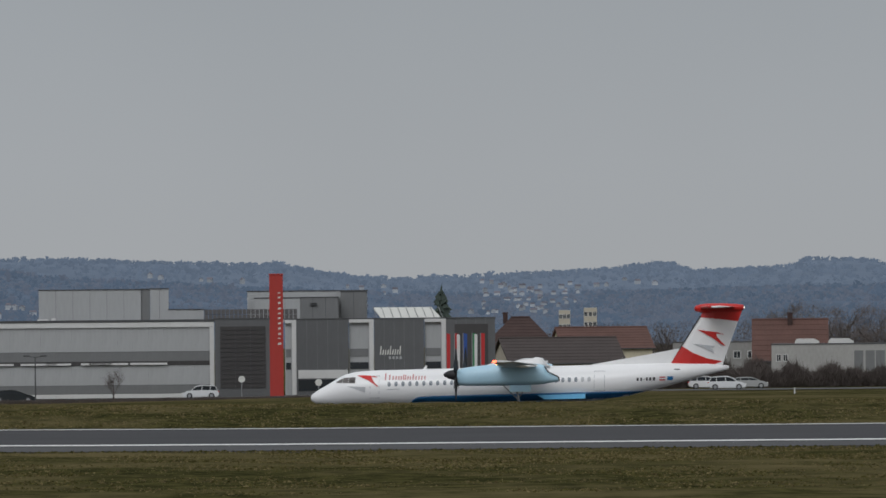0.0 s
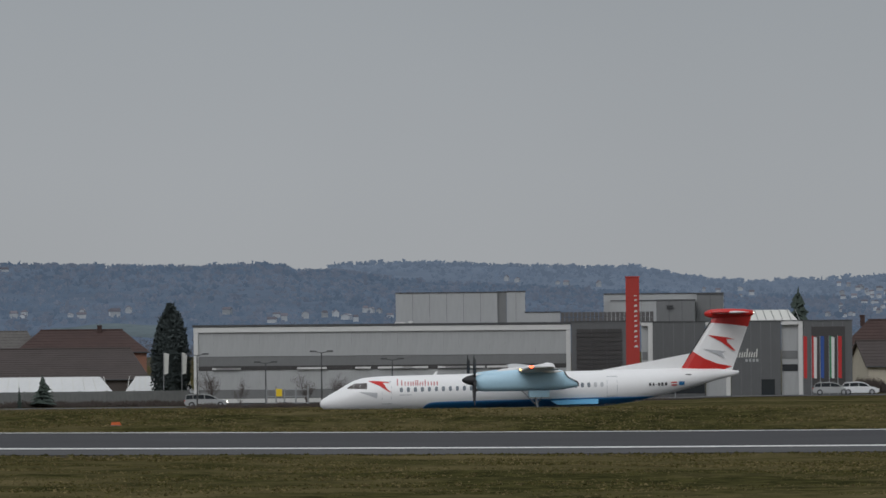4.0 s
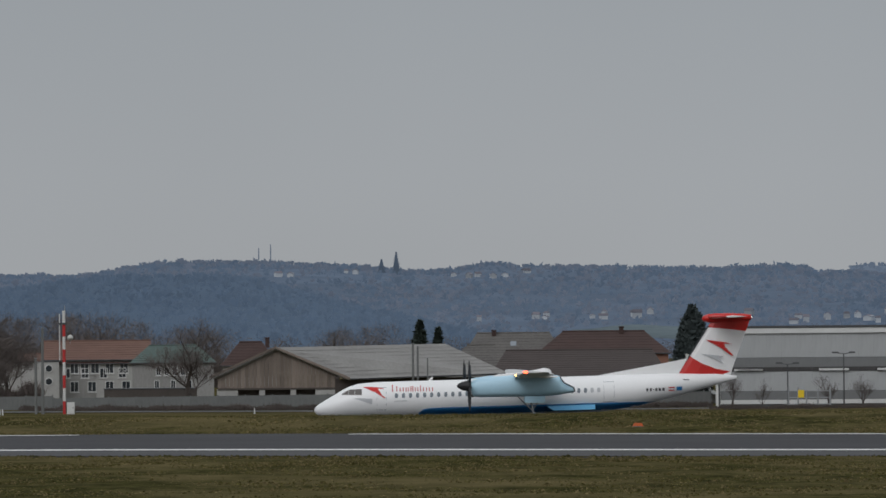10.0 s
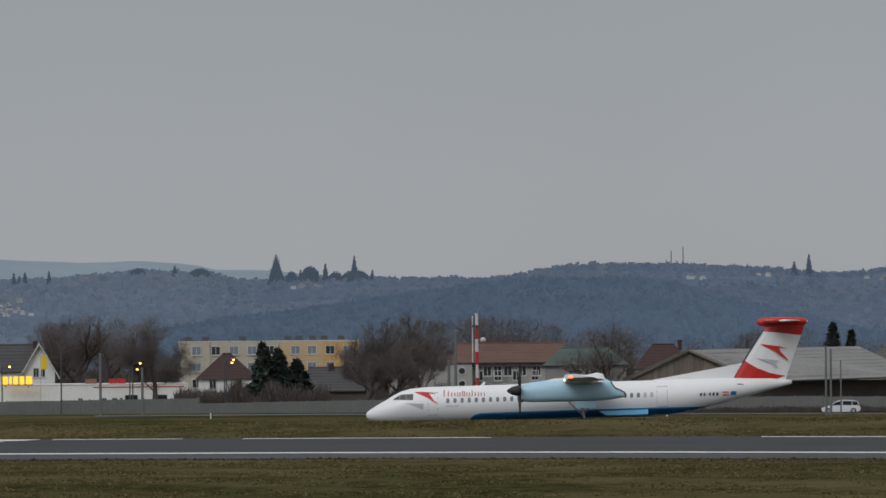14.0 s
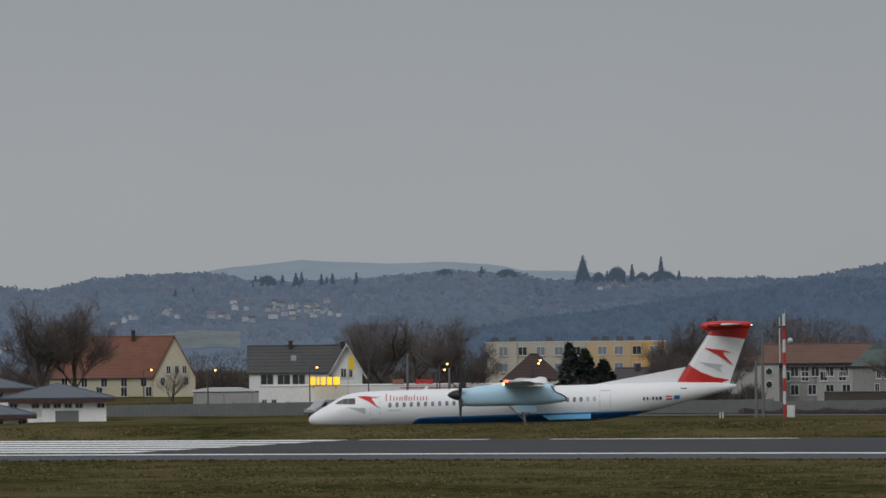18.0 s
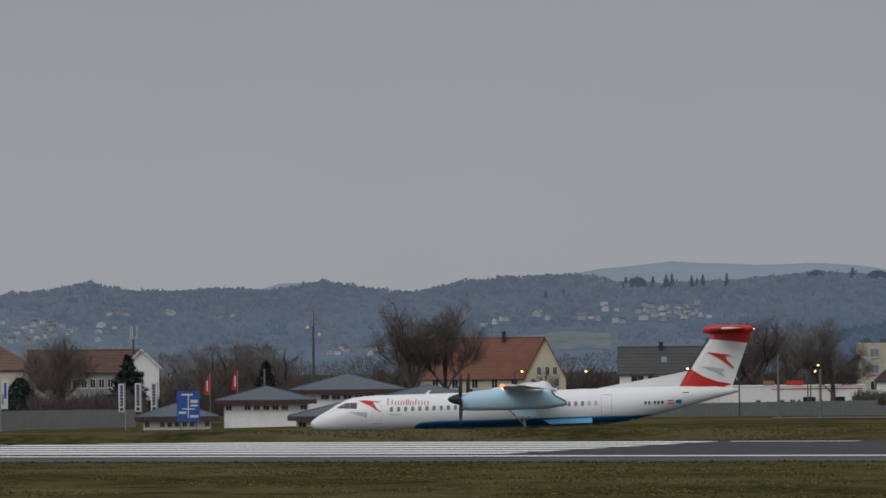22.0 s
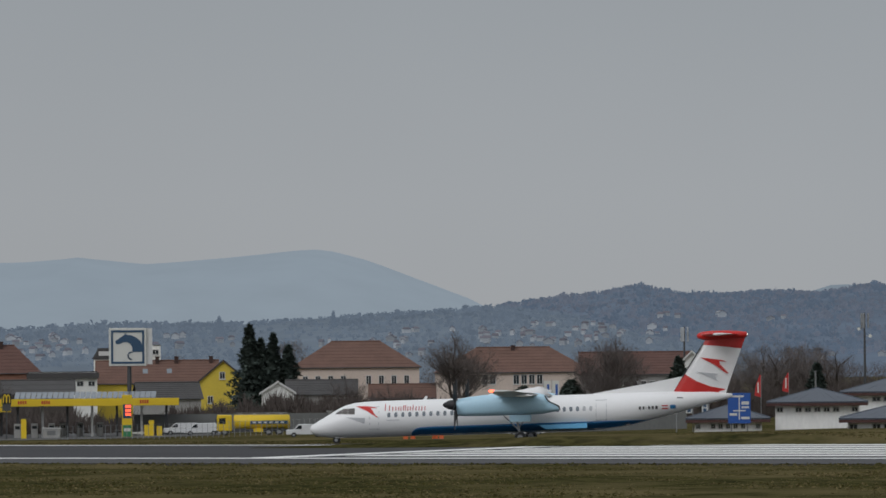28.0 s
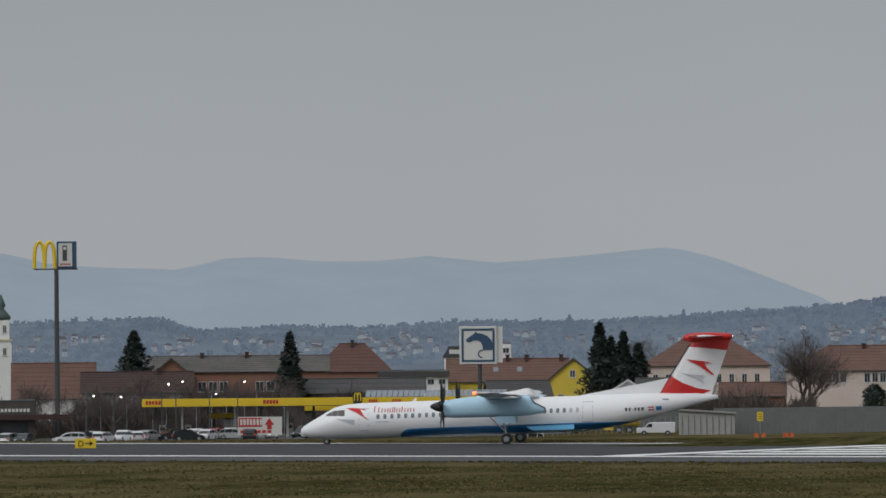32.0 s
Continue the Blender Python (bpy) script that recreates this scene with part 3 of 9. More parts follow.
hill("hill_west", "western part of the wooded hill, haze painted thicker", MAIN_WEST, -12, 2200, 3110, HILLWEST, 4.0, 20, 22, 2)
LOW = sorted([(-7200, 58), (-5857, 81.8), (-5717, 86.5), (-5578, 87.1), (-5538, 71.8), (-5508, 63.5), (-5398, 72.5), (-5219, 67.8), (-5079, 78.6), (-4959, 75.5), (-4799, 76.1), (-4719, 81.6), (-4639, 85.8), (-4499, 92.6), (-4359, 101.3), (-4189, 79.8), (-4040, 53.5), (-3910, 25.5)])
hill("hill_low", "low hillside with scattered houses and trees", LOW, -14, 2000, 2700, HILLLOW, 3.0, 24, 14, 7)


HOMES = []      # bearing and height of each hillside house


def hidden(b, e):
    """Whether a tree there would stand before a house or the meadow."""
    if (-3349 < b < -3181 and 3 < e < 37) or (-1330 < b < -1125 and 2 < e < 24):
        return True
    return any(abs(b - p) < 8 and -9 < e - q < 2 for p, q in HOMES)


def hill_woods(name, label, crest, foot_e, r_foot, r_crest, count, heights, material, seed, vmin=0.1, skyline=0.3, power=1.0, cone=0.4, clump=0.9):
    """Many small tree crowns on a ridge, thicker along its skyline, in uneven groups."""
    rnd = random.Random(seed)
    verts, faces = [], []
    b0, b1 = crest[0][0], crest[-1][0]
    made = 0
    for _ in range(count * 4):
        if made >= count:
            break
        b = rnd.uniform(b0, b1)
        v = 1.0 if rnd.random() < skyline else rnd.uniform(vmin, 1)
        if noise.noise((b * 0.006 + seed, v * 4, seed * 1.7)) + clump < rnd.random():
            continue
        made += 1
        e1 = lerp(b, crest) - 5
        r = r_foot + (r_crest - r_foot) * v - 4
        e = foot_e + (e1 - foot_e) * math.sin(v * math.pi / 2) ** power
        a = b / F
        x, y, z = r * math.sin(a), r * math.cos(a), EYE + r * e / F - 0.6
        if hidden(b, e):
            continue
        h = rnd.uniform(*heights) * (1.3 if rnd.random() < 0.15 else 1)
        pointed = rnd.random() < cone
        w = h * (rnd.uniform(0.18, 0.27) if pointed else rnd.uniform(0.34, 0.52))
        z -= h * (0.5 if v < 1 else 0.56)
        k = len(verts)
        # a ragged star of sprays about the heart of the crown
        verts.append((x, y, z + h * 0.5))
        n = 15 if pointed else 18
        for i in range(n):
            u = rnd.random()
            f = u if pointed else 0.12 + 0.88 * u
            a = rnd.uniform(0, 6.283)
            rr = w * ((1.05 - f) if pointed else math.sin(math.pi * min(1, 0.12 + 0.8 * f)) ** 0.7) * rnd.uniform(0.75, 1.2)
            g = h * rnd.uniform(0.07, 0.16)
            px, py, pz = x + math.cos(a) * rr, y + math.sin(a) * rr, z + f * h
            c, d = (rnd.uniform(-1, 1) * g, rnd.uniform(0.3, 1) * g) if pointed else (rnd.choice((-1, 1)) * rnd.uniform(0.7, 1.5) * g, rnd.uniform(-0.5, 0.5) * g)
            j = len(verts)
            verts += [(px - c, py, pz - d), (px + c * 0.6, py, pz + d)]
            faces.append((k, j, j + 1))
    me = bpy.data.meshes.new(name)
    me.from_pydata(verts, [], faces)
    me.materials.append(material)
    return tagged(new(name, me), label, "woods", kind="stuff")


def ridge_conifer(b, e0, e1, w, r):
    """A tall dark conifer on the skyline, by the heights of its foot and tip and its width."""
    m = spot(b, r, e0 - 12)
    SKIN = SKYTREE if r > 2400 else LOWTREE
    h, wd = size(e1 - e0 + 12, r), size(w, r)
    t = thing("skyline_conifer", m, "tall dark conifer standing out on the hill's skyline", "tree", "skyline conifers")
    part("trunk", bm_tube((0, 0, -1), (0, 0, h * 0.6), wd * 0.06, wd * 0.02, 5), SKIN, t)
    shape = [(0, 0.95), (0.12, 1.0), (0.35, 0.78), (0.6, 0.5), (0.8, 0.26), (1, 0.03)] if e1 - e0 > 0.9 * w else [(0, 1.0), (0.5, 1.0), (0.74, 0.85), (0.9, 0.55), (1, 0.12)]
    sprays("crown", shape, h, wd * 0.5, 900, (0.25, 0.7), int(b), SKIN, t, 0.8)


def sprays(name, shape, h, w, count, sizes, seed, material, parent, body=0.0, ragged=0.22, droop=1.0):
    """A crown of many small sprays of foliage that fill a tapering shape, lumpy and with ragged edges."""
    rnd = random.Random(seed)
    verts, faces = [], []
    for _ in range(count):
        f = rnd.random() ** 0.85
        a = rnd.uniform(0, 6.283)
        lump = 1 + ragged * 1.6 * noise.noise((math.cos(a) * 1.6 + seed, math.sin(a) * 1.6, f * 6)) + ragged * 0.5 * math.sin(f * 55 + 2 * noise.noise((a, seed, 0.0)))
        rr = w * lerp(f, shape) * rnd.uniform(0.5, 1.0) ** 0.5 * lump
        c, s = math.cos(a), math.sin(a)
        g = rnd.uniform(*sizes)
        u = Vector((c * 0.9 + rnd.gauss(0, 0.5), s * 0.9 + rnd.gauss(0, 0.5), rnd.gauss(0.35, 0.6) * droop)).normalized() * g
        v = Vector((-s, c, rnd.gauss(0, 0.4))).normalized() * g * 0.5
        p = Vector((c * rr, s * rr, f * h))
        k = len(verts)
        verts += [tuple(p - v), tuple(p + v), tuple(p + u)]
        faces.append((k, k + 1, k + 2))
    if body:
        n = 10
        for f, q in shape:
            f = min(f, 0.95)
            for i in range(n):
                a = 6.283 * i / n
                rr = w * q * body * (1 + 0.25 * noise.noise((math.cos(a) * 2 + seed, math.sin(a) * 2, f * 5)))
                verts.append((math.cos(a) * rr, math.sin(a) * rr, f * h))
        k = len(verts) - n * len(shape)
        for j in range(len(shape) - 1):
            for i in range(n):
                faces.append((k + j * n + i, k + j * n + (i + 1) % n, k + (j + 1) * n + (i + 1) % n, k + (j + 1) * n + i))
    me = bpy.data.meshes.new(name)
    me.from_pydata(verts, [], faces)
    me.materials.append(material)
    ob = new(name, me)
    ob.parent = parent
    return ob


def conifer_crown(h, w, seed, tiers=22, per=12, start=0.08, droop=0.25, bm=None):
    """Tiers of drooping, pointed boughs; ragged outline with gaps."""
    rnd = random.Random(seed)
    bm = bm or bmesh.new()
    for i in range(tiers):
        f = i / (tiers - 1)
        z = h * (start + (1 - start) * f)
        rr = (w * (1 - f) ** 0.75 + w * 0.04) * (1 + 0.30 * noise.noise((f * 7.0, seed * 0.37, 0.0)))
        for k in range(max(4, int(per * (1 - f * 0.6)))):
            a = rnd.uniform(0, 6.283)
            ln = rr * rnd.uniform(0.5, 1.2) * (1 + 0.25 * noise.noise((math.cos(a) * 1.5, math.sin(a) * 1.5 + seed, f * 4)))
            c, s = math.cos(a), math.sin(a)
            th = h / tiers * rnd.uniform(0.8, 1.5)
            wd = ln * rnd.uniform(0.28, 0.5) + w * 0.04
            tip = bm.verts.new((c * ln, s * ln, z - ln * droop + rnd.uniform(-.3, .3) * th))
            base = [bm.verts.new((-s * wd * g + c * ln * 0.35, c * wd * g + s * ln * 0.35, z - ln * droop * 0.3 + o * th)) for g, o in ((1, -0.3), (-1, -0.3), (0, 0.7))]
            inner = bm.verts.new((0, 0, z + th * 0.4))
            bm.faces.new((base[0], tip, base[2]))
            bm.faces.new((base[2], tip, base[1]))
            bm.faces.new((base[1], tip, base[0]))
            bm.faces.new((base[0], base[2], inner))
            bm.faces.new((base[2], base[1], inner))
    return bm


for p, q, w in (((-2578, 109.9), (-2575, 167.8), 46), ((-2440, 118.6), (-2440, 164.6), 22), ((-2438, 116.6), (-2438, 140.6), 64), ((-2491, 123.1), (-2491, 151.0), 17), ((-2518, 119.3), (-2518, 147.3), 40), ((-2551, 119.6), (-2551, 137.6), 26), ((-2473, 118.9), (-2473, 136.9), 34), ((-2757, 127.5), (-2757, 149.4), 20), ((-2712, 129.1), (-2712, 145.1), 50), ((-2822, 128.1), (-2822, 146.0), 40), ((-2979, 117.4), (-2979, 141.4), 14), ((-3136, 114.8), (-3136, 137.8), 40), ((-3148, 104.9), (-3148, 134.9), 22), ((-3086, 109.4), (-3086, 140.4), 28), ((-3021, 111.8), (-3021, 139.8), 16), ((-3041, 112.0), (-3041, 138.0), 18), ((-3076, 109.3), (-3076, 142.3), 16), ((-3264, 86.0), (-3264, 118.0), 60), ((-3221, 85.6), (-3221, 120.6), 26), ((-1636, 121.5), (-1636, 159.4), 20), ((-1662, 121.7), (-1662, 146.7), 22), ((-2535, 122.5), (-2535, 139.5), 14), ((-2408, 124.3), (-2408, 138.3), 12)):
    ridge_conifer(p[0], p[1], q[1], w, 2950)
rnd = random.Random(41)
for i in range(24):     # the dark wooded spur above the meadow
    x = -3192 + i * 7.6
    ridge_conifer(x + rnd.uniform(-9, 9), 101.5, 623.6 - rnd.uniform(482, 512), rnd.uniform(12, 36), 2950 + rnd.uniform(-40, 40))
for i in range(16):
    x = -3302 + i * 7
    ridge_conifer(x + rnd.uniform(-9, 9), 74.5, 623.6 - rnd.uniform(508, 534), rnd.uniform(12, 34), 2700 + rnd.uniform(-40, 40))
for p, q, w in (((-4851, 53.8), (-4851, 85.8), 30), ((-4649, 75.9), (-4649, 92.9), 14)):
    ridge_conifer(p[0], p[1], q[1], w, 2300)
for p, q in (((-1858, 138.5), (-1858, 175.4)), ((-1879, 138.7), (-1879, 168.6))):
    t = thing("transmitter_mast", spot(p[0], 3000, p[1]), "thin grey transmitter mast on the hilltop", "mast", "hilltop masts")
    part("shaft", bm_tube((0, 0, 0), (0, 0, size(q[1] - p[1], 3000)), 0.35, 0.25, 6), HILLTREE, t)


def on_hill(b, e):
    """Distance at which the hillside is met at that bearing and height."""
    for crest, foot, r0, r1 in ((LOW, -14, 2000, 2700), (MAIN, -12, 2200, 3100), (FAR3, -10, 3300, 3900)):
        if crest[0][0] < b < crest[-1][0] - 150:
            e1 = lerp(b, crest) - 5
            s = (e - foot) / (e1 - foot)
            if 0 < s < 1:
                return r0 + (r1 - r0) * 2 / math.pi * math.asin(s)
    return 2900.0


def far_house(b, e, w, h, r, seed):
    """A small gabled house on the hillside: walls, two roof slopes."""
    rnd = random.Random(seed)
    wm, hm = size(w, r), size(h, r)
    t = thing("hillside_house", spot(b, r, e, rnd.uniform(-35, 35)), "small pale house with a pitched roof on the hillside", "house", "hillside houses")
    d = wm * 0.7
    zr = hm * rnd.uniform(1.45, 1.8)
    o = 0.06 * wm
    if rnd.random() < 0.45:      # gable to the valley
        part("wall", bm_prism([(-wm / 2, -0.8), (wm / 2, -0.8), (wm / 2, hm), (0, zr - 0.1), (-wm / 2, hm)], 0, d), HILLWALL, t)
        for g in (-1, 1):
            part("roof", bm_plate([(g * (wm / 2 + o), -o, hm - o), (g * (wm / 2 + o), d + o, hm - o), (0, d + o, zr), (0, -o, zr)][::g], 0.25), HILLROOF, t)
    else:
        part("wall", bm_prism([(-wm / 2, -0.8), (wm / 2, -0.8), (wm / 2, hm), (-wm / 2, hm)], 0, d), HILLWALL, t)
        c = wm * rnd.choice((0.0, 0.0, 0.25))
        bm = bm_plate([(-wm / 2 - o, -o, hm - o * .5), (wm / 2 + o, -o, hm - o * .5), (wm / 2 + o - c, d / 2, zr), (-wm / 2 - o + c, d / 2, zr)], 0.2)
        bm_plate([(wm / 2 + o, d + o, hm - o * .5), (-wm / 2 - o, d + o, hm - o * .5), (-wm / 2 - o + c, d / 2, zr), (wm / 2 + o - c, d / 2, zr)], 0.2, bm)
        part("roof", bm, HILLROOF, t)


HN = [0]
def hamlet(pts, r, w=(14, 26), h=(8, 14)):
    for b, e in pts:
        HN[0] += 1
        HOMES.append((b, e))
        rnd = random.Random(HN[0] * 7)
        far_house(b, e - 1, rnd.uniform(*w) * 0.50, rnd.uniform(*h) * 0.44, on_hill(b, e) - 30, HN[0])
        if HN[0] % 2:       # a smaller neighbour
            b, e = b + rnd.choice((-1, 1)) * rnd.uniform(13, 24), e + rnd.uniform(-6, 6)
            HOMES.append((b, e))
            far_house(b, e, rnd.uniform(*w) * 0.36, rnd.uniform(*h) * 0.34, on_hill(b, e) - 30, HN[0] + 500)


hamlet([(-414, 91.8), (-354, 88.2), (-519, 99.7), (-304, 89.8), (-768, 47.2), (-724, 36.8)], 3000)
hamlet([(85, 84.2), (105, 79.0), (120, 68.9), (140, 76.7), (155, 71.6), (95, 62.1), (150, 53.6), (170, 55.5), (180, 45.4), (140, 38.7), (160, 33.5), (180, 31.4), (215, 63.1), (240, 74.8), (270, 77.6), (75, 69.3), (345, 81.9), (375, 79.6), (-145, 76.3), (-105, 78.9), (-85, 70.7)], 3050, (12, 22), (7, 11))
hamlet([(-1015, 45.9), (-912, 32.9), (-875, 37.6), (-805, 35.0), (-760, 46.5), (-1210, 42.8), (-1270, 41.3), (-1389, 42.5), (-935, 30.2), (-840, 39.3)], 2350, (20, 34), (10, 18))
hamlet([(-1869, 43.7), (-1709, 124.1), (-1464, 114.9), (-1444, 116.7), (-1534, 117.5), (-1509, 115.3), (-1774, 62.8), (-1824, 120.2), (-1404, 121.4), (-1390, 44.2), (-1490, 40.1), (-1270, 47.2), (-1215, 45.7)], 2500, (16, 30), (8, 13))
hamlet([(-2533, 112.5), (-2498, 114.2), (-1874, 43.5), (-1843, 121.2)], 2600, (24, 40), (8, 12))
hamlet([(-3316, 71.5), (-3371, 65.0), (-3391, 59.2), (-3196, 90.4), (-3236, 65.7), (-3207, 63.5), (-3177, 60.2), (-3111, 84.6), (-3066, 79.2), (-3051, 84.1), (-3127, 64.7), (-3092, 62.4), (-3136, 76.8), (-3656, 14.8), (-3626, 11.5), (-3591, 14.2)], 2400, (18, 34), (9, 16))
hamlet([(-4205, 60.7), (-4175, 55.4), (-4041, 79.1), (-3961, 80.3), (-4086, 59.6), (-4091, 34.7), (-4215, 30.9), (-3652, 12.5), (-3682, 8.8), (-3612, 15.1), (-3787, 3.8), (-4071, 79.4), (-3876, 72.6)], 2400, (18, 34), (8, 14))
hamlet([(-5143, 50.6), (-5218, 49.3), (-5168, 36.9), (-5133, 33.6), (-5098, 43.2), (-4359, 51.3), (-4304, 52.8), (-4284, 40.7), (-4204, 64.9), (-4174, 61.7), (-4215, 35.0), (-4519, 57.7), (-4439, 59.0), (-4549, 43.0), (-4269, 35.5), (-4090, 49.0)], 2250, (18, 34), (8, 14))
hamlet([(-5792, 51.3), (-5708, 47.5), (-5683, 52.2), (-5559, 34.0), (-5529, 40.7), (-5379, 39.3), (-5139, 50.1), (-5219, 25.9), (-5169, 15.4), (-5299, 34.6), (-4919, 33.2), (-4849, 42.6), (-5748, 44.8)], 2200, (20, 40), (8, 16))


rnd = random.Random(63)      # the town scattered over the low hillside
hamlet([(rnd.uniform(-5857, -4340), rnd.uniform(16.6, 52.5)) for _ in range(55)], 2200, (14, 28), (8, 15))
hamlet([(rnd.gauss(144, 70), rnd.uniform(30.0, 85.0)) for _ in range(24)], 3000, (11, 20), (7, 11))
hamlet([(rnd.gauss(-4270, 90), rnd.uniform(26.4, 68.4)) for _ in range(20)], 2400, (14, 26), (8, 14))
hamlet([(rnd.gauss(-3087, 45), rnd.uniform(55.5, 93.5)) for _ in range(14)], 2400, (14, 26), (8, 15))


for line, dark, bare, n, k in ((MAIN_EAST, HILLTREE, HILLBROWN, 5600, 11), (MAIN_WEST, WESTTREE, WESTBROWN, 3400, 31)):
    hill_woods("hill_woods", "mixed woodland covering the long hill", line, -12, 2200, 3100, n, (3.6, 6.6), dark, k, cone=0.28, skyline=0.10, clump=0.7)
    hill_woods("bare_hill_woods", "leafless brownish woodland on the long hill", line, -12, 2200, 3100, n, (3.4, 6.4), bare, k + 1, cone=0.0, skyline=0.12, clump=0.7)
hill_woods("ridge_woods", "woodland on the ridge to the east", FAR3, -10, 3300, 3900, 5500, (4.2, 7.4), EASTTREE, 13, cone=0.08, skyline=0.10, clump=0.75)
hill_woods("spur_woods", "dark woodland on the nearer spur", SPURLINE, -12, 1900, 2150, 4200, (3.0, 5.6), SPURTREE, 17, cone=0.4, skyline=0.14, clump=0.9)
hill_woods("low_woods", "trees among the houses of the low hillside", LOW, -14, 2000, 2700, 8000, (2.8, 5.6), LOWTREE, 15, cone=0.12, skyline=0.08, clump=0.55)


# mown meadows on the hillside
for q0, q1, e0, e1, mt, lab in ((-3345, -3185, 11.5, 40.5, HILLFIELD, "mown meadow on the hillside, paled by painted haze"), (-1325, -1130, 2.0, 26.0, HILLGREEN, "green meadow at the foot of the hill")):
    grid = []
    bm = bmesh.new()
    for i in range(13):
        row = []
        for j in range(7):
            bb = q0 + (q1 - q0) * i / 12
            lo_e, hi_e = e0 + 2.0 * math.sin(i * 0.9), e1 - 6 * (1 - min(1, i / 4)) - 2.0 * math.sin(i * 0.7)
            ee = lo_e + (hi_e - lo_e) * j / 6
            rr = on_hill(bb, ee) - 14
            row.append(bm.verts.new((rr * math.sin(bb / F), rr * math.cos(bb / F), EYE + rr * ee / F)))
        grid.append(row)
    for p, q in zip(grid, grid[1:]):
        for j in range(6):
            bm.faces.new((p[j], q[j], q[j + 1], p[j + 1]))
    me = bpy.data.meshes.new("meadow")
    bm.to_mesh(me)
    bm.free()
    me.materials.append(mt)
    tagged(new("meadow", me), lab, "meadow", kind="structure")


def woods_belt(name, label, b0, b1, r0, r1, tops, count, seed, material, twigs=80, thin=1.0):
    """A far belt of leafless trees: each an egg of fine upright twigs."""
    rnd = random.Random(seed)
    verts, faces = [], []
    for _ in range(count):
        b = rnd.uniform(b0, b1)
        r = rnd.uniform(r0, r1)
        a = b / F
        x, y = r * math.sin(a), r * math.cos(a)
        z = ground_z(x, y)
        h = max(2.0, top(lerp(b, tops) + 9 * noise.noise((b * 0.012, seed, 1.0)) - rnd.uniform(0, 9), r, b))
        w = h * rnd.uniform(0.25, 0.42)
        for _ in range(twigs):
            f = rnd.uniform(0.06, 0.96)
            rr = w * math.sin(math.pi * min(1, f * 0.85 + 0.1)) * rnd.random() ** 0.5
            g = rnd.uniform(0, 6.283)
            p = Vector((x + rr * math.cos(g), y + rr * math.sin(g), z + f * h))
            e = Vector((rnd.gauss(0, 0.9), rnd.gauss(0, 0.9), 0.8)).normalized() * h * rnd.uniform(0.05, 0.12) * (1.5 if thin < 1 else 1)
            s = Vector((rnd.gauss(0, 1), rnd.gauss(0, 1), 0)).normalized() * h * rnd.uniform(0.005, 0.014) * thin
            k = len(verts)
            verts += [tuple(p - s), tuple(p + s), tuple(p + e)]
            faces.append((k, k + 1, k + 2))
    me = bpy.data.meshes.new(name)
    me.from_pydata(verts, [], faces)
    me.materials.append(material)
    return tagged(new(name, me), label, "woods", kind="stuff")


BELT = [(-6600, -8), (-5000, -6), (-4300, -4), (-3900, -2), (-3300, 8), (-2700, 12), (-2300, 22), (-2000, 18), (-1700, 14), (-1300, 10), (-900, 2), (-300, 0), (100, 8), (500, 16), (900, 20), (1400, 22)]
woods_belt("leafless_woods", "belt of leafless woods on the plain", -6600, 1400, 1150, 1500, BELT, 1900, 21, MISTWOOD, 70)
woods_belt("leafless_woods", "nearer belt of leafless trees among the houses", -6600, 1400, 930, 1050, [(p, q - 9) for p, q in BELT], 900, 22, HEDGE)
for q0, q1, rr, tops, n, lab in ((-2365, -2065, 860, 57.2, 26, "brown leafless grove behind the houses"), (-2992, -2842, 880, 63.5, 14, "leafless grove beside the flats"), (-3925, -3820, 860, 32.4, 12, "leafless trees behind the pavilions"),
                                 (-3911, -3771, 860, 30.2, 12, "leafless trees behind the pavilions"), (-2084, -1954, 930, 34.3, 10, "leafless grove behind the green roof"), (-1765, -1605, 1000, 35.2, 12, "leafless grove behind the barn"), (543, 832, 840, 40.0, 20, "leafless trees behind the hedge"), (-4760, -4680, 930, 38.2, 6, "leafless trees behind the yellow house")):
    woods_belt("leafless_grove", lab, q0, q1, rr, rr + 40, [(q0, tops - 14), ((q0 * 2 + q1) / 3, tops), ((q0 + q1 * 2) / 3, tops), (q1, tops - 14)], n, int(rr + q0), TWIG, 520, 0.28)
woods_belt("leafless_woods", "leafless wood edge behind the pavilions and houses", -4190, -3357, 900, 945, [(-4190, 2.2), (-4040, 14.2), (-3692, -3.2), (-3352, 0.8), (-3357, 1.5)], 90, 77, HEDGE, 240, 0.4)


# ---- the airliner ----
PITCH = 0.026       # it sits a little nose down
DROP = 0.14         # and low on its legs
HUB_Z = 3.15 - 5.8 * PITCH - DROP


def lean(bm):
    for v in bm.verts:
        v.co.z += (v.co.x - 0.6) * PITCH - DROP
    return bm


def fuselage_profile(x):
    """x from the nose in metres: top, bottom and half width of the body before it leans."""
    tp = lerp(x, [(0, 1.78), (0.25, 2.0), (0.8, 2.34), (1.4, 2.66), (2.0, 3.02), (2.6, 3.32), (3.3, 3.50), (4.2, 3.58), (5.2, 3.60), (24, 3.60), (27, 3.60), (30, 3.52), (31.7, 3.30)])
    bt = lerp(x, [(0, 1.45), (0.25, 1.25), (0.8, 1.08), (1.6, 0.96), (2.6, 0.92), (4, 0.90), (21.5, 0.90), (24, 1.18), (27, 1.85), (30, 2.62), (31.7, 3.02)])
    hw = lerp(x, [(0, 0.12), (0.25, 0.42), (0.8, 0.72), (1.6, 1.0), (2.6, 1.22), (4, 1.345), (21.5, 1.345), (24, 1.24), (27, 0.86), (30, 0.42), (31.7, 0.14)])
    return tp, bt, hw


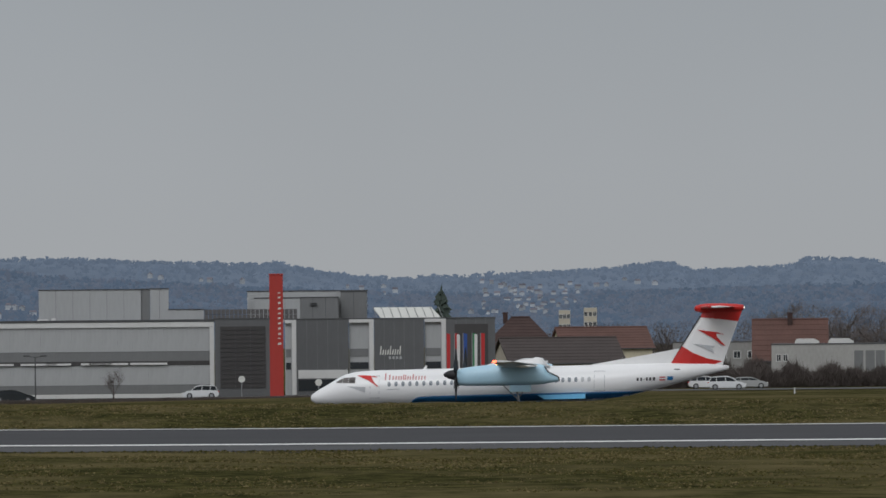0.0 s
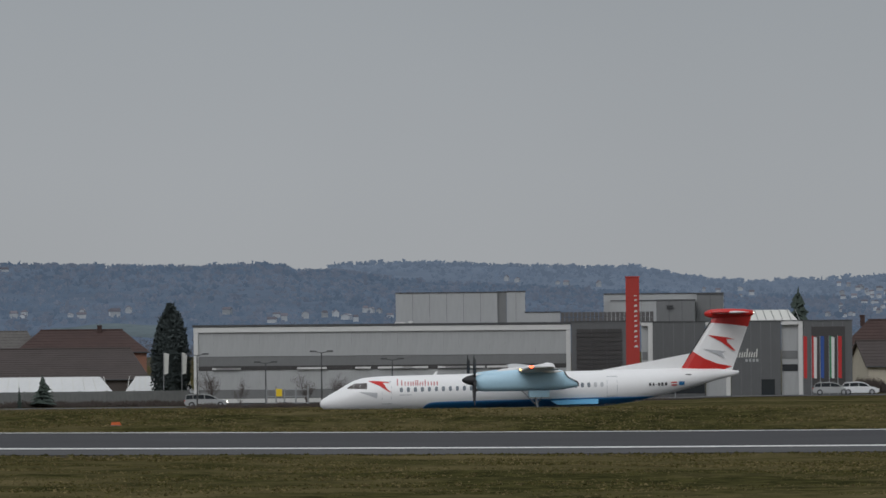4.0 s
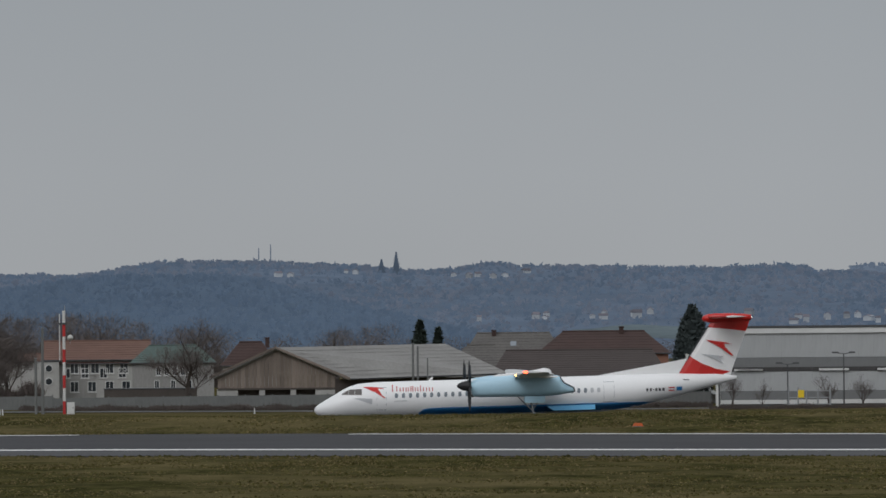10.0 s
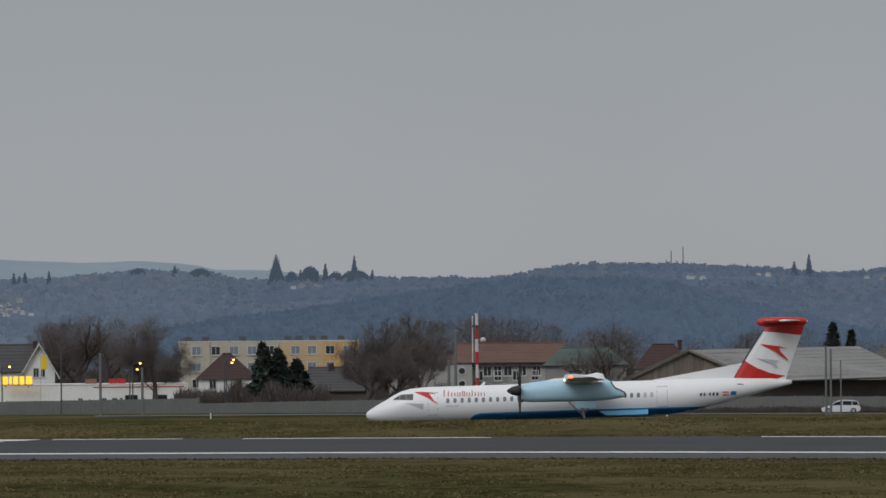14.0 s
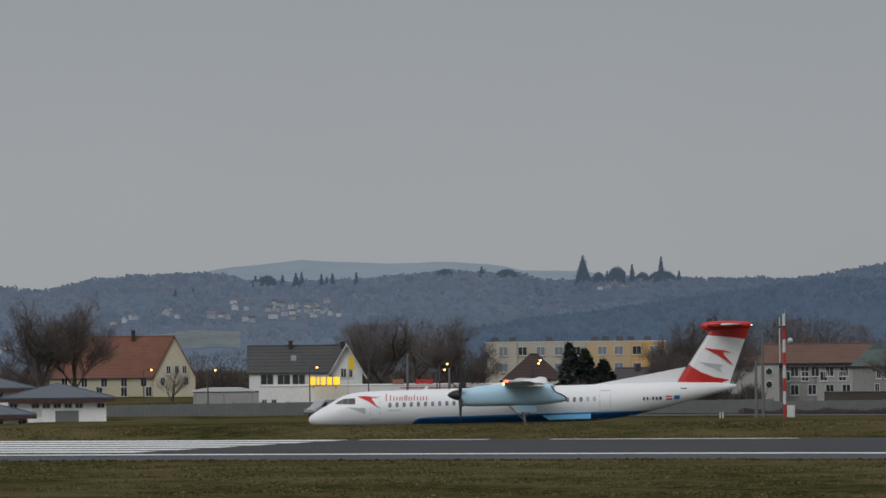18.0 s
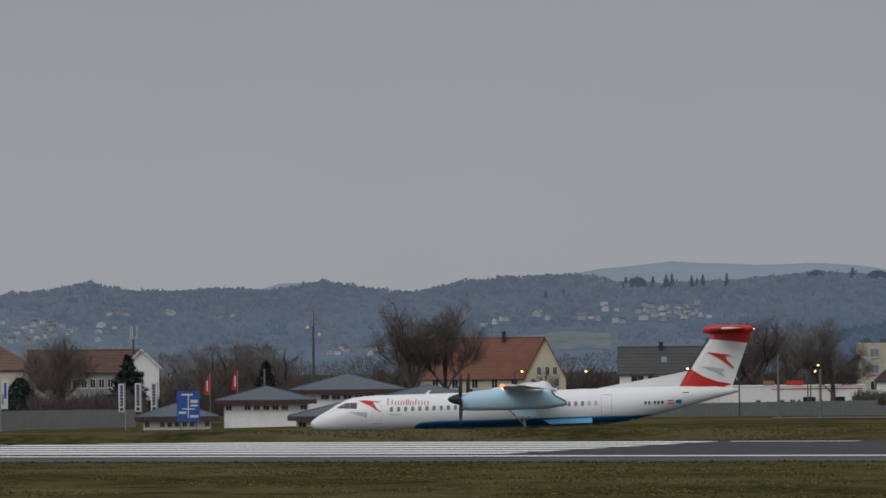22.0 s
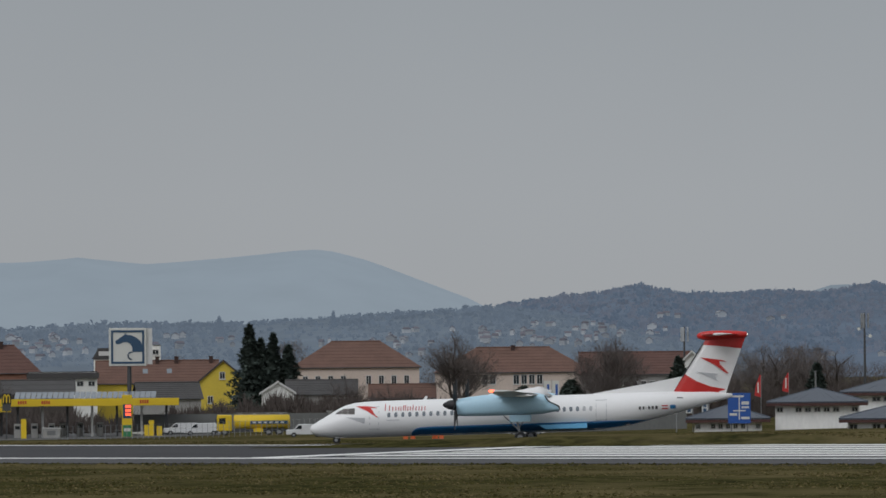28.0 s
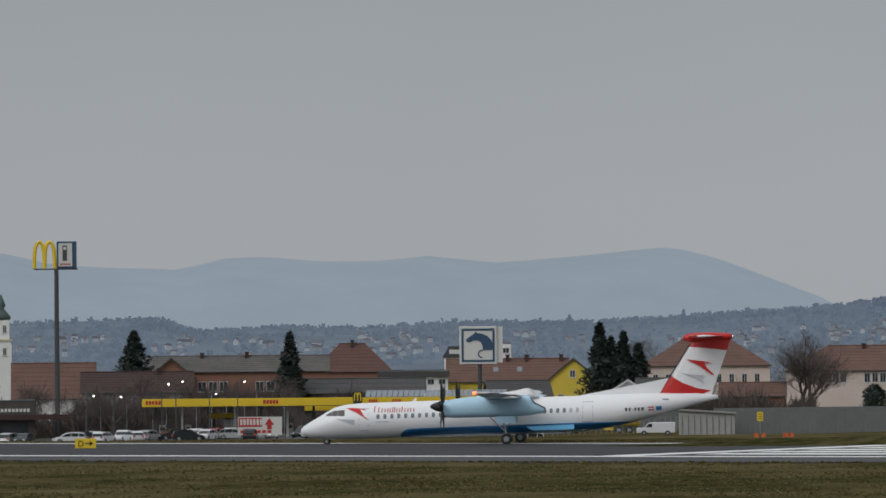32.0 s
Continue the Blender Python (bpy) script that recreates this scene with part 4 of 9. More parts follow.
def side_y(x, z):
    """The near side of the body at that place."""
    tp, bt, hw = fuselage_profile(x)
    c, h = (tp + bt) / 2, (tp - bt) / 2
    return -hw * math.sqrt(max(0.0, 1 - ((z - c) / h) ** 2))


def skin(pts, lift, bm=None, far=False):
    """Paint or glass on the body's side: an outline in x from the nose and z, wrapped on the curve and raised by lift."""
    bm = bm or bmesh.new()
    g = -1 if far else 1
    f = bm.faces.new([bm.verts.new((x, 0, z)) for x, z in pts])
    bmesh.ops.triangulate(bm, faces=[f])
    if max(z for _, z in pts) - min(z for _, z in pts) > 0.15:
        bmesh.ops.subdivide_edges(bm, edges=bm.edges[:], cuts=3, use_grid_fill=True)
    for v in bm.verts:
        v.co = (v.co.x - 16.4, g * (side_y(v.co.x, v.co.z) - lift), v.co.z)
    return lean(bm)


def skin_band(name, xs, lo, hi, lift, material, parent, label="", rows=4, sides=(False, True)):
    """A long patch on the body between two heights given over x."""
    for far in sides:
        bm = bmesh.new()
        g = -1 if far else 1
        grid = []
        for x in xs:
            a, b = lo(x), hi(x)
            grid.append([bm.verts.new((x - 16.4, g * (side_y(x, a + (b - a) * k / rows) - lift), a + (b - a) * k / rows)) for k in range(rows + 1)])
        for p, q in zip(grid, grid[1:]):
            for k in range(rows):
                bm.faces.new((p[k], q[k], q[k + 1], p[k + 1]))
        bmesh.ops.solidify(bm, geom=bm.faces[:], thickness=0.02)
        bmesh.ops.recalc_face_normals(bm, faces=bm.faces[:])
        part(name, smooth(lean(bm)), material, parent, label)


def aerofoil(chord, thick, n=9):
    up, lo = [], []
    for i in range(n + 1):
        x = (1 - math.cos(math.pi * i / n)) / 2
        t = 5 * thick * (0.2969 * math.sqrt(x) - 0.126 * x - 0.3516 * x * x + 0.2843 * x ** 3 - 0.1015 * x ** 4)
        up.append((x * chord, (t + 0.02 * (1 - x)) * chord))
        lo.append((x * chord, (-t * 0.75 + 0.01) * chord))
    return up + lo[-2:0:-1]


def bm_wing(stations, bm=None):
    """stations: (y, x of the leading edge, z, chord, thickness)."""
    bm = bm or bmesh.new()
    rings = []
    for y, x, z, c, t in stations:
        rings.append([bm.verts.new((x + px, y, z + pz)) for px, pz in aerofoil(c, t)])
    n = len(rings[0])
    for a, b in zip(rings, rings[1:]):
        for i in range(n):
            bm.faces.new((a[i], a[(i + 1) % n], b[(i + 1) % n], b[i]))
    bm.faces.new(rings[0][::-1])
    bm.faces.new(rings[-1])
    bmesh.ops.recalc_face_normals(bm, faces=bm.faces[:])
    return smooth(bm)


def build_airliner():
    plane = thing("airliner", pose(0, 400, 0), "white twin-propeller airliner with red tail and light-blue engine pods, taxiing", "aeroplane")
    # body
    bm = bmesh.new()
    xs = [0, 0.06, 0.15, 0.3, 0.55, 0.8, 1.2, 1.6, 2.0, 2.3, 2.6, 2.9, 3.3, 3.8, 4.5, 5.2] + [6.5 + i for i in range(15)] + [21.5, 22.7, 24, 25.5, 27, 28.5, 30, 31, 31.7]
    rings, n = [], 36
    for x in xs:
        tp, bt, hw = fuselage_profile(x)
        k = 0.35 if x == 0 else 1
        c, h = (tp + bt) / 2, (tp - bt) / 2 * k
        rings.append([bm.verts.new((x - 16.4, hw * k * math.cos(2 * math.pi * i / n), c + h * math.sin(2 * math.pi * i / n))) for i in range(n)])
    for a, b in zip(rings, rings[1:]):
        for i in range(n):
            bm.faces.new((a[i], a[(i + 1) % n], b[(i + 1) % n], b[i]))
    bm.faces.new(rings[0][::-1])
    bm.faces.new(rings[-1])
    bmesh.ops.recalc_face_normals(bm, faces=bm.faces[:])
    part("fuselage", smooth(lean(bm)), WHITE, plane)
    xs = [7.7, 7.8, 7.95, 8.15, 8.4] + [8.8 + i * 0.7 for i in range(24)] + [25.3, 25.6]
    skin_band("belly_stripe", xs, lambda x: fuselage_profile(x)[1] + 0.03, lambda x: max(fuselage_profile(x)[1] + 0.04, lerp(x, [(7.7, 1.05), (7.8, 1.22), (7.95, 1.36), (8.15, 1.47), (8.4, 1.53), (9.5, 1.57), (22.5, 1.57), (25.6, 1.53)])), 0.035, BLUE, plane, "dark-blue lower side")
    part("gear_fairing_panel", lean(bm_prism([(0.95, 1.42), (1.45, 1.10), (4.55, 1.10), (4.55, 1.46)], -1.40, -1.10)), CYAN, plane, "bright blue fairing panel")
    part("gear_fairing_panel", lean(bm_prism([(0.95, 1.42), (1.45, 1.10), (4.55, 1.10), (4.55, 1.46)], 1.10, 1.40)), CYAN, plane, "bright blue fairing panel")
    # windows, doors, cockpit
    wx = [6.10 + 0.527 * i for i in range(18)] + [18.75 + 0.495 * i for i in range(6)]
    for x in wx:
        for far in (False, True):
            z = 2.54
            ring = [(x + 0.118 * g, z + 0.178 * h) for g, h in ((-1, -0.55), (-0.6, -1), (0.6, -1), (1, -0.55), (1, 0.55), (0.6, 1), (-0.6, 1), (-1, 0.55))]
            part("cabin_window", skin(ring, 0.012, far=far), PALEGREY if x > 20.5 else PANEGREY, plane)
    for x0, x1, z0, z1 in ((4.64, 5.36, 1.50, 3.20), (21.6, 22.4, 1.62, 3.15)):
        for a, b, c, d in ((x0, x0 + 0.035, z0, z1), (x1 - 0.035, x1, z0, z1), (x0, x1, z1 - 0.04, z1), (x0, x1, z0, z0 + 0.04)):
            part("door_seam", skin([(a, c), (b, c), (b, d), (a, d)], 0.010), SILVER, plane, "thin grey door outline")
    for x0, x1 in ((2.04, 2.52), (2.54, 2.99), (3.01, 3.52)):
        xs = [x0 + (x1 - x0) * k / 5 for k in range(6)]
        skin_band("cockpit_window", xs, lambda x: lerp(x, [(2.0, 2.73), (3.55, 2.66)]), lambda x: lerp(x, [(2.06, 2.80), (2.35, 2.97), (2.64, 3.10), (3.52, 3.12)]), 0.012, COCKPIT, plane, "grey cockpit glass")
    # airline marks as plain shapes
    for far in (False, True):
        part("arrow_mark", skin([(3.59, 3.27), (4.30, 3.25), (4.66, 3.21), (4.60, 2.90), (5.32, 2.40), (5.18, 2.39), (4.52, 2.84), (4.15, 3.02)], 0.02, far=far), RED, plane, "red swept arrow")
        part("arrow_tip", skin([(4.66, 3.21), (5.18, 3.11), (5.18, 3.06), (4.66, 3.13)], 0.02, far=far), RED, plane, "thin dark red arrow tip")
        part("arrow_shadow", skin([(2.89, 2.46), (4.31, 2.37), (3.97, 2.22), (4.26, 1.95), (3.66, 2.20)], 0.014, far=far), PALEGREY, plane, "grey swept arrow")
        x = 5.78
        for w, h in ((0.44, 0.50), (0.32, 0.30), (0.24, 0.30), (0.20, 0.40), (0.26, 0.30), (0.10, 0.44), (0.32, 0.30), (0.32, 0.30)):
            z0 = 2.86 - 0.022 * (x - 5.8)
            for k in ((0.0, 0.72) if w > 0.15 else (0.0,)):
                part("title_bar", skin([(x + w * k, z0), (x + w * k + 0.075, z0), (x + w * k + 0.075, z0 + h * (0.8 if k and h > 0.45 else 1)), (x + w * k, z0 + h * (0.8 if k and h > 0.45 else 1))], 0.02, far=far), TITLERED, plane, "thin red title stroke")
            x += w + 0.125
        part("tail_mark", skin([(27.6, 3.09), (28.05, 3.07), (28.05, 3.14), (27.6, 3.16)], 0.02, far=far), DARK, plane, "small dark bar under the fin")
        x = 24.8
        for w in (0.20, 0.17, 0.10, 0.17, 0.20, 0.22):
            part("registration_bar", skin([(x, 2.33 if w > .12 else 2.42), (x + w * 0.8, 2.33 if w > .12 else 2.42), (x + w * 0.8, 2.56 if w > .12 else 2.47), (x, 2.56 if w > .12 else 2.47)], 0.03, far=far), DARK, plane, "dark registration bar")
            x += w + 0.075
        for k, mt in enumerate((RED, WHITE, RED)):
            part("flag_stripe", skin([(26.5, 2.31 + 0.1 * k), (26.95, 2.31 + 0.1 * k), (26.95, 2.40 + 0.1 * k), (26.5, 2.40 + 0.1 * k)], 0.035, far=far), mt, plane)
        part("blue_flag", skin([(27.1, 2.33), (27.52, 2.33), (27.52, 2.61), (27.1, 2.61)], 0.04, far=far), BLUE, plane, "small blue flag mark")
        part("small_text_bar", skin([(5.95, 2.12), (6.9, 2.12), (6.9, 2.17), (5.95, 2.17)], 0.012, far=far), SILVER, plane)
    # fin: slices from front to back edge, with painted zones as separate skins
    def fin_x(z, s):
        return lerp(z, [(3.4, 27.2), (8.1, 30.22)]) if s == 0 else lerp(z, [(3.4, 31.22), (8.1, 32.92)])
    def fin(z0l, z0r, z1l, z1r, grow, name, material, label="", curve=0.0):
        bm = bmesh.new()
        m = 8
        rows = []
        for k in range(m + 1):
            v = k / m
            row = []
            for px, pz in ((0, 0), (0.12, 0.5), (0.35, 0.85), (0.65, 0.7), (1, 0.05), (0.65, -0.7), (0.35, -0.85), (0.12, -0.5)):
                za = z0l + (z0r - z0l) * px + curve * math.sin(math.pi * px) * (1 if z0l != z0r else 0)
                zb = z1l + (z1r - z1l) * px + curve * math.sin(math.pi * px) * (1 if z1l != z1r else 0)
                z = za + (zb - za) * v
                x0, x1 = fin_x(z, 0) - grow, fin_x(z, 1) + grow
                row.append(bm.verts.new((x0 + (x1 - x0) * px - 16.4, pz * (0.22 + grow), z)))
            rows.append(row)
        for a, b in zip(rows, rows[1:]):
            for i in range(8):
                bm.faces.new((a[i], a[(i + 1) % 8], b[(i + 1) % 8], b[i]))
        bm.faces.new(rows[0][::-1])
        bm.faces.new(rows[-1])
        bmesh.ops.recalc_face_normals(bm, faces=bm.faces[:])
        part(name, lean(bm), material, plane, label)
    fin(3.3, 3.3, 7.5, 7.5, 0.0, "fin", WHITE)
    fin(3.35, 3.35, 4.90, 3.62, 0.012, "fin_base", RED, "red base of the fin", -0.20)
    fin(6.99, 6.62, 7.55, 7.55, 0.012, "fin_top", RED, "red top of the fin", 0.03)
    bm = bmesh.new()
    part("fin_leading_edge", lean(bm_prism([(fin_x(4.6, 0) - 16.46, 4.6), (fin_x(4.6, 0) - 16.36, 4.6), (fin_x(7.1, 0) - 16.36, 7.1), (fin_x(7.1, 0) - 16.46, 7.1)], -0.07, 0.07, bm)), DARK, plane, "dark de-icing edge")
    part("dorsal_fillet", lean(bm_prism([(4.6, 3.45), (5.0, 3.64), (9.13, 4.28), (11.6, 4.70), (10.86, 3.45)], -0.09, 0.09)), WHITE, plane)
    for g in (-1, 1):
        y0, y1 = (0.225, 0.245) if g > 0 else (-0.245, -0.225)
        part("fin_arrow", lean(bm_prism([(12.94, 6.06), (14.47, 5.83), (14.95, 5.66), (14.35, 5.74), (14.42, 5.48), (15.04, 4.81), (14.90, 4.81), (13.99, 5.48)], y0, y1)), RED, plane, "red swept arrow")
        part("fin_arrow_shadow", lean(bm_prism([(12.56, 5.02), (14.3, 4.79), (13.99, 4.66), (14.25, 4.24), (13.59, 4.62)], y0, y1)), PALEGREY, plane, "grey swept arrow")
    # tailplane and bullet
    bm = bm_lathe([(-1.46, 0.05), (-1.36, 0.20), (-1.0, 0.32), (-0.4, 0.37), (0.8, 0.35), (1.7, 0.28), (2.22, 0.21), (2.27, 0.13)], 14, "x")
    for v in bm.verts:
        v.co.x += 14.15
        v.co.z += 7.66
    part("tail_bullet", smooth(lean(bm)), RED, plane, "red fairing on top of the fin")
    bm = bm_wing([(-4.50, 14.12, 7.72, 1.55, 0.10), (-0.2, 13.1, 7.70, 2.7, 0.11), (0.2, 13.1, 7.70, 2.7, 0.11), (4.50, 14.12, 7.72, 1.55, 0.10)])
    part("tailplane", lean(bm), RED, plane, "red tailplane")
    for g in (-1, 1):
        bm = bm_wing([(g * 4.70, 14.20, 7.70, 1.35, 0.11), (g * 4.505, 14.10, 7.70, 1.58, 0.12)])
        part("tailplane_tip", lean(bm), WHITE, plane, "white tip")
    bm = bm_lathe([(0, 0.035), (0.08, 0.025)], 8, "x", centre=(16.40, 0, 7.66))
    part("tail_light", lean(bm), LAMPWHITE, plane)
    # wings
    bm = bm_wing([(-14.2, -1.25, 4.06, 1.4, 0.12), (-13.9, -1.45, 4.04, 1.8, 0.13), (-5.2, -1.75, 3.72, 2.8, 0.16), (0, -1.75, 3.70, 3.0, 0.16), (5.2, -1.75, 3.72, 2.8, 0.16), (13.9, -1.45, 4.04, 1.8, 0.13), (14.2, -1.25, 4.06, 1.4, 0.12)])
    part("wing", lean(bm), WINGSHADE, plane, "white high wing, greyed for its shaded underside")
    bm = bm_prism([(-3.3, 3.45), (-2.95, 3.80), (-2.6, 3.92), (-1.5, 3.98), (-0.7, 4.05), (0.55, 4.22), (0.75, 4.31), (1.25, 4.20), (1.35, 3.86), (1.9, 3.56)], -0.8, 0.8)
    bmesh.ops.bevel(bm, geom=bm.edges[:], offset=0.06, segments=2, affect="EDGES")
    part("wing_root_fairing", smooth(lean(bm)), WHITE, plane)
    for g in (-1, 1):
        for y0, y1 in ((1.4, 3.7), (5.2, 9.4)):
            z = 3.68 + 0.04 * (y0 - 1)
            bm = bm_plate([(0.4, g * y0, z), (0.4, g * y1, z + 0.1), (1.0, g * y1, z + 0.06), (1.25, g * y0, z - 0.10)], 0.06)
            part("flap", lean(bm), WINGSHADE, plane)
        if g < 0:
            bm = bm_lathe([(0, 0.02), (0.08, 0.09), (0.28, 0.10), (0.42, 0.03)], 8, "x", centre=(-1.52, -14.12, 4.10))
            part("wingtip_light", lean(bm), LAMPRED, plane, "red wingtip light")
        for y in (6.8, 9.6):
            bm = bm_lathe([(0, 0.03), (0.4, 0.09), (1.0, 0.08), (1.4, 0.02)], 8, "x", centre=(-0.1, g * y, 3.68))
            part("flap_track_fairing", lean(bm), WHITE, plane)
    # engine pods
    for g in (-1, 1):
        y = 4.4 * g
        bm = bmesh.new()
        rings = []
        for x, tp, bt, hw in ((-5.12, 3.44, 2.76, 0.42), (-5.0, 3.56, 2.34, 0.52), (-4.4, 3.68, 2.28, 0.62), (-3.2, 3.80, 2.26, 0.68), (-1.5, 3.88, 2.24, 0.70), (0.2, 3.87, 2.25, 0.70), (0.9, 3.82, 2.26, 0.69), (1.4, 3.70, 2.29, 0.66), (1.55, 3.56, 2.31, 0.62), (1.64, 3.36, 2.33, 0.57), (1.78, 3.19, 2.36, 0.52), (2.2, 2.98, 2.41, 0.45), (2.48, 2.82, 2.46, 0.36), (2.54, 2.70, 2.52, 0.28)):
            c, h = (tp + bt) / 2, (tp - bt) / 2
            ring = []
            for i in range(16):
                a = 2 * math.pi * i / 16
                ca, sa = math.cos(a), math.sin(a)
                ring.append(bm.verts.new((x + 0.25, y + hw * math.copysign(abs(ca) ** 0.75, ca), c + h * math.copysign(abs(sa) ** 0.75, sa))))
            rings.append(ring)
        for a, b in zip(rings, rings[1:]):
            for i in range(16):
                bm.faces.new((a[i], a[(i + 1) % 16], b[(i + 1) % 16], b[i]))
        bm.faces.new(rings[0][::-1])
        bm.faces.new(rings[-1])
        bmesh.ops.recalc_face_normals(bm, faces=bm.faces[:])
        part("engine_pod", smooth(lean(bm)), LBLUE, plane, "light-blue engine pod")
        part("air_intake", lean(bm_box(-4.97, -4.65, y - 0.3, y + 0.3, 2.31, 2.52, bevel=0.06)), DARK, plane, "dark air intake")
        for k in range(5):
            line = (1.72, 3.62, 1.84, 3.40, 2.02, 3.18, 2.42, 2.98, 2.75, 2.80, 2.81, 2.50)
            p0, p1 = line[k * 2:k * 2 + 2], line[k * 2 + 2:k * 2 + 4]
            w0, w1 = [lerp(q[0], [(1.7, 0.62), (1.9, 0.60), (2.1, 0.55), (2.5, 0.47), (2.8, 0.36)]) for q in (p0, p1)]
            part("exhaust_seam", lean(bm_tube((p0[0], y - w0, p0[1]), (p1[0], y - w1, p1[1]), 0.05, 0.05, 5)), DARK, plane, "dark exhaust seam")
        # main leg
        part("gear_leg", bm_tube((-0.5, y, 2.2), (-0.15, y, 0.42), 0.09, 0.08, 8), STEEL, plane)
        part("gear_brace", bm_tube((-1.45, y, 2.1), (-0.3, y, 1.0), 0.05, 0.05, 6), STEEL, plane)
        part("gear_brace", bm_tube((0.4, y, 2.1), (-0.2, y, 1.2), 0.04, 0.04, 6), STEEL, plane)
        part("gear_door", bm_box(-0.9, 0.6, y - 0.62, y - 0.57, 1.6, 2.1), LBLUE, plane)
        part("gear_door", bm_box(-0.9, 0.6, y + 0.57, y + 0.62, 1.6, 2.1), LBLUE, plane)
        part("axle", bm_tube((-0.15, y - 0.42, 0.42), (-0.15, y + 0.42, 0.42), 0.06, 0.06, 8), STEEL, plane)
    # propellers turn, so each is a part with its own axis
    props = []
    for g in (-1, 1):
        bm = bm_lathe([(-0.95, 0.03), (-0.85, 0.15), (-0.55, 0.31), (-0.15, 0.41), (0.10, 0.42)], 14, "x")
        hub = part("propeller", smooth(bm), BLACK, plane, "black six-bladed propeller")
        for k in range(6):
            a = math.pi / 3 * k
            bm = bmesh.new()
            rows = []
            for s, w, tw in ((0.3, 0.10, 0.9), (0.7, 0.17, 0.75), (1.3, 0.19, 0.5), (1.8, 0.15, 0.35), (2.02, 0.07, 0.3)):
                dx, dy = math.sin(tw) * w, math.cos(tw) * w
                rows.append([bm.verts.new((gx * dx + hx, gx * dy, s)) for gx, hx in ((-1, 0), (0, 0.025), (1, 0), (0, -0.025))])
            for p, q in zip(rows, rows[1:]):
                for i in range(4):
                    bm.faces.new((p[i], p[(i + 1) % 4], q[(i + 1) % 4], q[i]))
            bm.faces.new(rows[-1])
            bmesh.ops.recalc_face_normals(bm, faces=bm.faces[:])
            bm.transform(Matrix.Rotation(a, 4, "X"))
            part("blade", bm, BLACK, hub)
        hub.matrix_basis = pose(-4.97, 4.4 * g, HUB_Z)
        props.append(hub)
    # wheels
    wheels = []
    for x, y, r in [(-0.15, g * 4.4 + o, 0.42) for g in (-1, 1) for o in (-0.28, 0.28)] + [(-14.4, o, 0.26) for o in (-0.2, 0.2)]:
        w = part("wheel", bm_lathe([(-0.10, r * 0.5), (-0.12, r * 0.82), (-0.06, r), (0.06, r), (0.12, r * 0.82), (0.10, r * 0.5)], 18, "y"), BLACK, plane, "black tyre")
        part("rim", bm_lathe([(-0.125, r * 0.5), (0.125, r * 0.5)], 12, "y"), STEEL, w)
        w.matrix_basis = pose(x, y, r)
        wheels.append((w, r))
    part("nose_leg", bm_tube((-14.3, 0, 0.9), (-14.4, 0, 0.26), 0.07, 0.06, 8), STEEL, plane)
    part("nose_gear_door", bm_box(-14.5, -13.7, -0.34, -0.31, 0.42, 0.60), WHITE, plane)
    part("nose_gear_door", bm_box(-14.5, -13.7, 0.31, 0.34, 0.42, 0.60), WHITE, plane)
    part("taxi_light", bm_lathe([(-0.03, 0.03), (0.0, 0.06), (0.08, 0.05)], 8, "x", centre=(-14.62, 0, 0.42)), LAMPWARM, plane, "small warm taxi light")
    part("light_arm", bm_tube((-14.56, 0, 0.42), (-14.36, 0, 0.42), 0.025, 0.025, 5), STEEL, plane)
    part("antenna", lean(bm_prism([(-7.9, 3.58), (-7.6, 3.58), (-7.5, 3.86), (-7.65, 3.86)], -0.02, 0.02)), WHITE, plane)
    part("landing_light", lean(bm_lathe([(0, 0.06), (0.08, 0.08)], 10, "x", centre=(-1.75, -7.2, 3.86))), LAMPWARM, plane, "bright wing light")
    return plane, props, wheels


airliner, propellers, tyres = build_airliner()


# ---- buildings ----
def window(parent, x, z, w, h, y=0.0, frame_mat=None, glass=None, sill=True):
    """A window in a wall that faces -y: frame round a set-back pane."""
    fr = 0.09
    bm = bmesh.new()
    for a, b, c, d in ((x - w / 2, x + w / 2, z + h / 2 - fr, z + h / 2), (x - w / 2, x + w / 2, z - h / 2, z - h / 2 + fr), (x - w / 2, x - w / 2 + fr, z - h / 2, z + h / 2), (x + w / 2 - fr, x + w / 2, z - h / 2, z + h / 2), (x - 0.03, x + 0.03, z - h / 2, z + h / 2)):
        bm_box(a, b, y - 0.07, y + 0.02, c, d, bm)
    win = part("window", bm, frame_mat or TRIM, parent)
    part("pane", bm_box(x - w / 2 + 0.03, x + w / 2 - 0.03, y - 0.03, y - 0.005, z - h / 2 + 0.03, z + h / 2 - 0.03), glass or GLASS, win)
    if sill:
        part("sill", bm_box(x - w / 2 - 0.08, x + w / 2 + 0.08, y - 0.14, y - 0.005, z - h / 2 - 0.08, z - h / 2 - 0.005), TRIM, win)
    return win


def chimney(parent, x, y, z0, z1, w=0.6):
    bm = bm_box(x - w / 2, x + w / 2, y - w / 2, y + w / 2, z0, z1)
    bm_box(x - w / 2 - 0.07, x + w / 2 + 0.07, y - w / 2 - 0.07, y + w / 2 + 0.07, z1, z1 + 0.15, bm)
    part("chimney", bm, ROOFBROWN, parent)


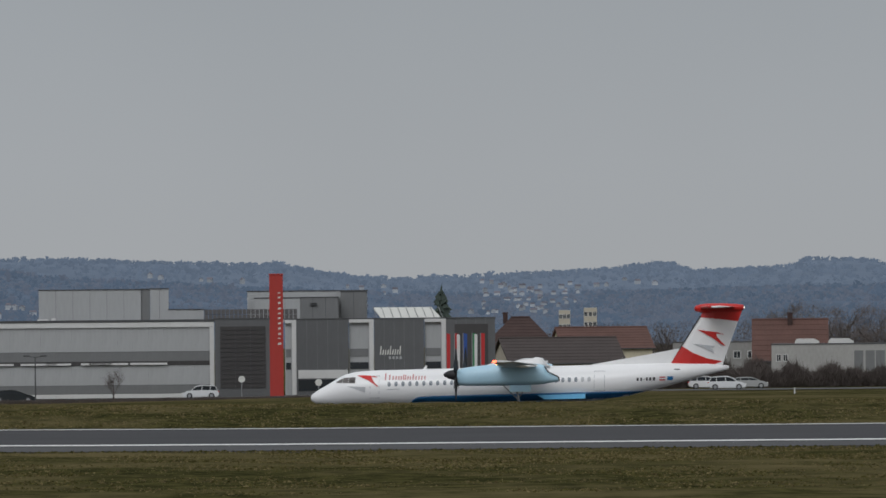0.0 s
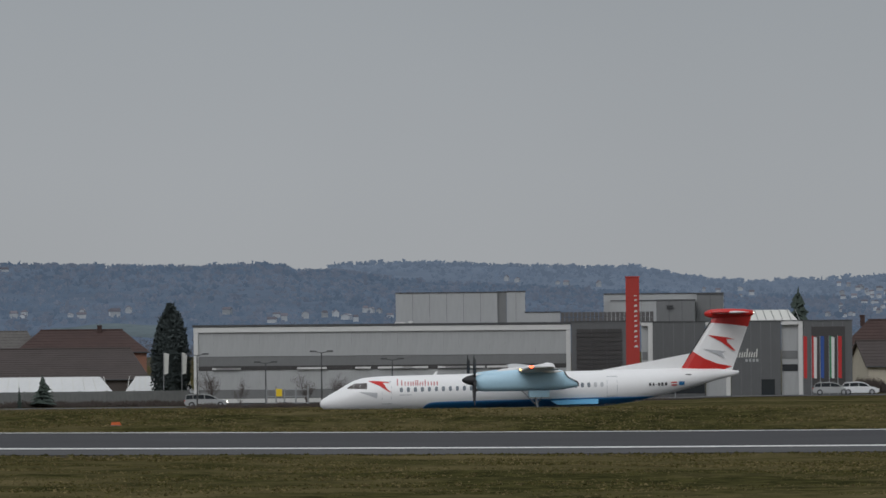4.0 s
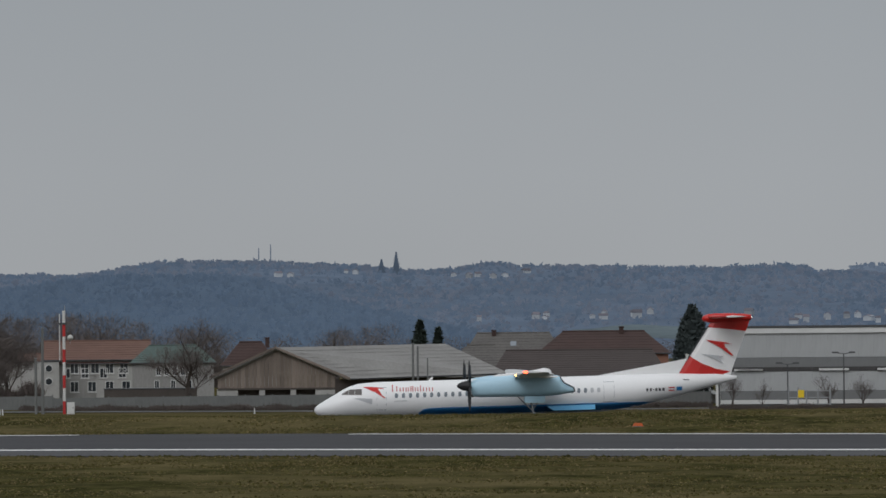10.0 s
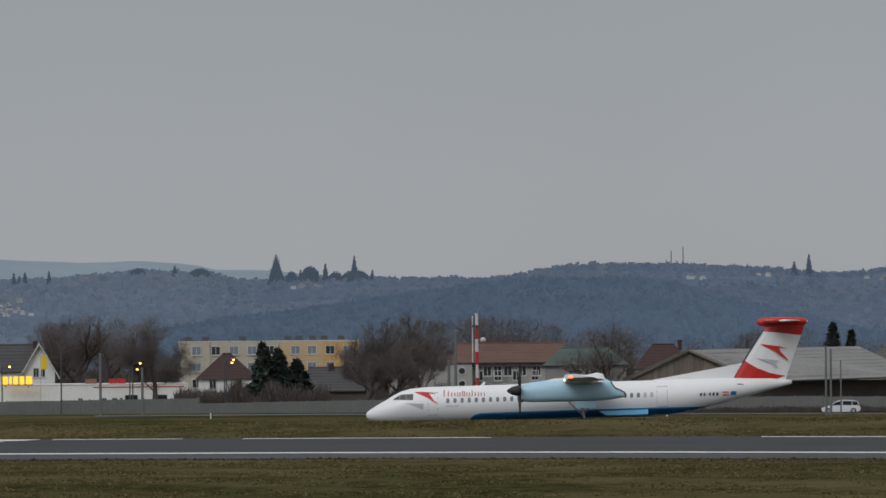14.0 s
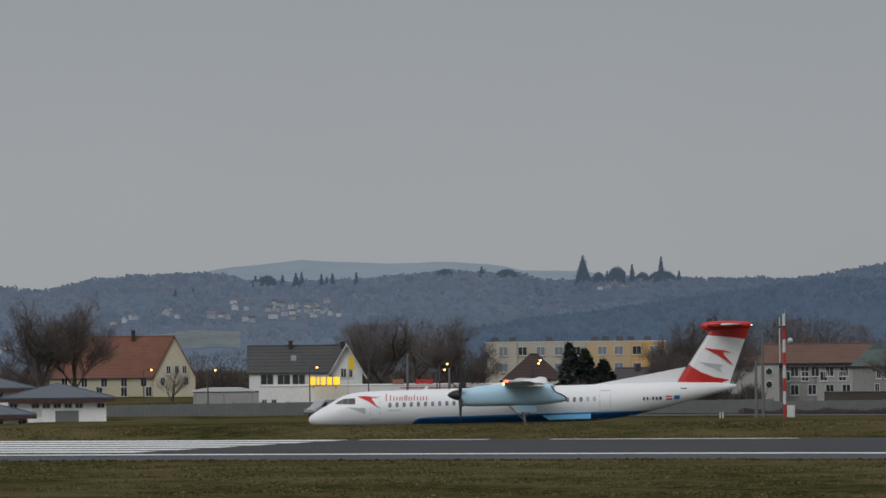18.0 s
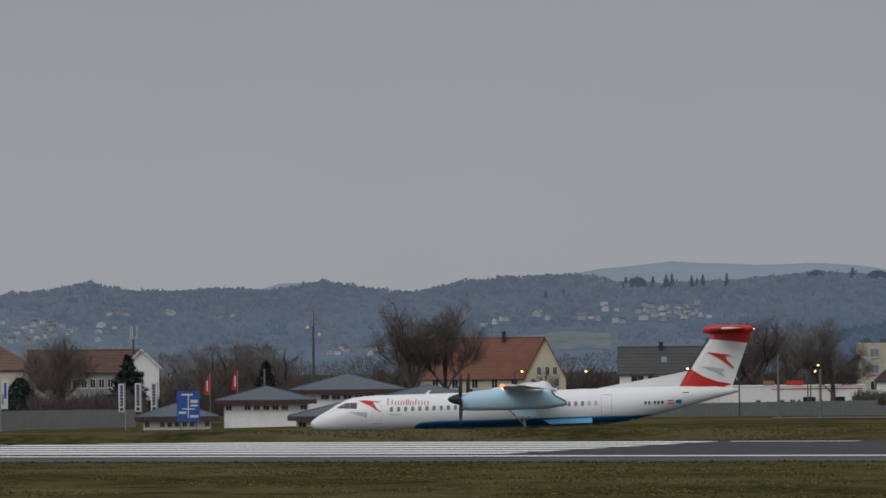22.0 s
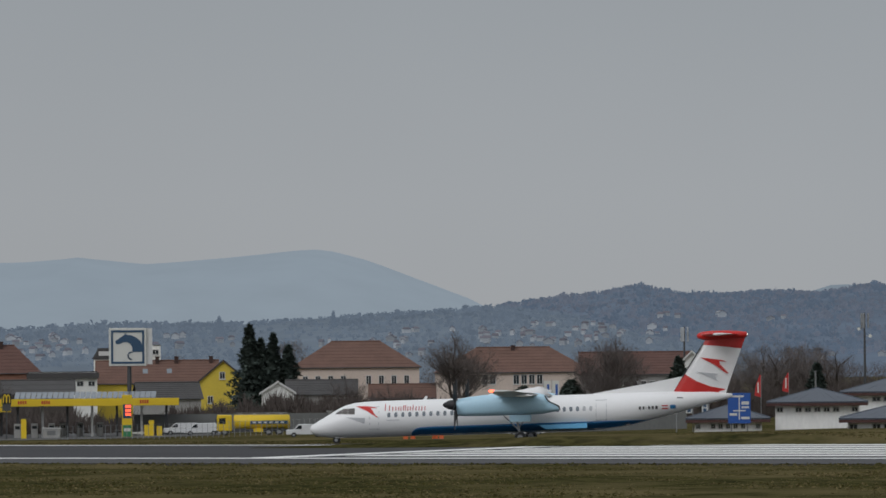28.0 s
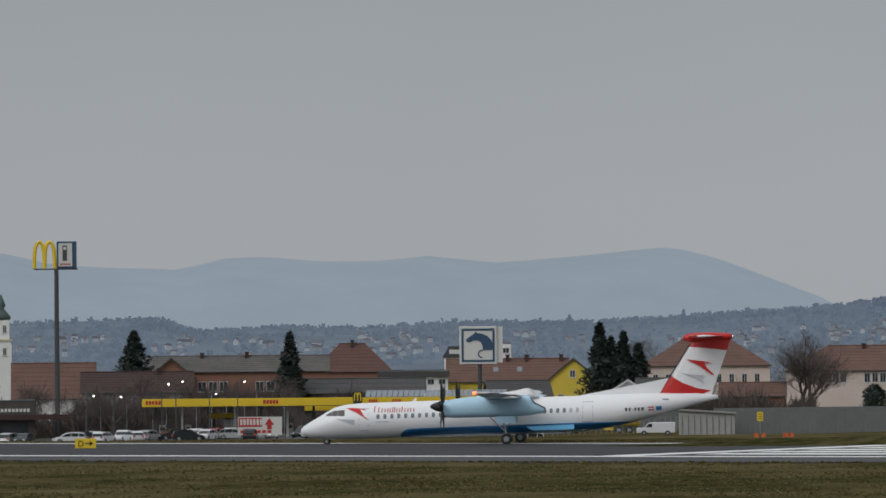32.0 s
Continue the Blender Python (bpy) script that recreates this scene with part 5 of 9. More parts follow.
def house(b0, b1, r, eave, ridge, depth, wall, roof, label, end="gable", turn=0.0, ridge_in=0.0, wins=(), win_wh=(1.1, 1.4), chims=(), name="house", over=0.35, dormers=(), group="", front="eave", base=None, win_y=0.0, courses=8, barge=None):
    """A house between two bearings, with the seen heights of eave and ridge.
    front "eave": the roof slopes to the viewer; "gable": the gable faces him. ridge_in: how far hips run in.
    wins: (height share of the wall, positions along it as shares)."""
    bc = (b0 + b1) / 2
    w = size(b1 - b0, r)
    if turn:
        w = w / max(0.35, math.cos(radians(turn)))
    h, hr = top(eave, r, bc), top(ridge, r, bc)
    t = thing(name, spot(bc, r, None, turn), label, "house", group)
    x0, x1 = -w / 2, w / 2
    if front == "eave":
        pts = [(x0, -1.0), (x1, -1.0), (x1, h), (x0, h)]
        bm = bm_prism(pts, 0, depth)
        part("wall", bm, wall, t)
        xi = ridge_in * w if end == "hip" else 0
        if end == "gable":
            for xa, xb in ((x0, x0 + 0.3), (x1 - 0.3, x1)):
                bm = bm_prism([(0.02, h), (depth - 0.02, h), (depth / 2, hr - 0.12)], xa, xb)
                bm.transform(Matrix(((0, 1, 0, 0), (1, 0, 0, 0), (0, 0, 1, 0), (0, 0, 0, 1))))
                bmesh.ops.recalc_face_normals(bm, faces=bm.faces[:])
                part("gable", bm, wall, t)
        o = over
        sl = (hr - h) / (depth / 2)
        ze = h - o * sl * 0.8
        A, B = (x0 - o, -o, ze), (x1 + o, -o, ze)
        C, D = (x1 + o - (xi + o if xi else 0), depth / 2, hr), (x0 - o + (xi + o if xi else 0), depth / 2, hr)
        A2, B2 = (x0 - o, depth + o, ze), (x1 + o, depth + o, ze)
        rf = part("roof", bm_plate([A, B, C, D], 0.18), roof, t)
        part("roof", bm_plate([B2, A2, D, C], 0.18), roof, t)
        if xi:
            part("roof", bm_plate([A2, A, D], 0.18), roof, t)
            part("roof", bm_plate([B, B2, C], 0.18), roof, t)
        # ridge cap, gutter and a few raised tile courses
        part("ridge_cap", bm_tube((D[0], D[1], D[2] + 0.02), (C[0], C[1], C[2] + 0.02), 0.13, 0.13, 6), roof, t)
        part("gutter", bm_tube((A[0], A[1] - 0.06, A[2] - 0.1), (B[0], B[1] - 0.06, B[2] - 0.1), 0.08, 0.08, 6), DARK, t)
        bm = bmesh.new()
        for k in range(1, courses):
            v = k / courses
            xa, xb = A[0] + (D[0] - A[0]) * v + 0.1, B[0] + (C[0] - B[0]) * v - 0.1
            yy, zz = A[1] + (D[1] - A[1]) * v, A[2] + (D[2] - A[2]) * v
            bm_box(xa, xb, yy - 0.05, yy + 0.05, zz - 0.03, zz + 0.012, bm)
        part("tile_course", bm, roof, t)
        for cx, ch in chims:
            chimney(t, x0 + w * cx, depth * 0.45, hr - 0.8, hr + ch)
        for dx in dormers:
            part("roof_window", bm_plate([(x0 + w * dx - 0.4, depth * 0.2, h + (hr - h) * 0.4 + 0.05), (x0 + w * dx + 0.4, depth * 0.2, h + (hr - h) * 0.4 + 0.05), (x0 + w * dx + 0.4, depth * 0.3, h + (hr - h) * 0.6 + 0.07), (x0 + w * dx - 0.4, depth * 0.3, h + (hr - h) * 0.6 + 0.07)], 0.06), PANEGREY, t)
    else:
        part("wall", bm_prism([(x0, -1.0), (x1, -1.0), (x1, h), (0, hr - 0.15), (x0, h)], 0, depth), wall, t)
        o = over
        sl = (hr - h) / (w / 2)
        for g in (-1, 1):
            part("roof", bm_plate([(g * (w / 2 + o), -o, h - o * sl), (g * (w / 2 + o), depth + o, h - o * sl), (0, depth + o, hr), (0, -o, hr)][::g], 0.18), roof, t)
            part("bargeboard", bm_prism([(g * (w / 2 + o), h - o * sl - 0.3), (g * (w / 2 + o), h - o * sl + 0.02), (0, hr + 0.02), (0, hr - 0.3)], -o - 0.05, -o + 0.02), barge or (TRIM if wall is not WOODGREY else WOODGREY), t)
        for cx, ch in chims:
            chimney(t, w * (cx - 0.5), depth * 0.5, hr - 1.5, hr + ch)
    for hz, xs in wins:
        for xx in xs:
            window(t, x0 + w * xx, h * hz, *win_wh, y=win_y)
    return t


def fence(b0, b1, r, e_top, label, panel=3.0, material=None, e_top2=None):
    """Concrete panel fence: posts with panels between them, along one straight line."""
    a0, a1 = b0 / F, b1 / F
    p, q = Vector((r * math.sin(a0), r * math.cos(a0), 0)), Vector((r * math.sin(a1), r * math.cos(a1), 0))
    n = int((q - p).length / panel)
    f = thing("fence", Matrix.Identity(4), label, "fence")
    h = top(e_top, r, b0)
    h2 = top(e_top2 if e_top2 is not None else e_top, r, b1)
    ang = math.atan2(q.y - p.y, q.x - p.x)
    panel = (q - p).length / n
    pm, qm = bpy.data.meshes.new("panel"), bpy.data.meshes.new("post")
    hh = max(h, h2, 1.5)
    bm_box(0.07, panel - 0.07, -0.04, 0.04, -0.4, hh).to_mesh(pm)
    bm_box(-0.08, 0.08, -0.08, 0.08, -0.4, hh + 0.10).to_mesh(qm)
    for me in (pm, qm):
        me.materials.append(material or CONCRETE)
    for i in range(n + 1):
        x, y = p.lerp(q, i / n).xy
        z = ground_z(x, y)
        k = (h + (h2 - h) * i / n) - hh
        m = Matrix.Translation((x, y, z + k)) @ Matrix.Rotation(ang, 4, "Z")
        piece("post", qm, f, m)
        if i < n:
            piece("panel", pm, f, m)
    return f


# recycling company's hall, offices and red tower
RH = 600.0


def hall_x(b, bc):
    return size(b - bc, RH)


def build_hall():
    b0, b1 = -1073, -406
    bc = (b0 + b1) / 2
    t = thing("warehouse_hall", spot(bc, RH), "long low hall clad in light grey panels with white frame", "hall")
    x0, x1 = hall_x(b0, bc), hall_x(b1, bc)
    H = lambda y: top(y, RH, bc)
    zt = H(23.4)
    part("body", bm_box(x0 + 0.3, x1 - 0.2, 0.3, 45, -1, zt - 0.3), CLADDARK, t)
    part("roof_edge", bm_box(x0 - 0.15, x1 + 0.1, -0.15, 45.3, zt - 0.27, zt), DARK, t, "dark roof edge")
    part("frame", bm_box(x0, x1, -0.1, 0.3, zt - 0.85, zt - 0.28), TRIM, t, "white frame band")
    for xa in (x0, x1 - 0.5):
        part("frame", bm_box(xa, xa + 0.5, -0.12, 0.34, -1, zt - 0.86), TRIM, t, "white frame post")
    zs = [H(v) for v in (-115.0, -107.0, -92.0, -57.0, -50.0, -33.0)] + [zt - 0.86]
    n = 24
    step = (x1 - x0 - 1.0) / n
    for k, mt, nm in ((0, TRIM, "plinth"), (1, CLADMID, "panel"), (2, CLAD, "panel"), (4, CLADMID, "panel"), (5, CLAD, "panel")):
        me = bpy.data.meshes.new(nm)
        bm = bm_box(0.004, step - 0.004, 0.12, 0.28, 0.02, zs[k + 1] - zs[k] - 0.02)
        bm.to_mesh(me)
        bm.free()
        me.materials.append(mt)
        for i in range(n):
            piece(nm, me, t, Matrix.Translation((x0 + 0.5 + i * step, 0, zs[k])))
    me = bpy.data.meshes.new("louvre")
    bm = bm_box(0.02, step - 0.02, 0.05, 0.28, 0.0, zs[4] - zs[3])
    bm.to_mesh(me)
    bm.free()
    me.materials.append(LOUVRE)
    for i in range(n):
        piece("louvre", me, t, Matrix.Translation((x0 + 0.5 + i * step, 0, zs[3])))
    rnd = random.Random(5)
    for i in range(14):
        xa = x0 + rnd.uniform(2, x1 - x0 - 6)
        part("awning", bm_box(xa, xa + rnd.uniform(1.2, 3.5), -0.2, 0.05, zs[3] + 0.05, zs[3] + 0.28), TRIM, t, "white awning box")


build_hall()


def block(name, label, b0, b1, r, e0, e1, material, depth=10.0, y=0.0, category="building", **kw):
    """A plain clad volume by its bearings and seen heights, with a coping and panel joints; returns it with its half width."""
    bc = (b0 + b1) / 2
    t = thing(name, spot(bc, r + y), label, category)
    w = size(b1 - b0, r + y) / 2
    z1 = top(e1, r + y, bc)
    z0 = -1.0 if e0 is None else top(e0, r + y, bc)
    part("body", bm_box(-w, w, 0, depth, z0, z1 - 0.12), material, t)
    part("coping", bm_box(-w - 0.06, w + 0.06, -0.06, depth + 0.06, z1 - 0.12, z1), kw.get("coping", DARK), t)
    n = kw.get("joints", 0)
    for i in range(1, n):
        x = -w + 2 * w * i / n
        part("joint", bm_box(x - 0.02, x + 0.02, -0.025, 0.0, max(z0, 0), z1 - 0.14), kw.get("jointmat", DARK), t)
    return t, w, z0, z1


t, w, z0, z1 = block("office_wing", "anthracite clad stair block with a dark louvre screen", -405, -305, RH, None, 25.0, CLADDARK)
xa, xb = -w + size(9, RH), w - size(10, RH)
za, zb = top(-99.0, RH, -356), top(11.0, RH, -356)
for i in range(14):
    for k in range(3):
        zz = za + (zb - za) * i / 14
        x = xa + (xb - xa) * k / 3
        part("louvre_slat", bm_box(x + 0.03, x + (xb - xa) / 3 - 0.03, -0.10, -0.01, zz + 0.04, zz + (zb - za) / 14 - 0.04), LOUVRE, t)

t, w, z0, z1 = block("sign_tower", "tall flat red tower with a vertical white sign", -308, -284, RH - 14, None, 103.0, TOWERRED, 1.0, coping=TOWERRED, category="tower")
rnd = random.Random(2)
z = top(-23.0, RH - 14, -296)
ztop = top(80.0, RH - 14, -296)
while z < ztop - 0.4:       # upright script as plain strokes
    s = rnd.uniform(0.28, 0.5)
    part("sign_bar", bm_prism([(0.16, z), (0.44 + rnd.uniform(0, .14), z + 0.06), (0.46, z + s * 0.55), (0.20, z + s * 0.45)], -0.04, -0.002), SIGNWHITE, t)
    z += s + 0.14

for nm, lab, x0, x1, mt, fr in (("office_wing", "narrow glazed strip with white frame", 503, 523, CLAD, True), ("office_wing", "anthracite clad office block with ribbon window", 523, 615.5, CLADDARK, False),
                               ("office_wing", "light grey office bay in a white frame", 616.5, 660, CLAD, True), ("office_wing", "anthracite office block with a pale script sign", 661, 749, CLADDARK, False),
                               ("office_wing", "light grey bay under a white frame", 750, 788, CLAD, True), ("office_wing", "anthracite end block with dark screen", 789, 875, CLADDARK, False)):
    b0 = x0 - 784.0
    b1 = x1 - 784.0
    t, w, z0, z1 = block(nm, lab, b0, b1, RH, None, 23.0, mt, 14, 0.0 if not fr else 0.6, joints=0 if fr else 5, jointmat=CLADMID)
    hz = lambda v: top(585.0 - v, RH, (b0 + b1) / 2)
    if fr:
        part("frame", bm_box(w - 0.5, w, -0.5, 0, -0.5, z1 - 0.15), TRIM, t, "white frame post")
        part("frame", bm_box(-w, w - 0.51, -0.5, 0, z1 - 0.5, z1 - 0.14), TRIM, t, "white frame beam")
        for v0, v1 in ((630, 616), (652, 640)):
            part("window_band", bm_box(-w + 0.1, w - 0.6, -0.06, -0.005, hz(v0), hz(v1)), GLASS if v0 > 640 else CLADMID, t)
    elif x0 == 523:
        part("window_band", bm_box(-w + 0.2, w - 0.1, -0.05, -0.005, hz(668), hz(653)), TRIM, t, "pale ribbon window blinds")
        part("window_band", bm_box(-w + 0.2, w - 0.1, -0.05, -0.005, hz(690), hz(670)), GLASS, t)
    elif x0 == 661:
        for k in range(9):
            xx = -w + 0.6 + k * 0.27
            part("sign_bar", bm_prism([(xx, hz(627)), (xx + 0.14, hz(627)), (xx + 0.22, hz(618 - (k % 4 == 0) * 6)), (xx + 0.1, hz(618 - (k % 4 == 0) * 6))], -0.05, -0.028), SIGNWHITE, t)
        for k in range(4):
            part("sign_bar", bm_box(-w + 1.6 + k * 0.4, -w + 1.85 + k * 0.4, -0.05, -0.028, hz(635), hz(630)), CLAD, t)
        part("door", bm_box(w - 2.2, w - 0.7, -0.05, -0.005, hz(697), hz(666)), GLASS, t)
    elif x0 == 789:
        part("screen", bm_box(-w + 0.9, w - 0.8, -0.08, -0.005, hz(690), hz(574)), LOUVRE, t)

block("rooftop_plant_room", "pale grey metal plant room on the hall roof", -715, -535, RH + 12, 17.0, 78.0, CLAD, 16, joints=6, jointmat=CLADMID)
block("rooftop_plant_room", "grey joint strip of the plant room", -535, -519, RH + 12.3, 17.0, 78.6, CLADMID, 15)
block("rooftop_plant_room", "pale metal annex of the plant room", -518.5, -486, RH + 12.3, 17.0, 79.0, CLAD, 15, joints=2, jointmat=CLADMID)
block("rooftop_plant_room", "pale grey metal upper storey behind the offices", -347, -135, RH + 20, 17.0, 73.0, CLAD, 12, joints=0)
block("rooftop_plant_room", "grey side of the upper storey", -182, -136, RH + 19.5, 17.0, 71.5, CLADMID, 10, joints=2)
block("rooftop_plant_room", "light grey metal penthouse with a small vent", -334, -254, RH + 15, 17.0, 61.0, CLAD, 5, joints=3, jointmat=CLADMID)
block("rooftop_plant_room", "mid grey penthouse end", -254, -186, RH + 15, 17.0, 61.5, CLADMID, 5, joints=3)
block("rooftop_box", "low white roof box", -486, -424, RH + 6, 17.0, 42.0, CLAD, 4)
bc = -341
t = thing("solar_array", spot(bc, RH + 4), "dark tilted solar panels along the roof", "solar panels")
wa = size(-259 - -425, RH) / 2
za, zb = top(22.0, RH + 4, bc), top(41.0, RH + 4, bc)
for i in range(22):
    x = -wa + 2 * wa * i / 22
    for k in range(2):
        z0, z1 = za + (zb - za) * k / 2, za + (zb - za) * (k + 1) / 2
        part("solar_panel", bm_plate([(x + 0.03, k * 0.5, z0 + 0.03), (x + 2 * wa / 22 - 0.03, k * 0.5, z0 + 0.03), (x + 2 * wa / 22 - 0.03, k * 0.5 + 0.48, z1 - 0.03), (x + 0.03, k * 0.5 + 0.48, z1 - 0.03)], 0.05), LOUVRE, t)
    part("strut", bm_box(x - 0.03, x + 0.03, 0.0, 1.1, za - 0.3, za), STEEL, t)
bc = -64
t = thing("glass_roof", spot(bc, RH + 8), "pale glazed pitched roof over the offices", "roof")
wa = size(124, RH) / 2
za, zb = top(21.0, RH + 8, bc), top(42.0, RH + 8, bc)
part("slope", bm_plate([(-wa + 1, 0, za), (wa, 0, za), (wa - 1.2, 5, zb), (-wa, 5, zb)], 0.1), SIGNWHITE, t)
for i in range(9):
    x = -wa + 2 * wa * i / 8 * 0.95
    part("glazing_bar", bm_tube((x + 0.5, -0.02, za + 0.04), (x, 5, zb + 0.04), 0.04, 0.04, 4), CLADMID, t)

# flags before the offices
for k, (x, m1, m2) in enumerate(((788, FLAGRED, FLAGRED), (803, FLAGRED, TRIM), (818, FLAGBLUE, FLAGBLUE), (834, FLAGGREEN, TRIM), (849, FLAGRED, FLAGRED))):
    t = thing("banner_flag", spot(x - 784.0, RH - 10), "tall upright banner flag on a pole", "flag", "banners by the offices")
    h = top(-5.0, RH - 10, 30)
    part("pole", bm_tube((0, 0, 0), (0, 0, h), 0.05, 0.04, 6), STEEL, t)
    bm = bm_prism([(0.06, h - 4.6), (0.42, h - 4.7), (0.46, h - 0.1), (0.06, h - 0.02)], -0.012, 0.012)
    part("cloth", bm, m1, t)
    if m2 is not m1:
        part("cloth", bm_prism([(0.25, h - 4.65), (0.55, h - 4.7), (0.6, h - 0.2), (0.25, h - 0.1)], -0.03, -0.014), m2, t, "second colour of the banner")

# houses beside the offices
house(82, 190, 680, -19.0, 22.0, 9, PLASTERSALMON, ROOFBROWN, "house with a dark brown hipped roof", "hip", ridge_in=0.34, chims=((0.25, 0.5),))
house(119, 319, 640, -57.0, -15.0, 10, PLASTERBEIGE, ROOFTAUPE, "low house under a wide taupe tiled roof", chims=(), turn=14)
house(214, 369, 720, -32.0, 3.0, 10, PLASTERCREAM, ROOFRED, "cream house with a red tiled roof", turn=12)
for x0, x1, y1 in ((988, 1008, 551), (1032, 1055, 547)):
    t, w, z0, z1 = block("tower_block", "pale tower block far off among the trees", x0 - 784.0, x1 - 784.0, 1500, None, 585.0 - y1, PLASTERBEIGE, 12, coping=TRIM)
    for i in range(6):
        for k in range(3):
            window(t, -w + 2 * w * (k + 0.5) / 3, z1 - 1.8 - i * 2.8, 1.0, 1.3, sill=False)
t, w, z0, z1 = block("low_flats", "low dull beige building with dark windows behind the hedge", 405, 556, 690, None, -24.0, PLASTERDIM, 9, coping=ROOFDARK)
for k in range(6):
    window(t, -w + 2 * w * (k + 0.5) / 6, z1 - 1.7, 1.0, 1.0, sill=False)
house(549, 675, 660, -55.0, 14.0, 10, PLASTERDIM, ROOFRED, "house with a large red-brown tiled roof", chims=((0.5, 0.7),))
t, w, z0, z1 = block("shed", "long weathered white shed with a flat roof", 579, 832, 630, None, -29.0, PLASTERGREY, 12)
for x in (1379, 1391):
    window(t, size(x - 1493, 630), top(-54.0, 630, 700), 0.62, 0.9, sill=False)
for x in (1520, 1540, 1558):
    part("shutter", bm_box(size(x - 8 - 1493, 630), size(x + 8 - 1493, 630), -0.06, -0.005, top(-77.0, 630, 700), top(-42.0, 630, 700)), CLADMID, t)
for x0, x1 in ((1404, 1447), (1463, 1508)):
    bc = (x0 + x1) / 2 - 784.0
    t = thing("white_trailer", spot(bc, 650), "white box trailer with a low pitched top behind the shed", "trailer")
    zq = top(-29.0, 650, bc)
    wq = size(x1 - x0, 650) / 2
    part("body", bm_prism([(-wq, -0.1), (wq, -0.1), (wq, zq + 0.25), (wq * 0.6, zq + 0.6), (-wq * 0.8, zq + 0.6), (-wq, zq + 0.25)], 0, 3), TRIM, t)

# sheds, tents and houses beyond the concrete fence
house(-1474, -1154, 690, -68.6, -16.6, 16, WOODANDSHADE, ROOFTAUPE, "big barn under a wide taupe hipped roof", "hip", ridge_in=0.09, courses=14)
house(-1385, -1156, 712, -20.6, 16.4, 12, PLASTERSALMON, ROOFBROWN, "long building with a red-brown hipped roof", "hip", ridge_in=0.18, chims=((0.64, 0.5),))
house(-1516, -1344, 730, -24.1, 14.9, 14, PLASTERGREY, ROOFSLATE, "farm building with a weathered dark grey roof", "hip", ridge_in=0.12, dormers=(0.5,), chims=((0.3, 0.3),))
house(-1550, -1425, 700, -50.1, -6.1, 14, PLASTERGREY, ROOFSLATE, "dark-roofed low building behind the barn", "hip", ridge_in=0.30, courses=10)
for x0, x1, lab in ((-40, 200, 1), (218, 342, 2)):
    bc = (-1414 + x0 + -1414 + x1) / 2
    t = thing("storage_tent", spot(bc, 640), "long white tarpaulin storage tent", "tent", "storage tents")
    w = size(x1 - x0, 640) / 2
    ze, zr = top(-94.6, 640, bc), top(-66.6, 640, bc)
    part("wall", bm_box(-w, w, 0.2, 10, -0.5, ze), PLASTERGREY, t)
    part("roof", bm_plate([(-w, 0, ze - 0.1), (w, 0, ze - 0.1), (w - 1.6, 5, zr), (-w + 1.4, 5, zr)], 0.06), TENT, t)
    part("roof", bm_plate([(w, 10.2, ze), (-w, 10.2, ze), (-w + 1.4, 5, zr), (w - 1.6, 5, zr)], 0.06), TENT, t)
    for g in (-1, 1):
        part("end_sheet", bm_plate([(g * w, 0, ze - 0.1), (g * w, 10.2, ze), (g * (w - 1.5), 5, zr)][::g], 0.05), TENT, t)
    for i in range(12):
        x = -w + 2 * w * (i + 0.5) / 12
        part("seam", bm_tube((x, -0.02, ze - 0.05), (x * 0.93, 5, zr + 0.03), 0.04, 0.04, 4), SIGNWHITE, t)
for x in (288, 320):
    t = thing("banner_flag", spot(-1414 + x, 615), "white upright banner on a pole", "flag", "white banners")
    h = top(-24.6, 615, -1116)
    part("pole", bm_tube((0, 0, 0), (0, 0, h), 0.05, 0.04, 6), STEEL, t)
    part("cloth", bm_prism([(0.06, h - 2.5), (0.5, h - 2.4), (0.62, h - 0.15), (0.06, h)], -0.012, 0.012), SIGNWHITE, t)

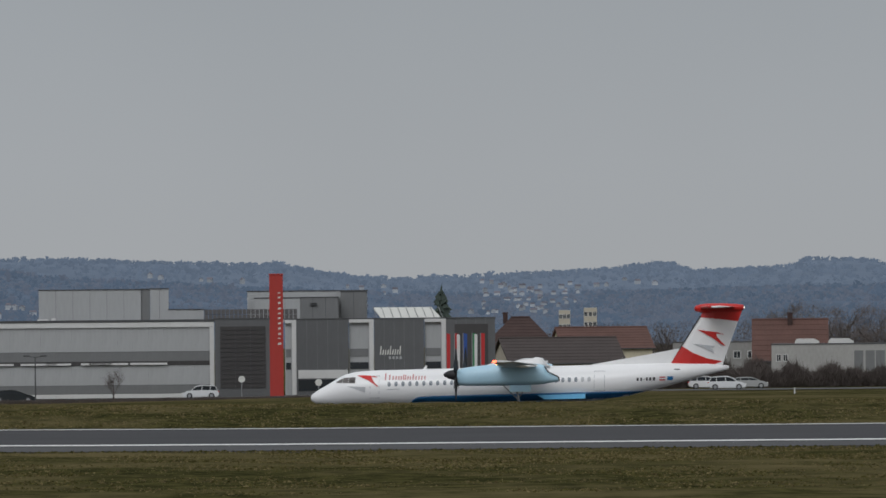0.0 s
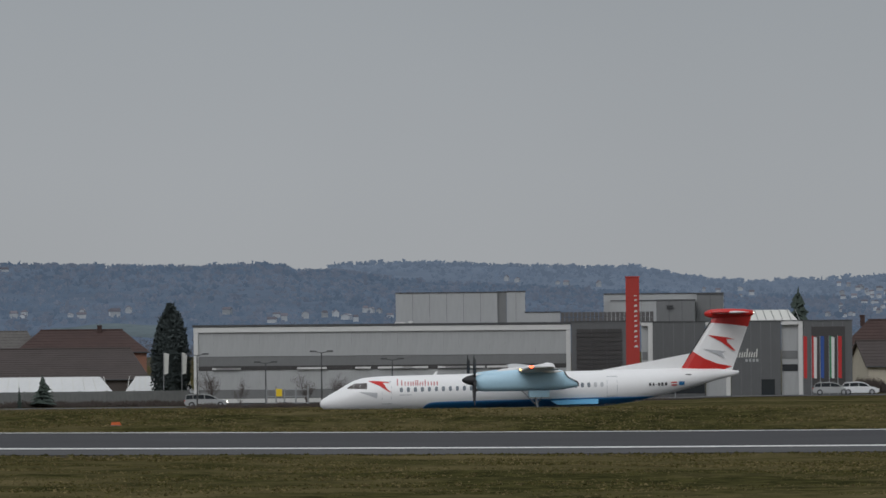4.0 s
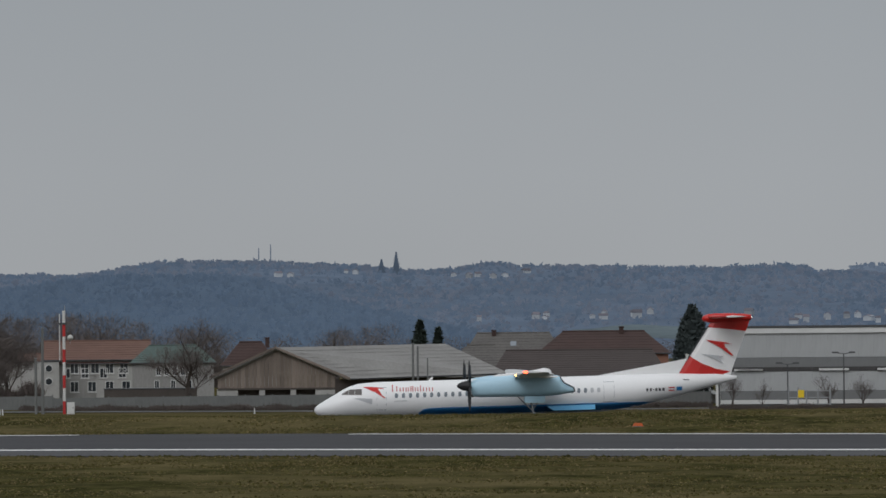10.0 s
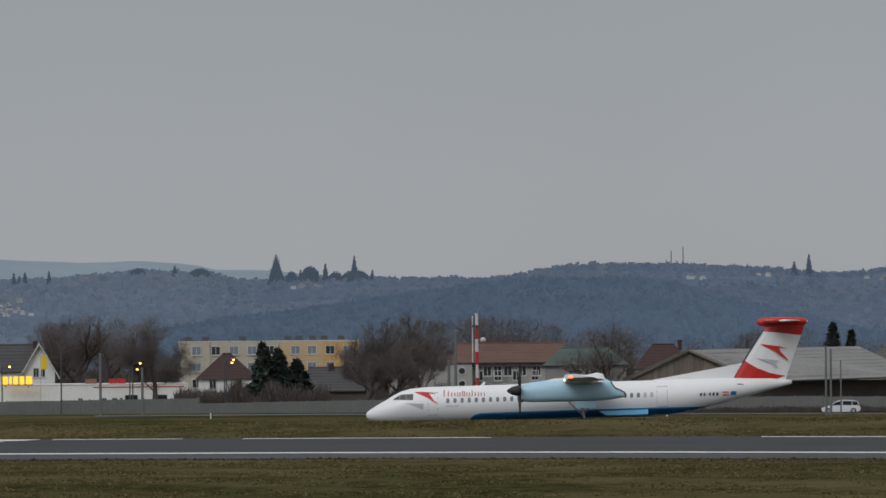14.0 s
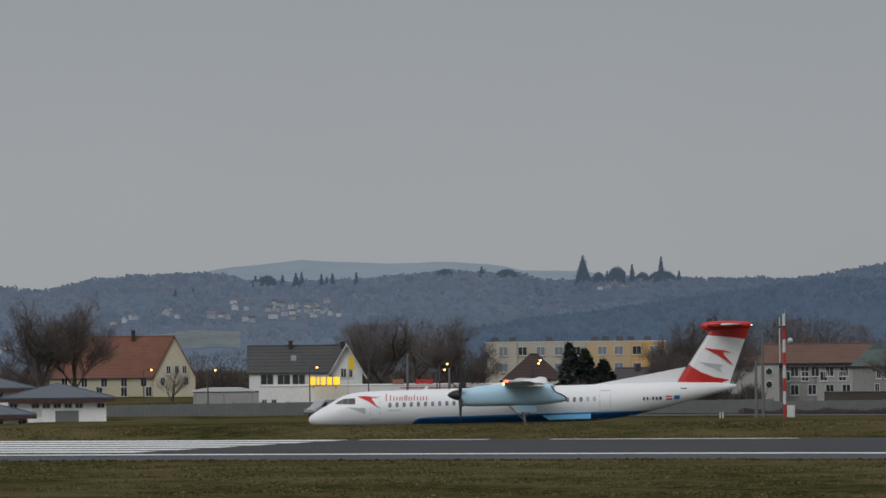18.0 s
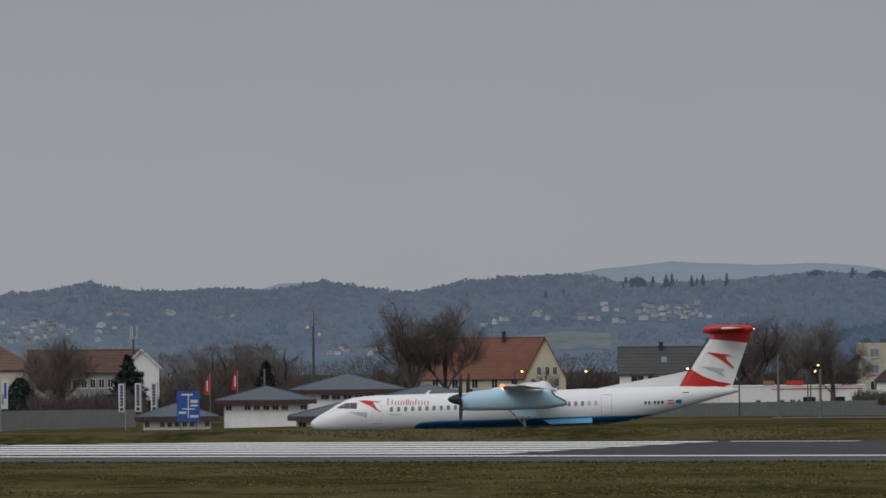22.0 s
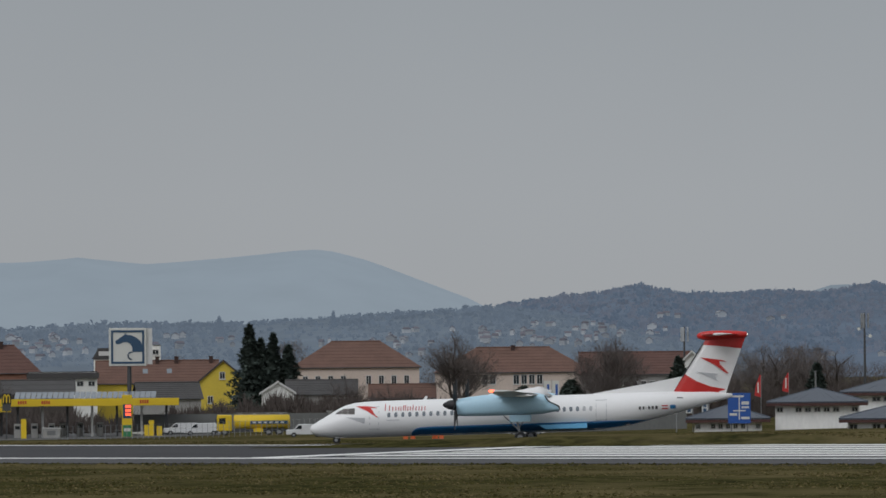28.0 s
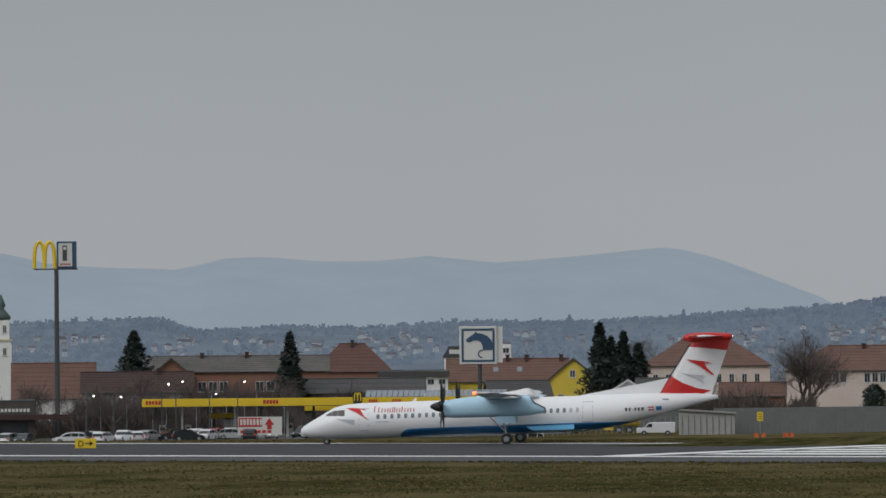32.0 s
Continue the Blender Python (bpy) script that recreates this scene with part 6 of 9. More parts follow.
# timber barn with a long grey roof
def build_barn():
    r = 660.0
    bg = -1855
    t = thing("timber_barn", spot(bg, r), "weathered timber barn with a long grey roof and open bays", "barn")
    X = lambda x: size(x - 280.0, r)
    Z = lambda y: top(603.9 - y, r, bg)
    xl, xr, zp, ze = X(170), X(414), Z(611), Z(667)
    xm = X(284)
    zb = Z(684)
    # gable wall of upright boards above the open bays
    n = 30
    for i in range(n):
        a, b = xl + 0.8 + (X(389) - xl - 0.8) * i / n, xl + 0.8 + (X(389) - xl - 0.8) * (i + 1) / n
        m = (a + b) / 2
        zt = zp - 0.2 - (xm - m) / (xm - xl) * (zp - ze) if m < xm else zp - 0.2 - (m - xm) / (xr - xm) * (zp - ze)
        part("board", bm_box(a + 0.01, b - 0.012, 0.0, 0.06, zb, max(zt, zb + 0.2)), WOODGREY, t)
    # dark sheet set behind the openings in place of interior shade
    part("bay_shade_sheet", bm_box(xl + 1, X(389), 1.2, 1.4, -1, zb + 0.3), WOODANDSHADE, t, "dark sheet standing for shade inside the bays")
    for x0, x1 in ((180, 217), (255, 265), (310, 320), (354, 389)):
        part("pier", bm_box(X(x0), X(x1), 0.0, 0.4, -1, zb), PLASTERGREY, t)
    part("lintel", bm_box(xl + 0.8, X(389), -0.08, 0.1, zb - 0.12, zb + 0.1), WOODANDSHADE, t)
    # long side under the eave, running away to the right
    xe, xq, dep = X(702), X(592), 24.0
    # this side's shade is put into its colour, darker than the boards
    part("side_wall", bm_plate([(X(389), 0, -1), (X(684), dep * 0.5, -1), (X(684), dep * 0.5, ze), (X(389), 0, ze - 0.1)], 0.25), WOODANDSHADE, t, "long wall with its shade painted dark")
    part("roof", bm_plate([(xr, -0.5, ze), (xe, 9.5, Z(660.5)), (xq, 16, Z(607)), (xm, -0.5, zp)], 0.25), ROOFGREY, t, "grey fibre-cement slope")
    part("roof", bm_plate([(xm, -0.5, zp), (xq, 16, Z(607)), (X(470), 22, ze + 1), (xl, -0.5, Z(663))], 0.25), ROOFGREY, t, "far slope")
    for k in range(1, 9):       # sheet rows on the near slope
        v = k / 9
        p = Vector((xr, -0.5, ze)).lerp(Vector((xm, -0.5, zp)), v)
        q = Vector((xe, 9.5, Z(660.5))).lerp(Vector((xq, 16, Z(607))), v)
        part("sheet_lap", bm_tube(p + Vector((0, -0.02, 0.02)), q + Vector((0, -0.02, 0.02)), 0.03, 0.03, 4), ROOFGREY, t)
    part("bargeboard", bm_prism([(xl - 0.2, Z(665)), (xm, zp - 0.15), (xm, zp + 0.15), (xl - 0.2, Z(661))], -0.66, -0.52), WOODGREY, t)
    part("bargeboard", bm_prism([(xr + 0.1, Z(670)), (xm, zp - 0.15), (xm, zp + 0.15), (xr + 0.1, Z(665))], -0.66, -0.52), WOODGREY, t)
    part("gutter", bm_tube((xr, -0.6, ze - 0.1), (xe, 9.4, Z(662)), 0.09, 0.09, 6), DARK, t)


build_barn()
house(-2104, -1960, 720, -30.1, -2.1, 10, PLASTERDIM, ROOFGREEN, "grey house with a green hipped roof", "hip", ridge_in=0.2, wins=((0.75, (0.32, 0.42, 0.52, 0.62, 0.72)), (0.4, (0.3, 0.5, 0.7))), win_wh=(0.7, 1.2))
house(-2253, -2089, 740, -30.1, -0.1, 10, PLASTERDIM, ROOFRED, "house with a red tiled roof", wins=((0.7, (0.2, 0.4, 0.6, 0.8)),))
house(-1945, -1845, 760, -36.1, 2.9, 10, PLASTERGREY, ROOFBROWN, "brown-roofed house behind the barn", "hip", ridge_in=0.3, chims=((0.8, 0.5),))
block("low_shed", "low dark flat-roofed shed behind the fence", -2154, -1990, 650, None, -77.1, WOODANDSHADE, 6)

# flats, houses and trees
t, w, z0, z1 = block("apartment_block", "four-storey flats in beige and orange render", -2752, -2433, 860, None, 16.2, PLASTERBEIGE, 14, coping=TRIM)
q = size(1, 860)
bc = (-2752 + -2433) / 2
part("facade", bm_box(w - 143 * q, w - 62 * q, -0.10, -0.005, -1, z1 - 0.3), PLASTERPEACH, t, "peach-coloured front")
part("facade", bm_box(w - 61.5 * q, w, -0.12, -0.005, -1, z1 - 0.3), PLASTERORANGE, t, "orange front")
for i, x in enumerate((124, 158, 190, 222, 253, 299, 328, 360, 391)):
    for yy in (614, 643, 672):
        window(t, size(x - 251.5, 860), top(613.2 - yy, 860, bc), 1.5, 1.45, y=-0.11, glass=PANEGREY if (i + yy) % 3 else GLASS)
for x in (110, 140, 205, 285, 305, 330, 350, 380):
    part("vent", bm_box(size(x - 6 - 251.5, 860), size(x + 6 - 251.5, 860), 3, 5, z1, z1 + 0.7), DARK, t)
for x in (89, 144, 229, 267):
    part("downpipe", bm_tube((size(x - 251.5 + 4, 860), -0.16, 0), (size(x - 251.5 + 4, 860), -0.16, z1 - 0.2), 0.07, 0.07, 6), PLASTERGREY, t)
house(-2717, -2616, 720, -46.8, -6.8, 9, PLASTERWHITE, ROOFBROWN, "white house with a brown pyramid roof", "hip", ridge_in=0.42, wins=((0.72, (0.25, 0.7)), (0.3, (0.25, 0.7))), win_wh=(1.0, 1.2))
house(-2659, -2582, 690, -74.8, -50.8, 9, WOODANDSHADE, ROOFDARK, "dark timber chalet behind the fence", front="gable")
house(-2529, -2405, 715, -70.8, -32.8, 9, WOODANDSHADE, ROOFDARK, "dark-roofed house among the trees", turn=-10, chims=((0.3, 0.4),))
t, w, z0, z1 = block("shop_annex", "low white flat building with a red roof edge", -2902, -2743, 690, None, -62.8, PLASTERWHITE, 8, coping=FLAGRED)
for x in (6, 58):
    part("gate", bm_box(size(x - 10 - 20, 690), size(x + 12 - 20, 690), -0.06, -0.005, -0.5, 1.5), GLASS, t)
house(-2257, -2075, 740, -23.8, 7.2, 11, PLASTERGREY, ROOFORANGE, "pale grey two-storey house with a red-brown roof", wins=((0.76, (0.28, 0.38, 0.48, 0.62, 0.76, 0.9)), (0.3, (0.28, 0.45, 0.62, 0.78))), win_wh=(1.2, 1.5))
t, w, z0, z1 = block("stair_block", "grey stair block with two round windows", -2325, -2233, 735, None, -27.8, PLASTERGREY, 8)
for y in (654, 677):
    zz = top(613.2 - y, 735, -2251)
    xx = size(594 - 566, 735)
    wq = part("round_window", bm_lathe([(-0.10, 0.55), (0.02, 0.55)], 18, "y", centre=(xx, 0, zz)), TRIM, t)
    part("pane", bm_lathe([(-0.13, 0.44), (-0.105, 0.44)], 18, "y", centre=(xx, 0, zz)), GLASS, wq)
house(-2405, -2257, 760, -36.8, -14.8, 10, PLASTERGREY, ROOFORANGE, "low house with a red roof behind the trees", wins=((0.6, (0.5, 0.7)),))


def banded_mast(x, y_top, r):
    t = thing("banded_mast", spot(-2843 + x, r), "red and white banded airfield mast", "mast")
    h = top(613.2 - y_top, r, -2227)
    seg = 8
    for i in range(seg):
        part("band", bm_tube((0, 0, h * i / seg), (0, 0, h * (i + 1) / seg), 0.16, 0.16, 10), FLAGRED if i % 2 == 0 else TRIM, t)
    part("side_pole", bm_tube((-0.45, 0, h * 0.52), (-0.45, 0, h * 0.97), 0.06, 0.06, 6), TRIM, t)
    part("platform", bm_box(-0.5, 0.25, -0.25, 0.25, h * 0.865, h * 0.885), DARK, t)
    part("antenna", bm_tube((0.1, 0, h), (0.1, 0, h * 1.05), 0.05, 0.02, 6), STEEL, t)


banded_mast(619, 552, 560)


def pole(b, r, e_top, label, radius=0.12, name="pole"):
    t = thing(name, spot(b, r), label, "pole")
    part("shaft", bm_tube((0, 0, -0.3), (0, 0, top(e_top, r, b)), radius, radius * 0.8, 8), CONCRETE, t)
    part("cap", bm_box(-radius, radius, -radius, radius, top(e_top, r, b), top(e_top, r, b) + 0.06), STEEL, t)
    return t


for x, y, rr in ((526, 607, 0.13), (534.5, 612, 0.13), (552, 632, 0.09)):
    pole(-2134 + x, 560, 603.9 - y, "slim grey concrete pole", rr)
for x in (569, 581):
    pole(-2843 + x, 560, 613.2 - (583 if x == 581 else 636), "grey concrete pole by the fence", 0.16)
for x, y in ((1361, 634), (1435, 660)):
    pole(-4251 + x, 600, 628.9 - y, "grey concrete pole by the fence", 0.16)
pole(-3798, 640, -21.2, "plain grey concrete pole", 0.14)


def street_lamp(b, r, e_top, head, label, arms=1, group="street lamps"):
    t = thing("street_lamp", spot(b, r), label, "street lamp", group)
    h = top(e_top, r, b)
    part("post", bm_tube((0, 0, -0.2), (0, 0, h), 0.09, 0.06, 8), DARK, t)
    for k in range(arms):
        g = -1 if k else 1
        part("arm", bm_tube((0, 0, h - 0.05), (g * 0.9, 0, h + 0.1), 0.04, 0.04, 6), DARK, t)
        hd = part("lamp_head", bm_box(g * 0.9 - 0.35, g * 0.9 + 0.35, -0.14, 0.14, h + 0.04, h + 0.2, bevel=0.04), DARK, t)
        if head is not None:
            part("bulb", bm_lathe([(-0.12, 0.02), (-0.04, 0.13), (0.05, 0.13), (0.12, 0.03)], 10, "z", centre=(g * 0.9, -0.05, h + 0.02)), head, hd)
    return t


for x, y, n in ((468, 640, 2), (567, 622, 2), (692, 636, 2), (347, 625, 2)):
    street_lamp(-1414 + x, 575, 595.4 - y, None, "dark twin-armed street lamp, unlit", n)
for t_, x, y, m in ((13, 5, 646, 1), (13, 172, 636, 1), (19, 420, 652, 1), (19, 533, 653, 1), (19, 713, 650, 1), (19, 943, 646, 1), (19, 1108, 641, 1)):
    S = {13: (-2843, 613.2), 19: (-3776, 623.6)}[t_]
    street_lamp(S[0] + x, 640, S[1] - y, LAMPWARM, "street lamp glowing warm orange")
street_lamp(-2959, 600, -1.5, None, "pale grey street lamp, unlit")

# pavilions with blue-grey hipped roofs
def pavilion(x0, x1, xp, y_eave, y_peak, r, label, upper=True):
    s, u = -3776, 623.6
    b0, b1 = s + x0, s + x1
    bc = (b0 + b1) / 2
    w = size(b1 - b0, r) / 2
    t = thing("pavilion", spot(bc, r), label, "pavilion", "blue-roofed pavilions")
    h, hp = top(u - y_eave, r, bc), top(u - y_peak, r, bc)
    wi = w - 0.9
    part("wall", bm_box(-wi, wi, 0.9, 2 * wi + 0.9, -1, h), PAVWHITE, t)
    c = (0, w, hp)
    cs = [(-w, 0, h), (w, 0, h), (w, 2 * w, h), (-w, 2 * w, h)]
    for i in range(4):
        part("roof", bm_plate([cs[i], cs[(i + 1) % 4], c], 0.15), ROOFBLUE, t)
    part("fascia", bm_box(-w, w, -0.06, 2 * w + 0.06, h - 0.45, h - 0.16), FASCIA, t, "red-brown eaves board")
    for i in range(4):
        part("hip_rib", bm_tube(cs[i], c, 0.06, 0.06, 5), ROOFBLUE, t)
    for i in range(1, 10):
        f = i / 10 * 2 - 1
        part("seam", bm_tube((f * w, -0.0, h + 0.02), (f * w * abs(f), w * (1 - abs(f)), h + (hp - h) * (1 - abs(f)) + 0.02), 0.012, 0.012, 4), ROOFBLUE, t)
    n = 9
    for i in range(n):
        x = -wi + 2 * wi * (i + 0.5) / n
        if abs(i - n // 2) == 3 and upper:
            continue
        window(t, x, h - 0.85, 2 * wi / n - 0.25, 0.6, y=0.9, sill=False)
    return t, w, h


pavilion(20, 229, 123, 681, 653, 590, "white pavilion with a blue-grey hipped roof")
t, w, h = pavilion(165, 369, 268, 699, 674, 555, "white pavilion with a blue-grey roof and a wide door")
part("door", bm_box(-0.2, 2.2, 0.8, 0.88, -0.5, 1.15), CLADMID, t)
part("sign", bm_box(-2.6, -1.6, 0.8, 0.88, 0.5, 1.3), SIGNWHITE, t)
pavilion(18, 231, 128, 728, 702, 540, "low white pavilion with a blue-grey hipped roof")
pavilion(-109, 70, -20, 698, 674, 565, "white pavilion with a dark blue roof")
pavilion(-252, -102, -177, 726, 703, 556, "low white pavilion behind the road sign")

# manor house
t = house(-3522, -3304, 900, -38.5, 31.5, 15, PLASTERCREAM, ROOFMANOR, "large cream house with a steep red tiled roof", wins=((0.72, (0.12, 0.28, 0.44, 0.6, 0.76, 0.9)), (0.25, (0.2, 0.4, 0.6, 0.8))), win_wh=(1.1, 1.7), chims=((0.68, 0.9),), turn=0, courses=18)
t2 = house(-3339, -3265, 890, -37.5, 33.5, 12, PLASTERCREAM, ROOFMANOR, "cream gable end with small upper windows", front="gable", barge=ROOFMANOR, wins=((0.72, (0.22, 0.78)), (1.25, (0.36, 0.56, 0.74))), win_wh=(0.8, 1.4), over=0.3)
block("garden_hall", "low grey flat-roofed hall", -3269, -3137, 700, None, -67.5, PLASTERGREY, 10)
t = thing("white_canopy", spot(-3215, 690), "thin arched white canopy roof", "canopy")
h = top(-60.5, 690, -3215)
w = size(56, 690)
part("roof", bm_prism([(-w, h - 0.35), (-w * 0.5, h), (w * 0.5, h), (w, h - 0.35), (w, h - 0.5), (-w, h - 0.5)], 0, 5), TENT, t)
for x in (-w * 0.9, 0, w * 0.9):
    part("post", bm_tube((x, 0.3, 0), (x, 0.3, h - 0.45), 0.08, 0.08, 6), STEEL, t)

# supermarket
house(-3170, -2995, 800, -32.5, 12.5, 12, PLASTERWHITE, ROOFDARK, "white house with a dark grey roof above the shop", wins=((0.72, (0.18, 0.35, 0.5)),), win_wh=(2.0, 1.6), chims=((0.42, 0.6), (0.95, 0.4)), dormers=(0.45,))
house(-3025, -2970, 795, -31.2, 15.8, 10, PLASTERWHITE, WOODANDSHADE, "white gable with a dark wooden balcony", front="gable", wins=((0.9, (0.4, 0.6)),), win_wh=(0.9, 1.4), over=0.7)
t, w, z0, z1 = block("supermarket", "long low white supermarket with a flat roof", -3153, -2735, 690, None, -58.2, PLASTERWHITE, 25, coping=TRIM)
for x in (1110, 1127, 1328, 1370, 1388, 1402, 1416, 1430):
    window(t, size(x - 1309.5, 690), 0.75, 0.7, 0.9, sill=False)
part("gate", bm_box(size(1478 - 1309.5, 690), size(1490 - 1309.5, 690), -0.06, -0.005, -0.5, 1.2), GLASS, t)
t = thing("roof_sign", spot(-3037, 688, -58.2), "lit yellow block letters as a roof sign", "sign")
k = size(1, 688)
for x, wd in ((-26, 10), (-13, 4), (-6, 8), (5, 8), (16, 11)):
    part("letter_block", bm_box(x * k, (x + wd) * k, 0, 0.25, 0.05, 15 * k, bevel=0.04), SIGNGLOW, t)
part("rail", bm_box(-27 * k, 28 * k, 0.26, 0.34, 0, 0.12), DARK, t)
part("strut", bm_box(-20 * k, -19 * k, 0.26, 0.34, -0.4, 0.1), DARK, t)
part("strut", bm_box(20 * k, 21 * k, 0.26, 0.34, -0.4, 0.1), DARK, t)
t = thing("shop_pylon", spot(-2990, 690), "tall pylon with a rounded yellow sign", "sign")
h = top(-6.2, 690, -2990)
part("post", bm_box(-0.45, -0.3, 0, 0.15, -0.3, h - 0.1), TRIM, t)
part("sign_panel", bm_prism([(-0.3, h - 1.8), (0.45, h - 1.8), (0.45, h - 0.4), (0.25, h), (-0.15, h), (-0.3, h - 0.3)], 0, 0.2), SIGNYELLOW, t)
for x in (1345, 1380, 1388, 1396, 1403):
    t = thing("roof_sign", spot(-4251 + x, 700, -58.2), "small red roof sign of plain shapes", "sign", "small roof signs")
    part("letter_block", bm_box(-0.3 - (x < 1350) * 0.5, 0.2 + (x < 1350) * 0.5, 0, 0.1, 0.0, 0.7), FLAGRED if x > 1370 else PLASTERSALMON, t)

# long roofs and masts by the banners
house(-4213, -4020, 800, -21.2, 15.8, 12, PLASTERDIM, ROOFRED, "long building with a red-brown roof", wins=((0.7, (0.3, 0.36, 0.42, 0.5, 0.58, 0.66, 0.74, 0.82, 0.9)),), win_wh=(0.9, 1.4))
house(-4047, -3984, 790, -11.2, 17.8, 10, PLASTERWHITE, ROOFRED, "white gable end of the long building", front="gable", wins=((0.8, (0.5,)),), win_wh=(0.9, 0.9))
house(-4470, -4194, 860, -15.8, 26.2, 14, PLASTERPINK, ROOFORANGE, "broad pale pink house with a brown hipped roof", "hip", ridge_in=0.26, wins=((0.8, (0.32, 0.37, 0.52, 0.57, 0.62, 0.67)),), win_wh=(1.0, 1.6), chims=((0.5, 0.2),))


def antenna_mast(b, r, e_top, label, drums=True):
    t = thing("antenna_mast", spot(b, r), label, "mast", "antenna masts")
    h = top(e_top, r, b)
    part("shaft", bm_tube((0, 0, -0.3), (0, 0, h), 0.22, 0.12, 8), DARK, t)
    for a in (0.3, 2.4, 4.5):
        x, y = 0.55 * math.cos(a), 0.55 * math.sin(a)
        part("antenna_panel", bm_box(x - 0.14, x + 0.14, y - 0.07, y + 0.07, h - 2.2, h - 0.1, bevel=0.03), SILVER if not drums else STEEL, t)
        part("bracket", bm_tube((0, 0, h - 1.2), (x, y, h - 1.2), 0.04, 0.04, 5), STEEL, t)
    if drums:
        for g in (-1, 1):
            part("dish", bm_lathe([(-0.15, 0.24), (0.08, 0.24)], 12, "y", centre=(g * 0.8, -0.3, h - 2.8 - g * 0.5)), SIGNWHITE, t)
            part("bracket", bm_tube((0, 0, h - 2.8 - g * 0.5), (g * 0.8, -0.2, h - 2.8 - g * 0.5), 0.04, 0.04, 5), STEEL, t)


antenna_mast(-3711, 760, 81.8, "dark radio mast with panels and dishes")
antenna_mast(-4029, 795, 59.8, "mast with slim antenna panels on a roof", False)
for x in (200, 229, 257):
    t = thing("banner_flag", spot(-4251 + x, 560), "white banner with a blue upright mark", "flag", "roadside banners")
    h = top(-43.2, 560, -4022)
    part("pole", bm_tube((0.42, 0, -0.2), (0.42, 0, h + 0.1), 0.05, 0.04, 6), STEEL, t)
    part("cloth", bm_box(-0.30, 0.32, -0.012, 0.012, h - 2.95, h), SIGNWHITE, t)
    for k in range(7):
        part("text_bar", bm_box(-0.14, 0.18, -0.03, -0.014, h - 2.35 + k * 0.32, h - 2.08 + k * 0.32), SIGNNAVY, t, "blue upright text bar")
    part("text_bar", bm_box(-0.16, 0.2, -0.03, -0.014, h - 2.85, h - 2.5), SIGNNAVY, t, "blue upright text bar")
t = thing("road_sign", spot(-3933, 545), "large blue road sign with white lines", "sign")
h, hb = top(-58.2, 545, -3933), top(-112.2, 545, -3933)
w = size(20, 545)
part("board", bm_box(-w, w, 0, 0.08, hb, h, bevel=0.02), SIGNBLUE, t)
for a, b, c, d in ((-0.05, 0.05, 0.12, 0.88), (-0.55, 0.55, 0.40, 0.44), (0.2, 0.85, 0.62, 0.72), (-0.85, -0.2, 0.26, 0.34), (0.15, 0.9, 0.14, 0.22), (-0.6, 0.4, 0.86, 0.92), (0.2, 0.85, 0.5, 0.56)):
    part("sign_line", bm_box(a * w, b * w, -0.02, -0.002, hb + (h - hb) * c, hb + (h - hb) * d), SIGNWHITE, t)
for x in (-0.7, 0.7):
    part("post", bm_tube((x * w, 0.15, -0.3), (x * w, 0.15, h - 0.2), 0.07, 0.07, 6), STEEL, t)
for x, y0, y1 in ((352, 695, 655), (401, 688, 653)):
    t = thing("feather_flag", spot(-4251 + x, 620), "red feather flag on a bent pole", "flag", "red feather flags")
    h, hb = top(628.9 - y1, 620, -3902), top(628.9 - y0, 620, -3902)
    part("pole", bm_tube((0.3, 0, -0.2), (0.3, 0, h), 0.04, 0.03, 6), STEEL, t)
    part("cloth", bm_prism([(0.28, hb), (-0.45, hb + 0.2), (-0.3, hb + 1.4), (0.2, h), (0.28, h)], -0.012, 0.012), FLAGRED, t)
    part("text_bar", bm_box(-0.1, 0.05, -0.03, -0.014, hb + 0.5, hb + 1.7), SIGNWHITE, t)

# petrol station
def canopy(b0, b1, r, e0, e1, depth, label, cols):
    bc = (b0 + b1) / 2
    t = thing("station_canopy", spot(bc, r), label, "canopy", "station canopies")
    w = size(b1 - b0, r) / 2
    z0, z1 = top(e0, r, bc), top(e1, r, bc)
    part("fascia", bm_box(-w, w, 0, 0.15, z0, z1, bevel=0.03), CANOPYYELLOW, t, "yellow fascia")
    part("deck", bm_box(-w + 0.1, w - 0.1, 0.16, depth, z0 + 0.1, z1 - 0.1), CLADMID, t)
    for i in range(cols):
        x = -w + 2 * w * (i + 0.5) / cols
        part("column", bm_box(x - 0.16, x + 0.16, depth * 0.4, depth * 0.4 + 0.32, -0.4, z0 + 0.1), TRIM if i % 2 else DARK, t)
    return t, w, z0, z1


t, w, z0, z1 = canopy(-5230, -4923, 700, -70.8, -57.8, 9, "yellow flat canopy of a petrol station", 7)
for x in (-0.85, -0.58, 0.55):
    for k in range(4):
        part("text_bar", bm_box(x * w + k * 0.3, x * w + 0.2 + k * 0.3, -0.03, -0.004, z0 + 0.3, z1 - 0.25), FLAGRED, t, "red lettering block")
t, w, z0, z1 = canopy(-5608, -5234, 708, -71.4, -57.4, 9, "long yellow petrol station canopy", 8)
for x in (-0.98, 0.13):
    for k in range(5):
        part("text_bar", bm_box(x * w + 0.2 + k * 0.42, x * w + 0.52 + k * 0.42, -0.03, -0.004, z0 + 0.3, z1 - 0.25), FLAGRED, t, "red lettering block")
canopy(-5494, -5441, 716, -92.4, -83.4, 5, "small yellow shop canopy", 2)
canopy(-5321, -5219, 720, -80.4, -72.4, 5, "short yellow canopy behind", 3)
t = thing("solar_array", spot(-5089, 712), "grey solar panels on the station roof", "solar panels")
za, zb = top(-56.8, 712, -5089), top(-45.8, 712, -5089)
wa = size(125, 712)
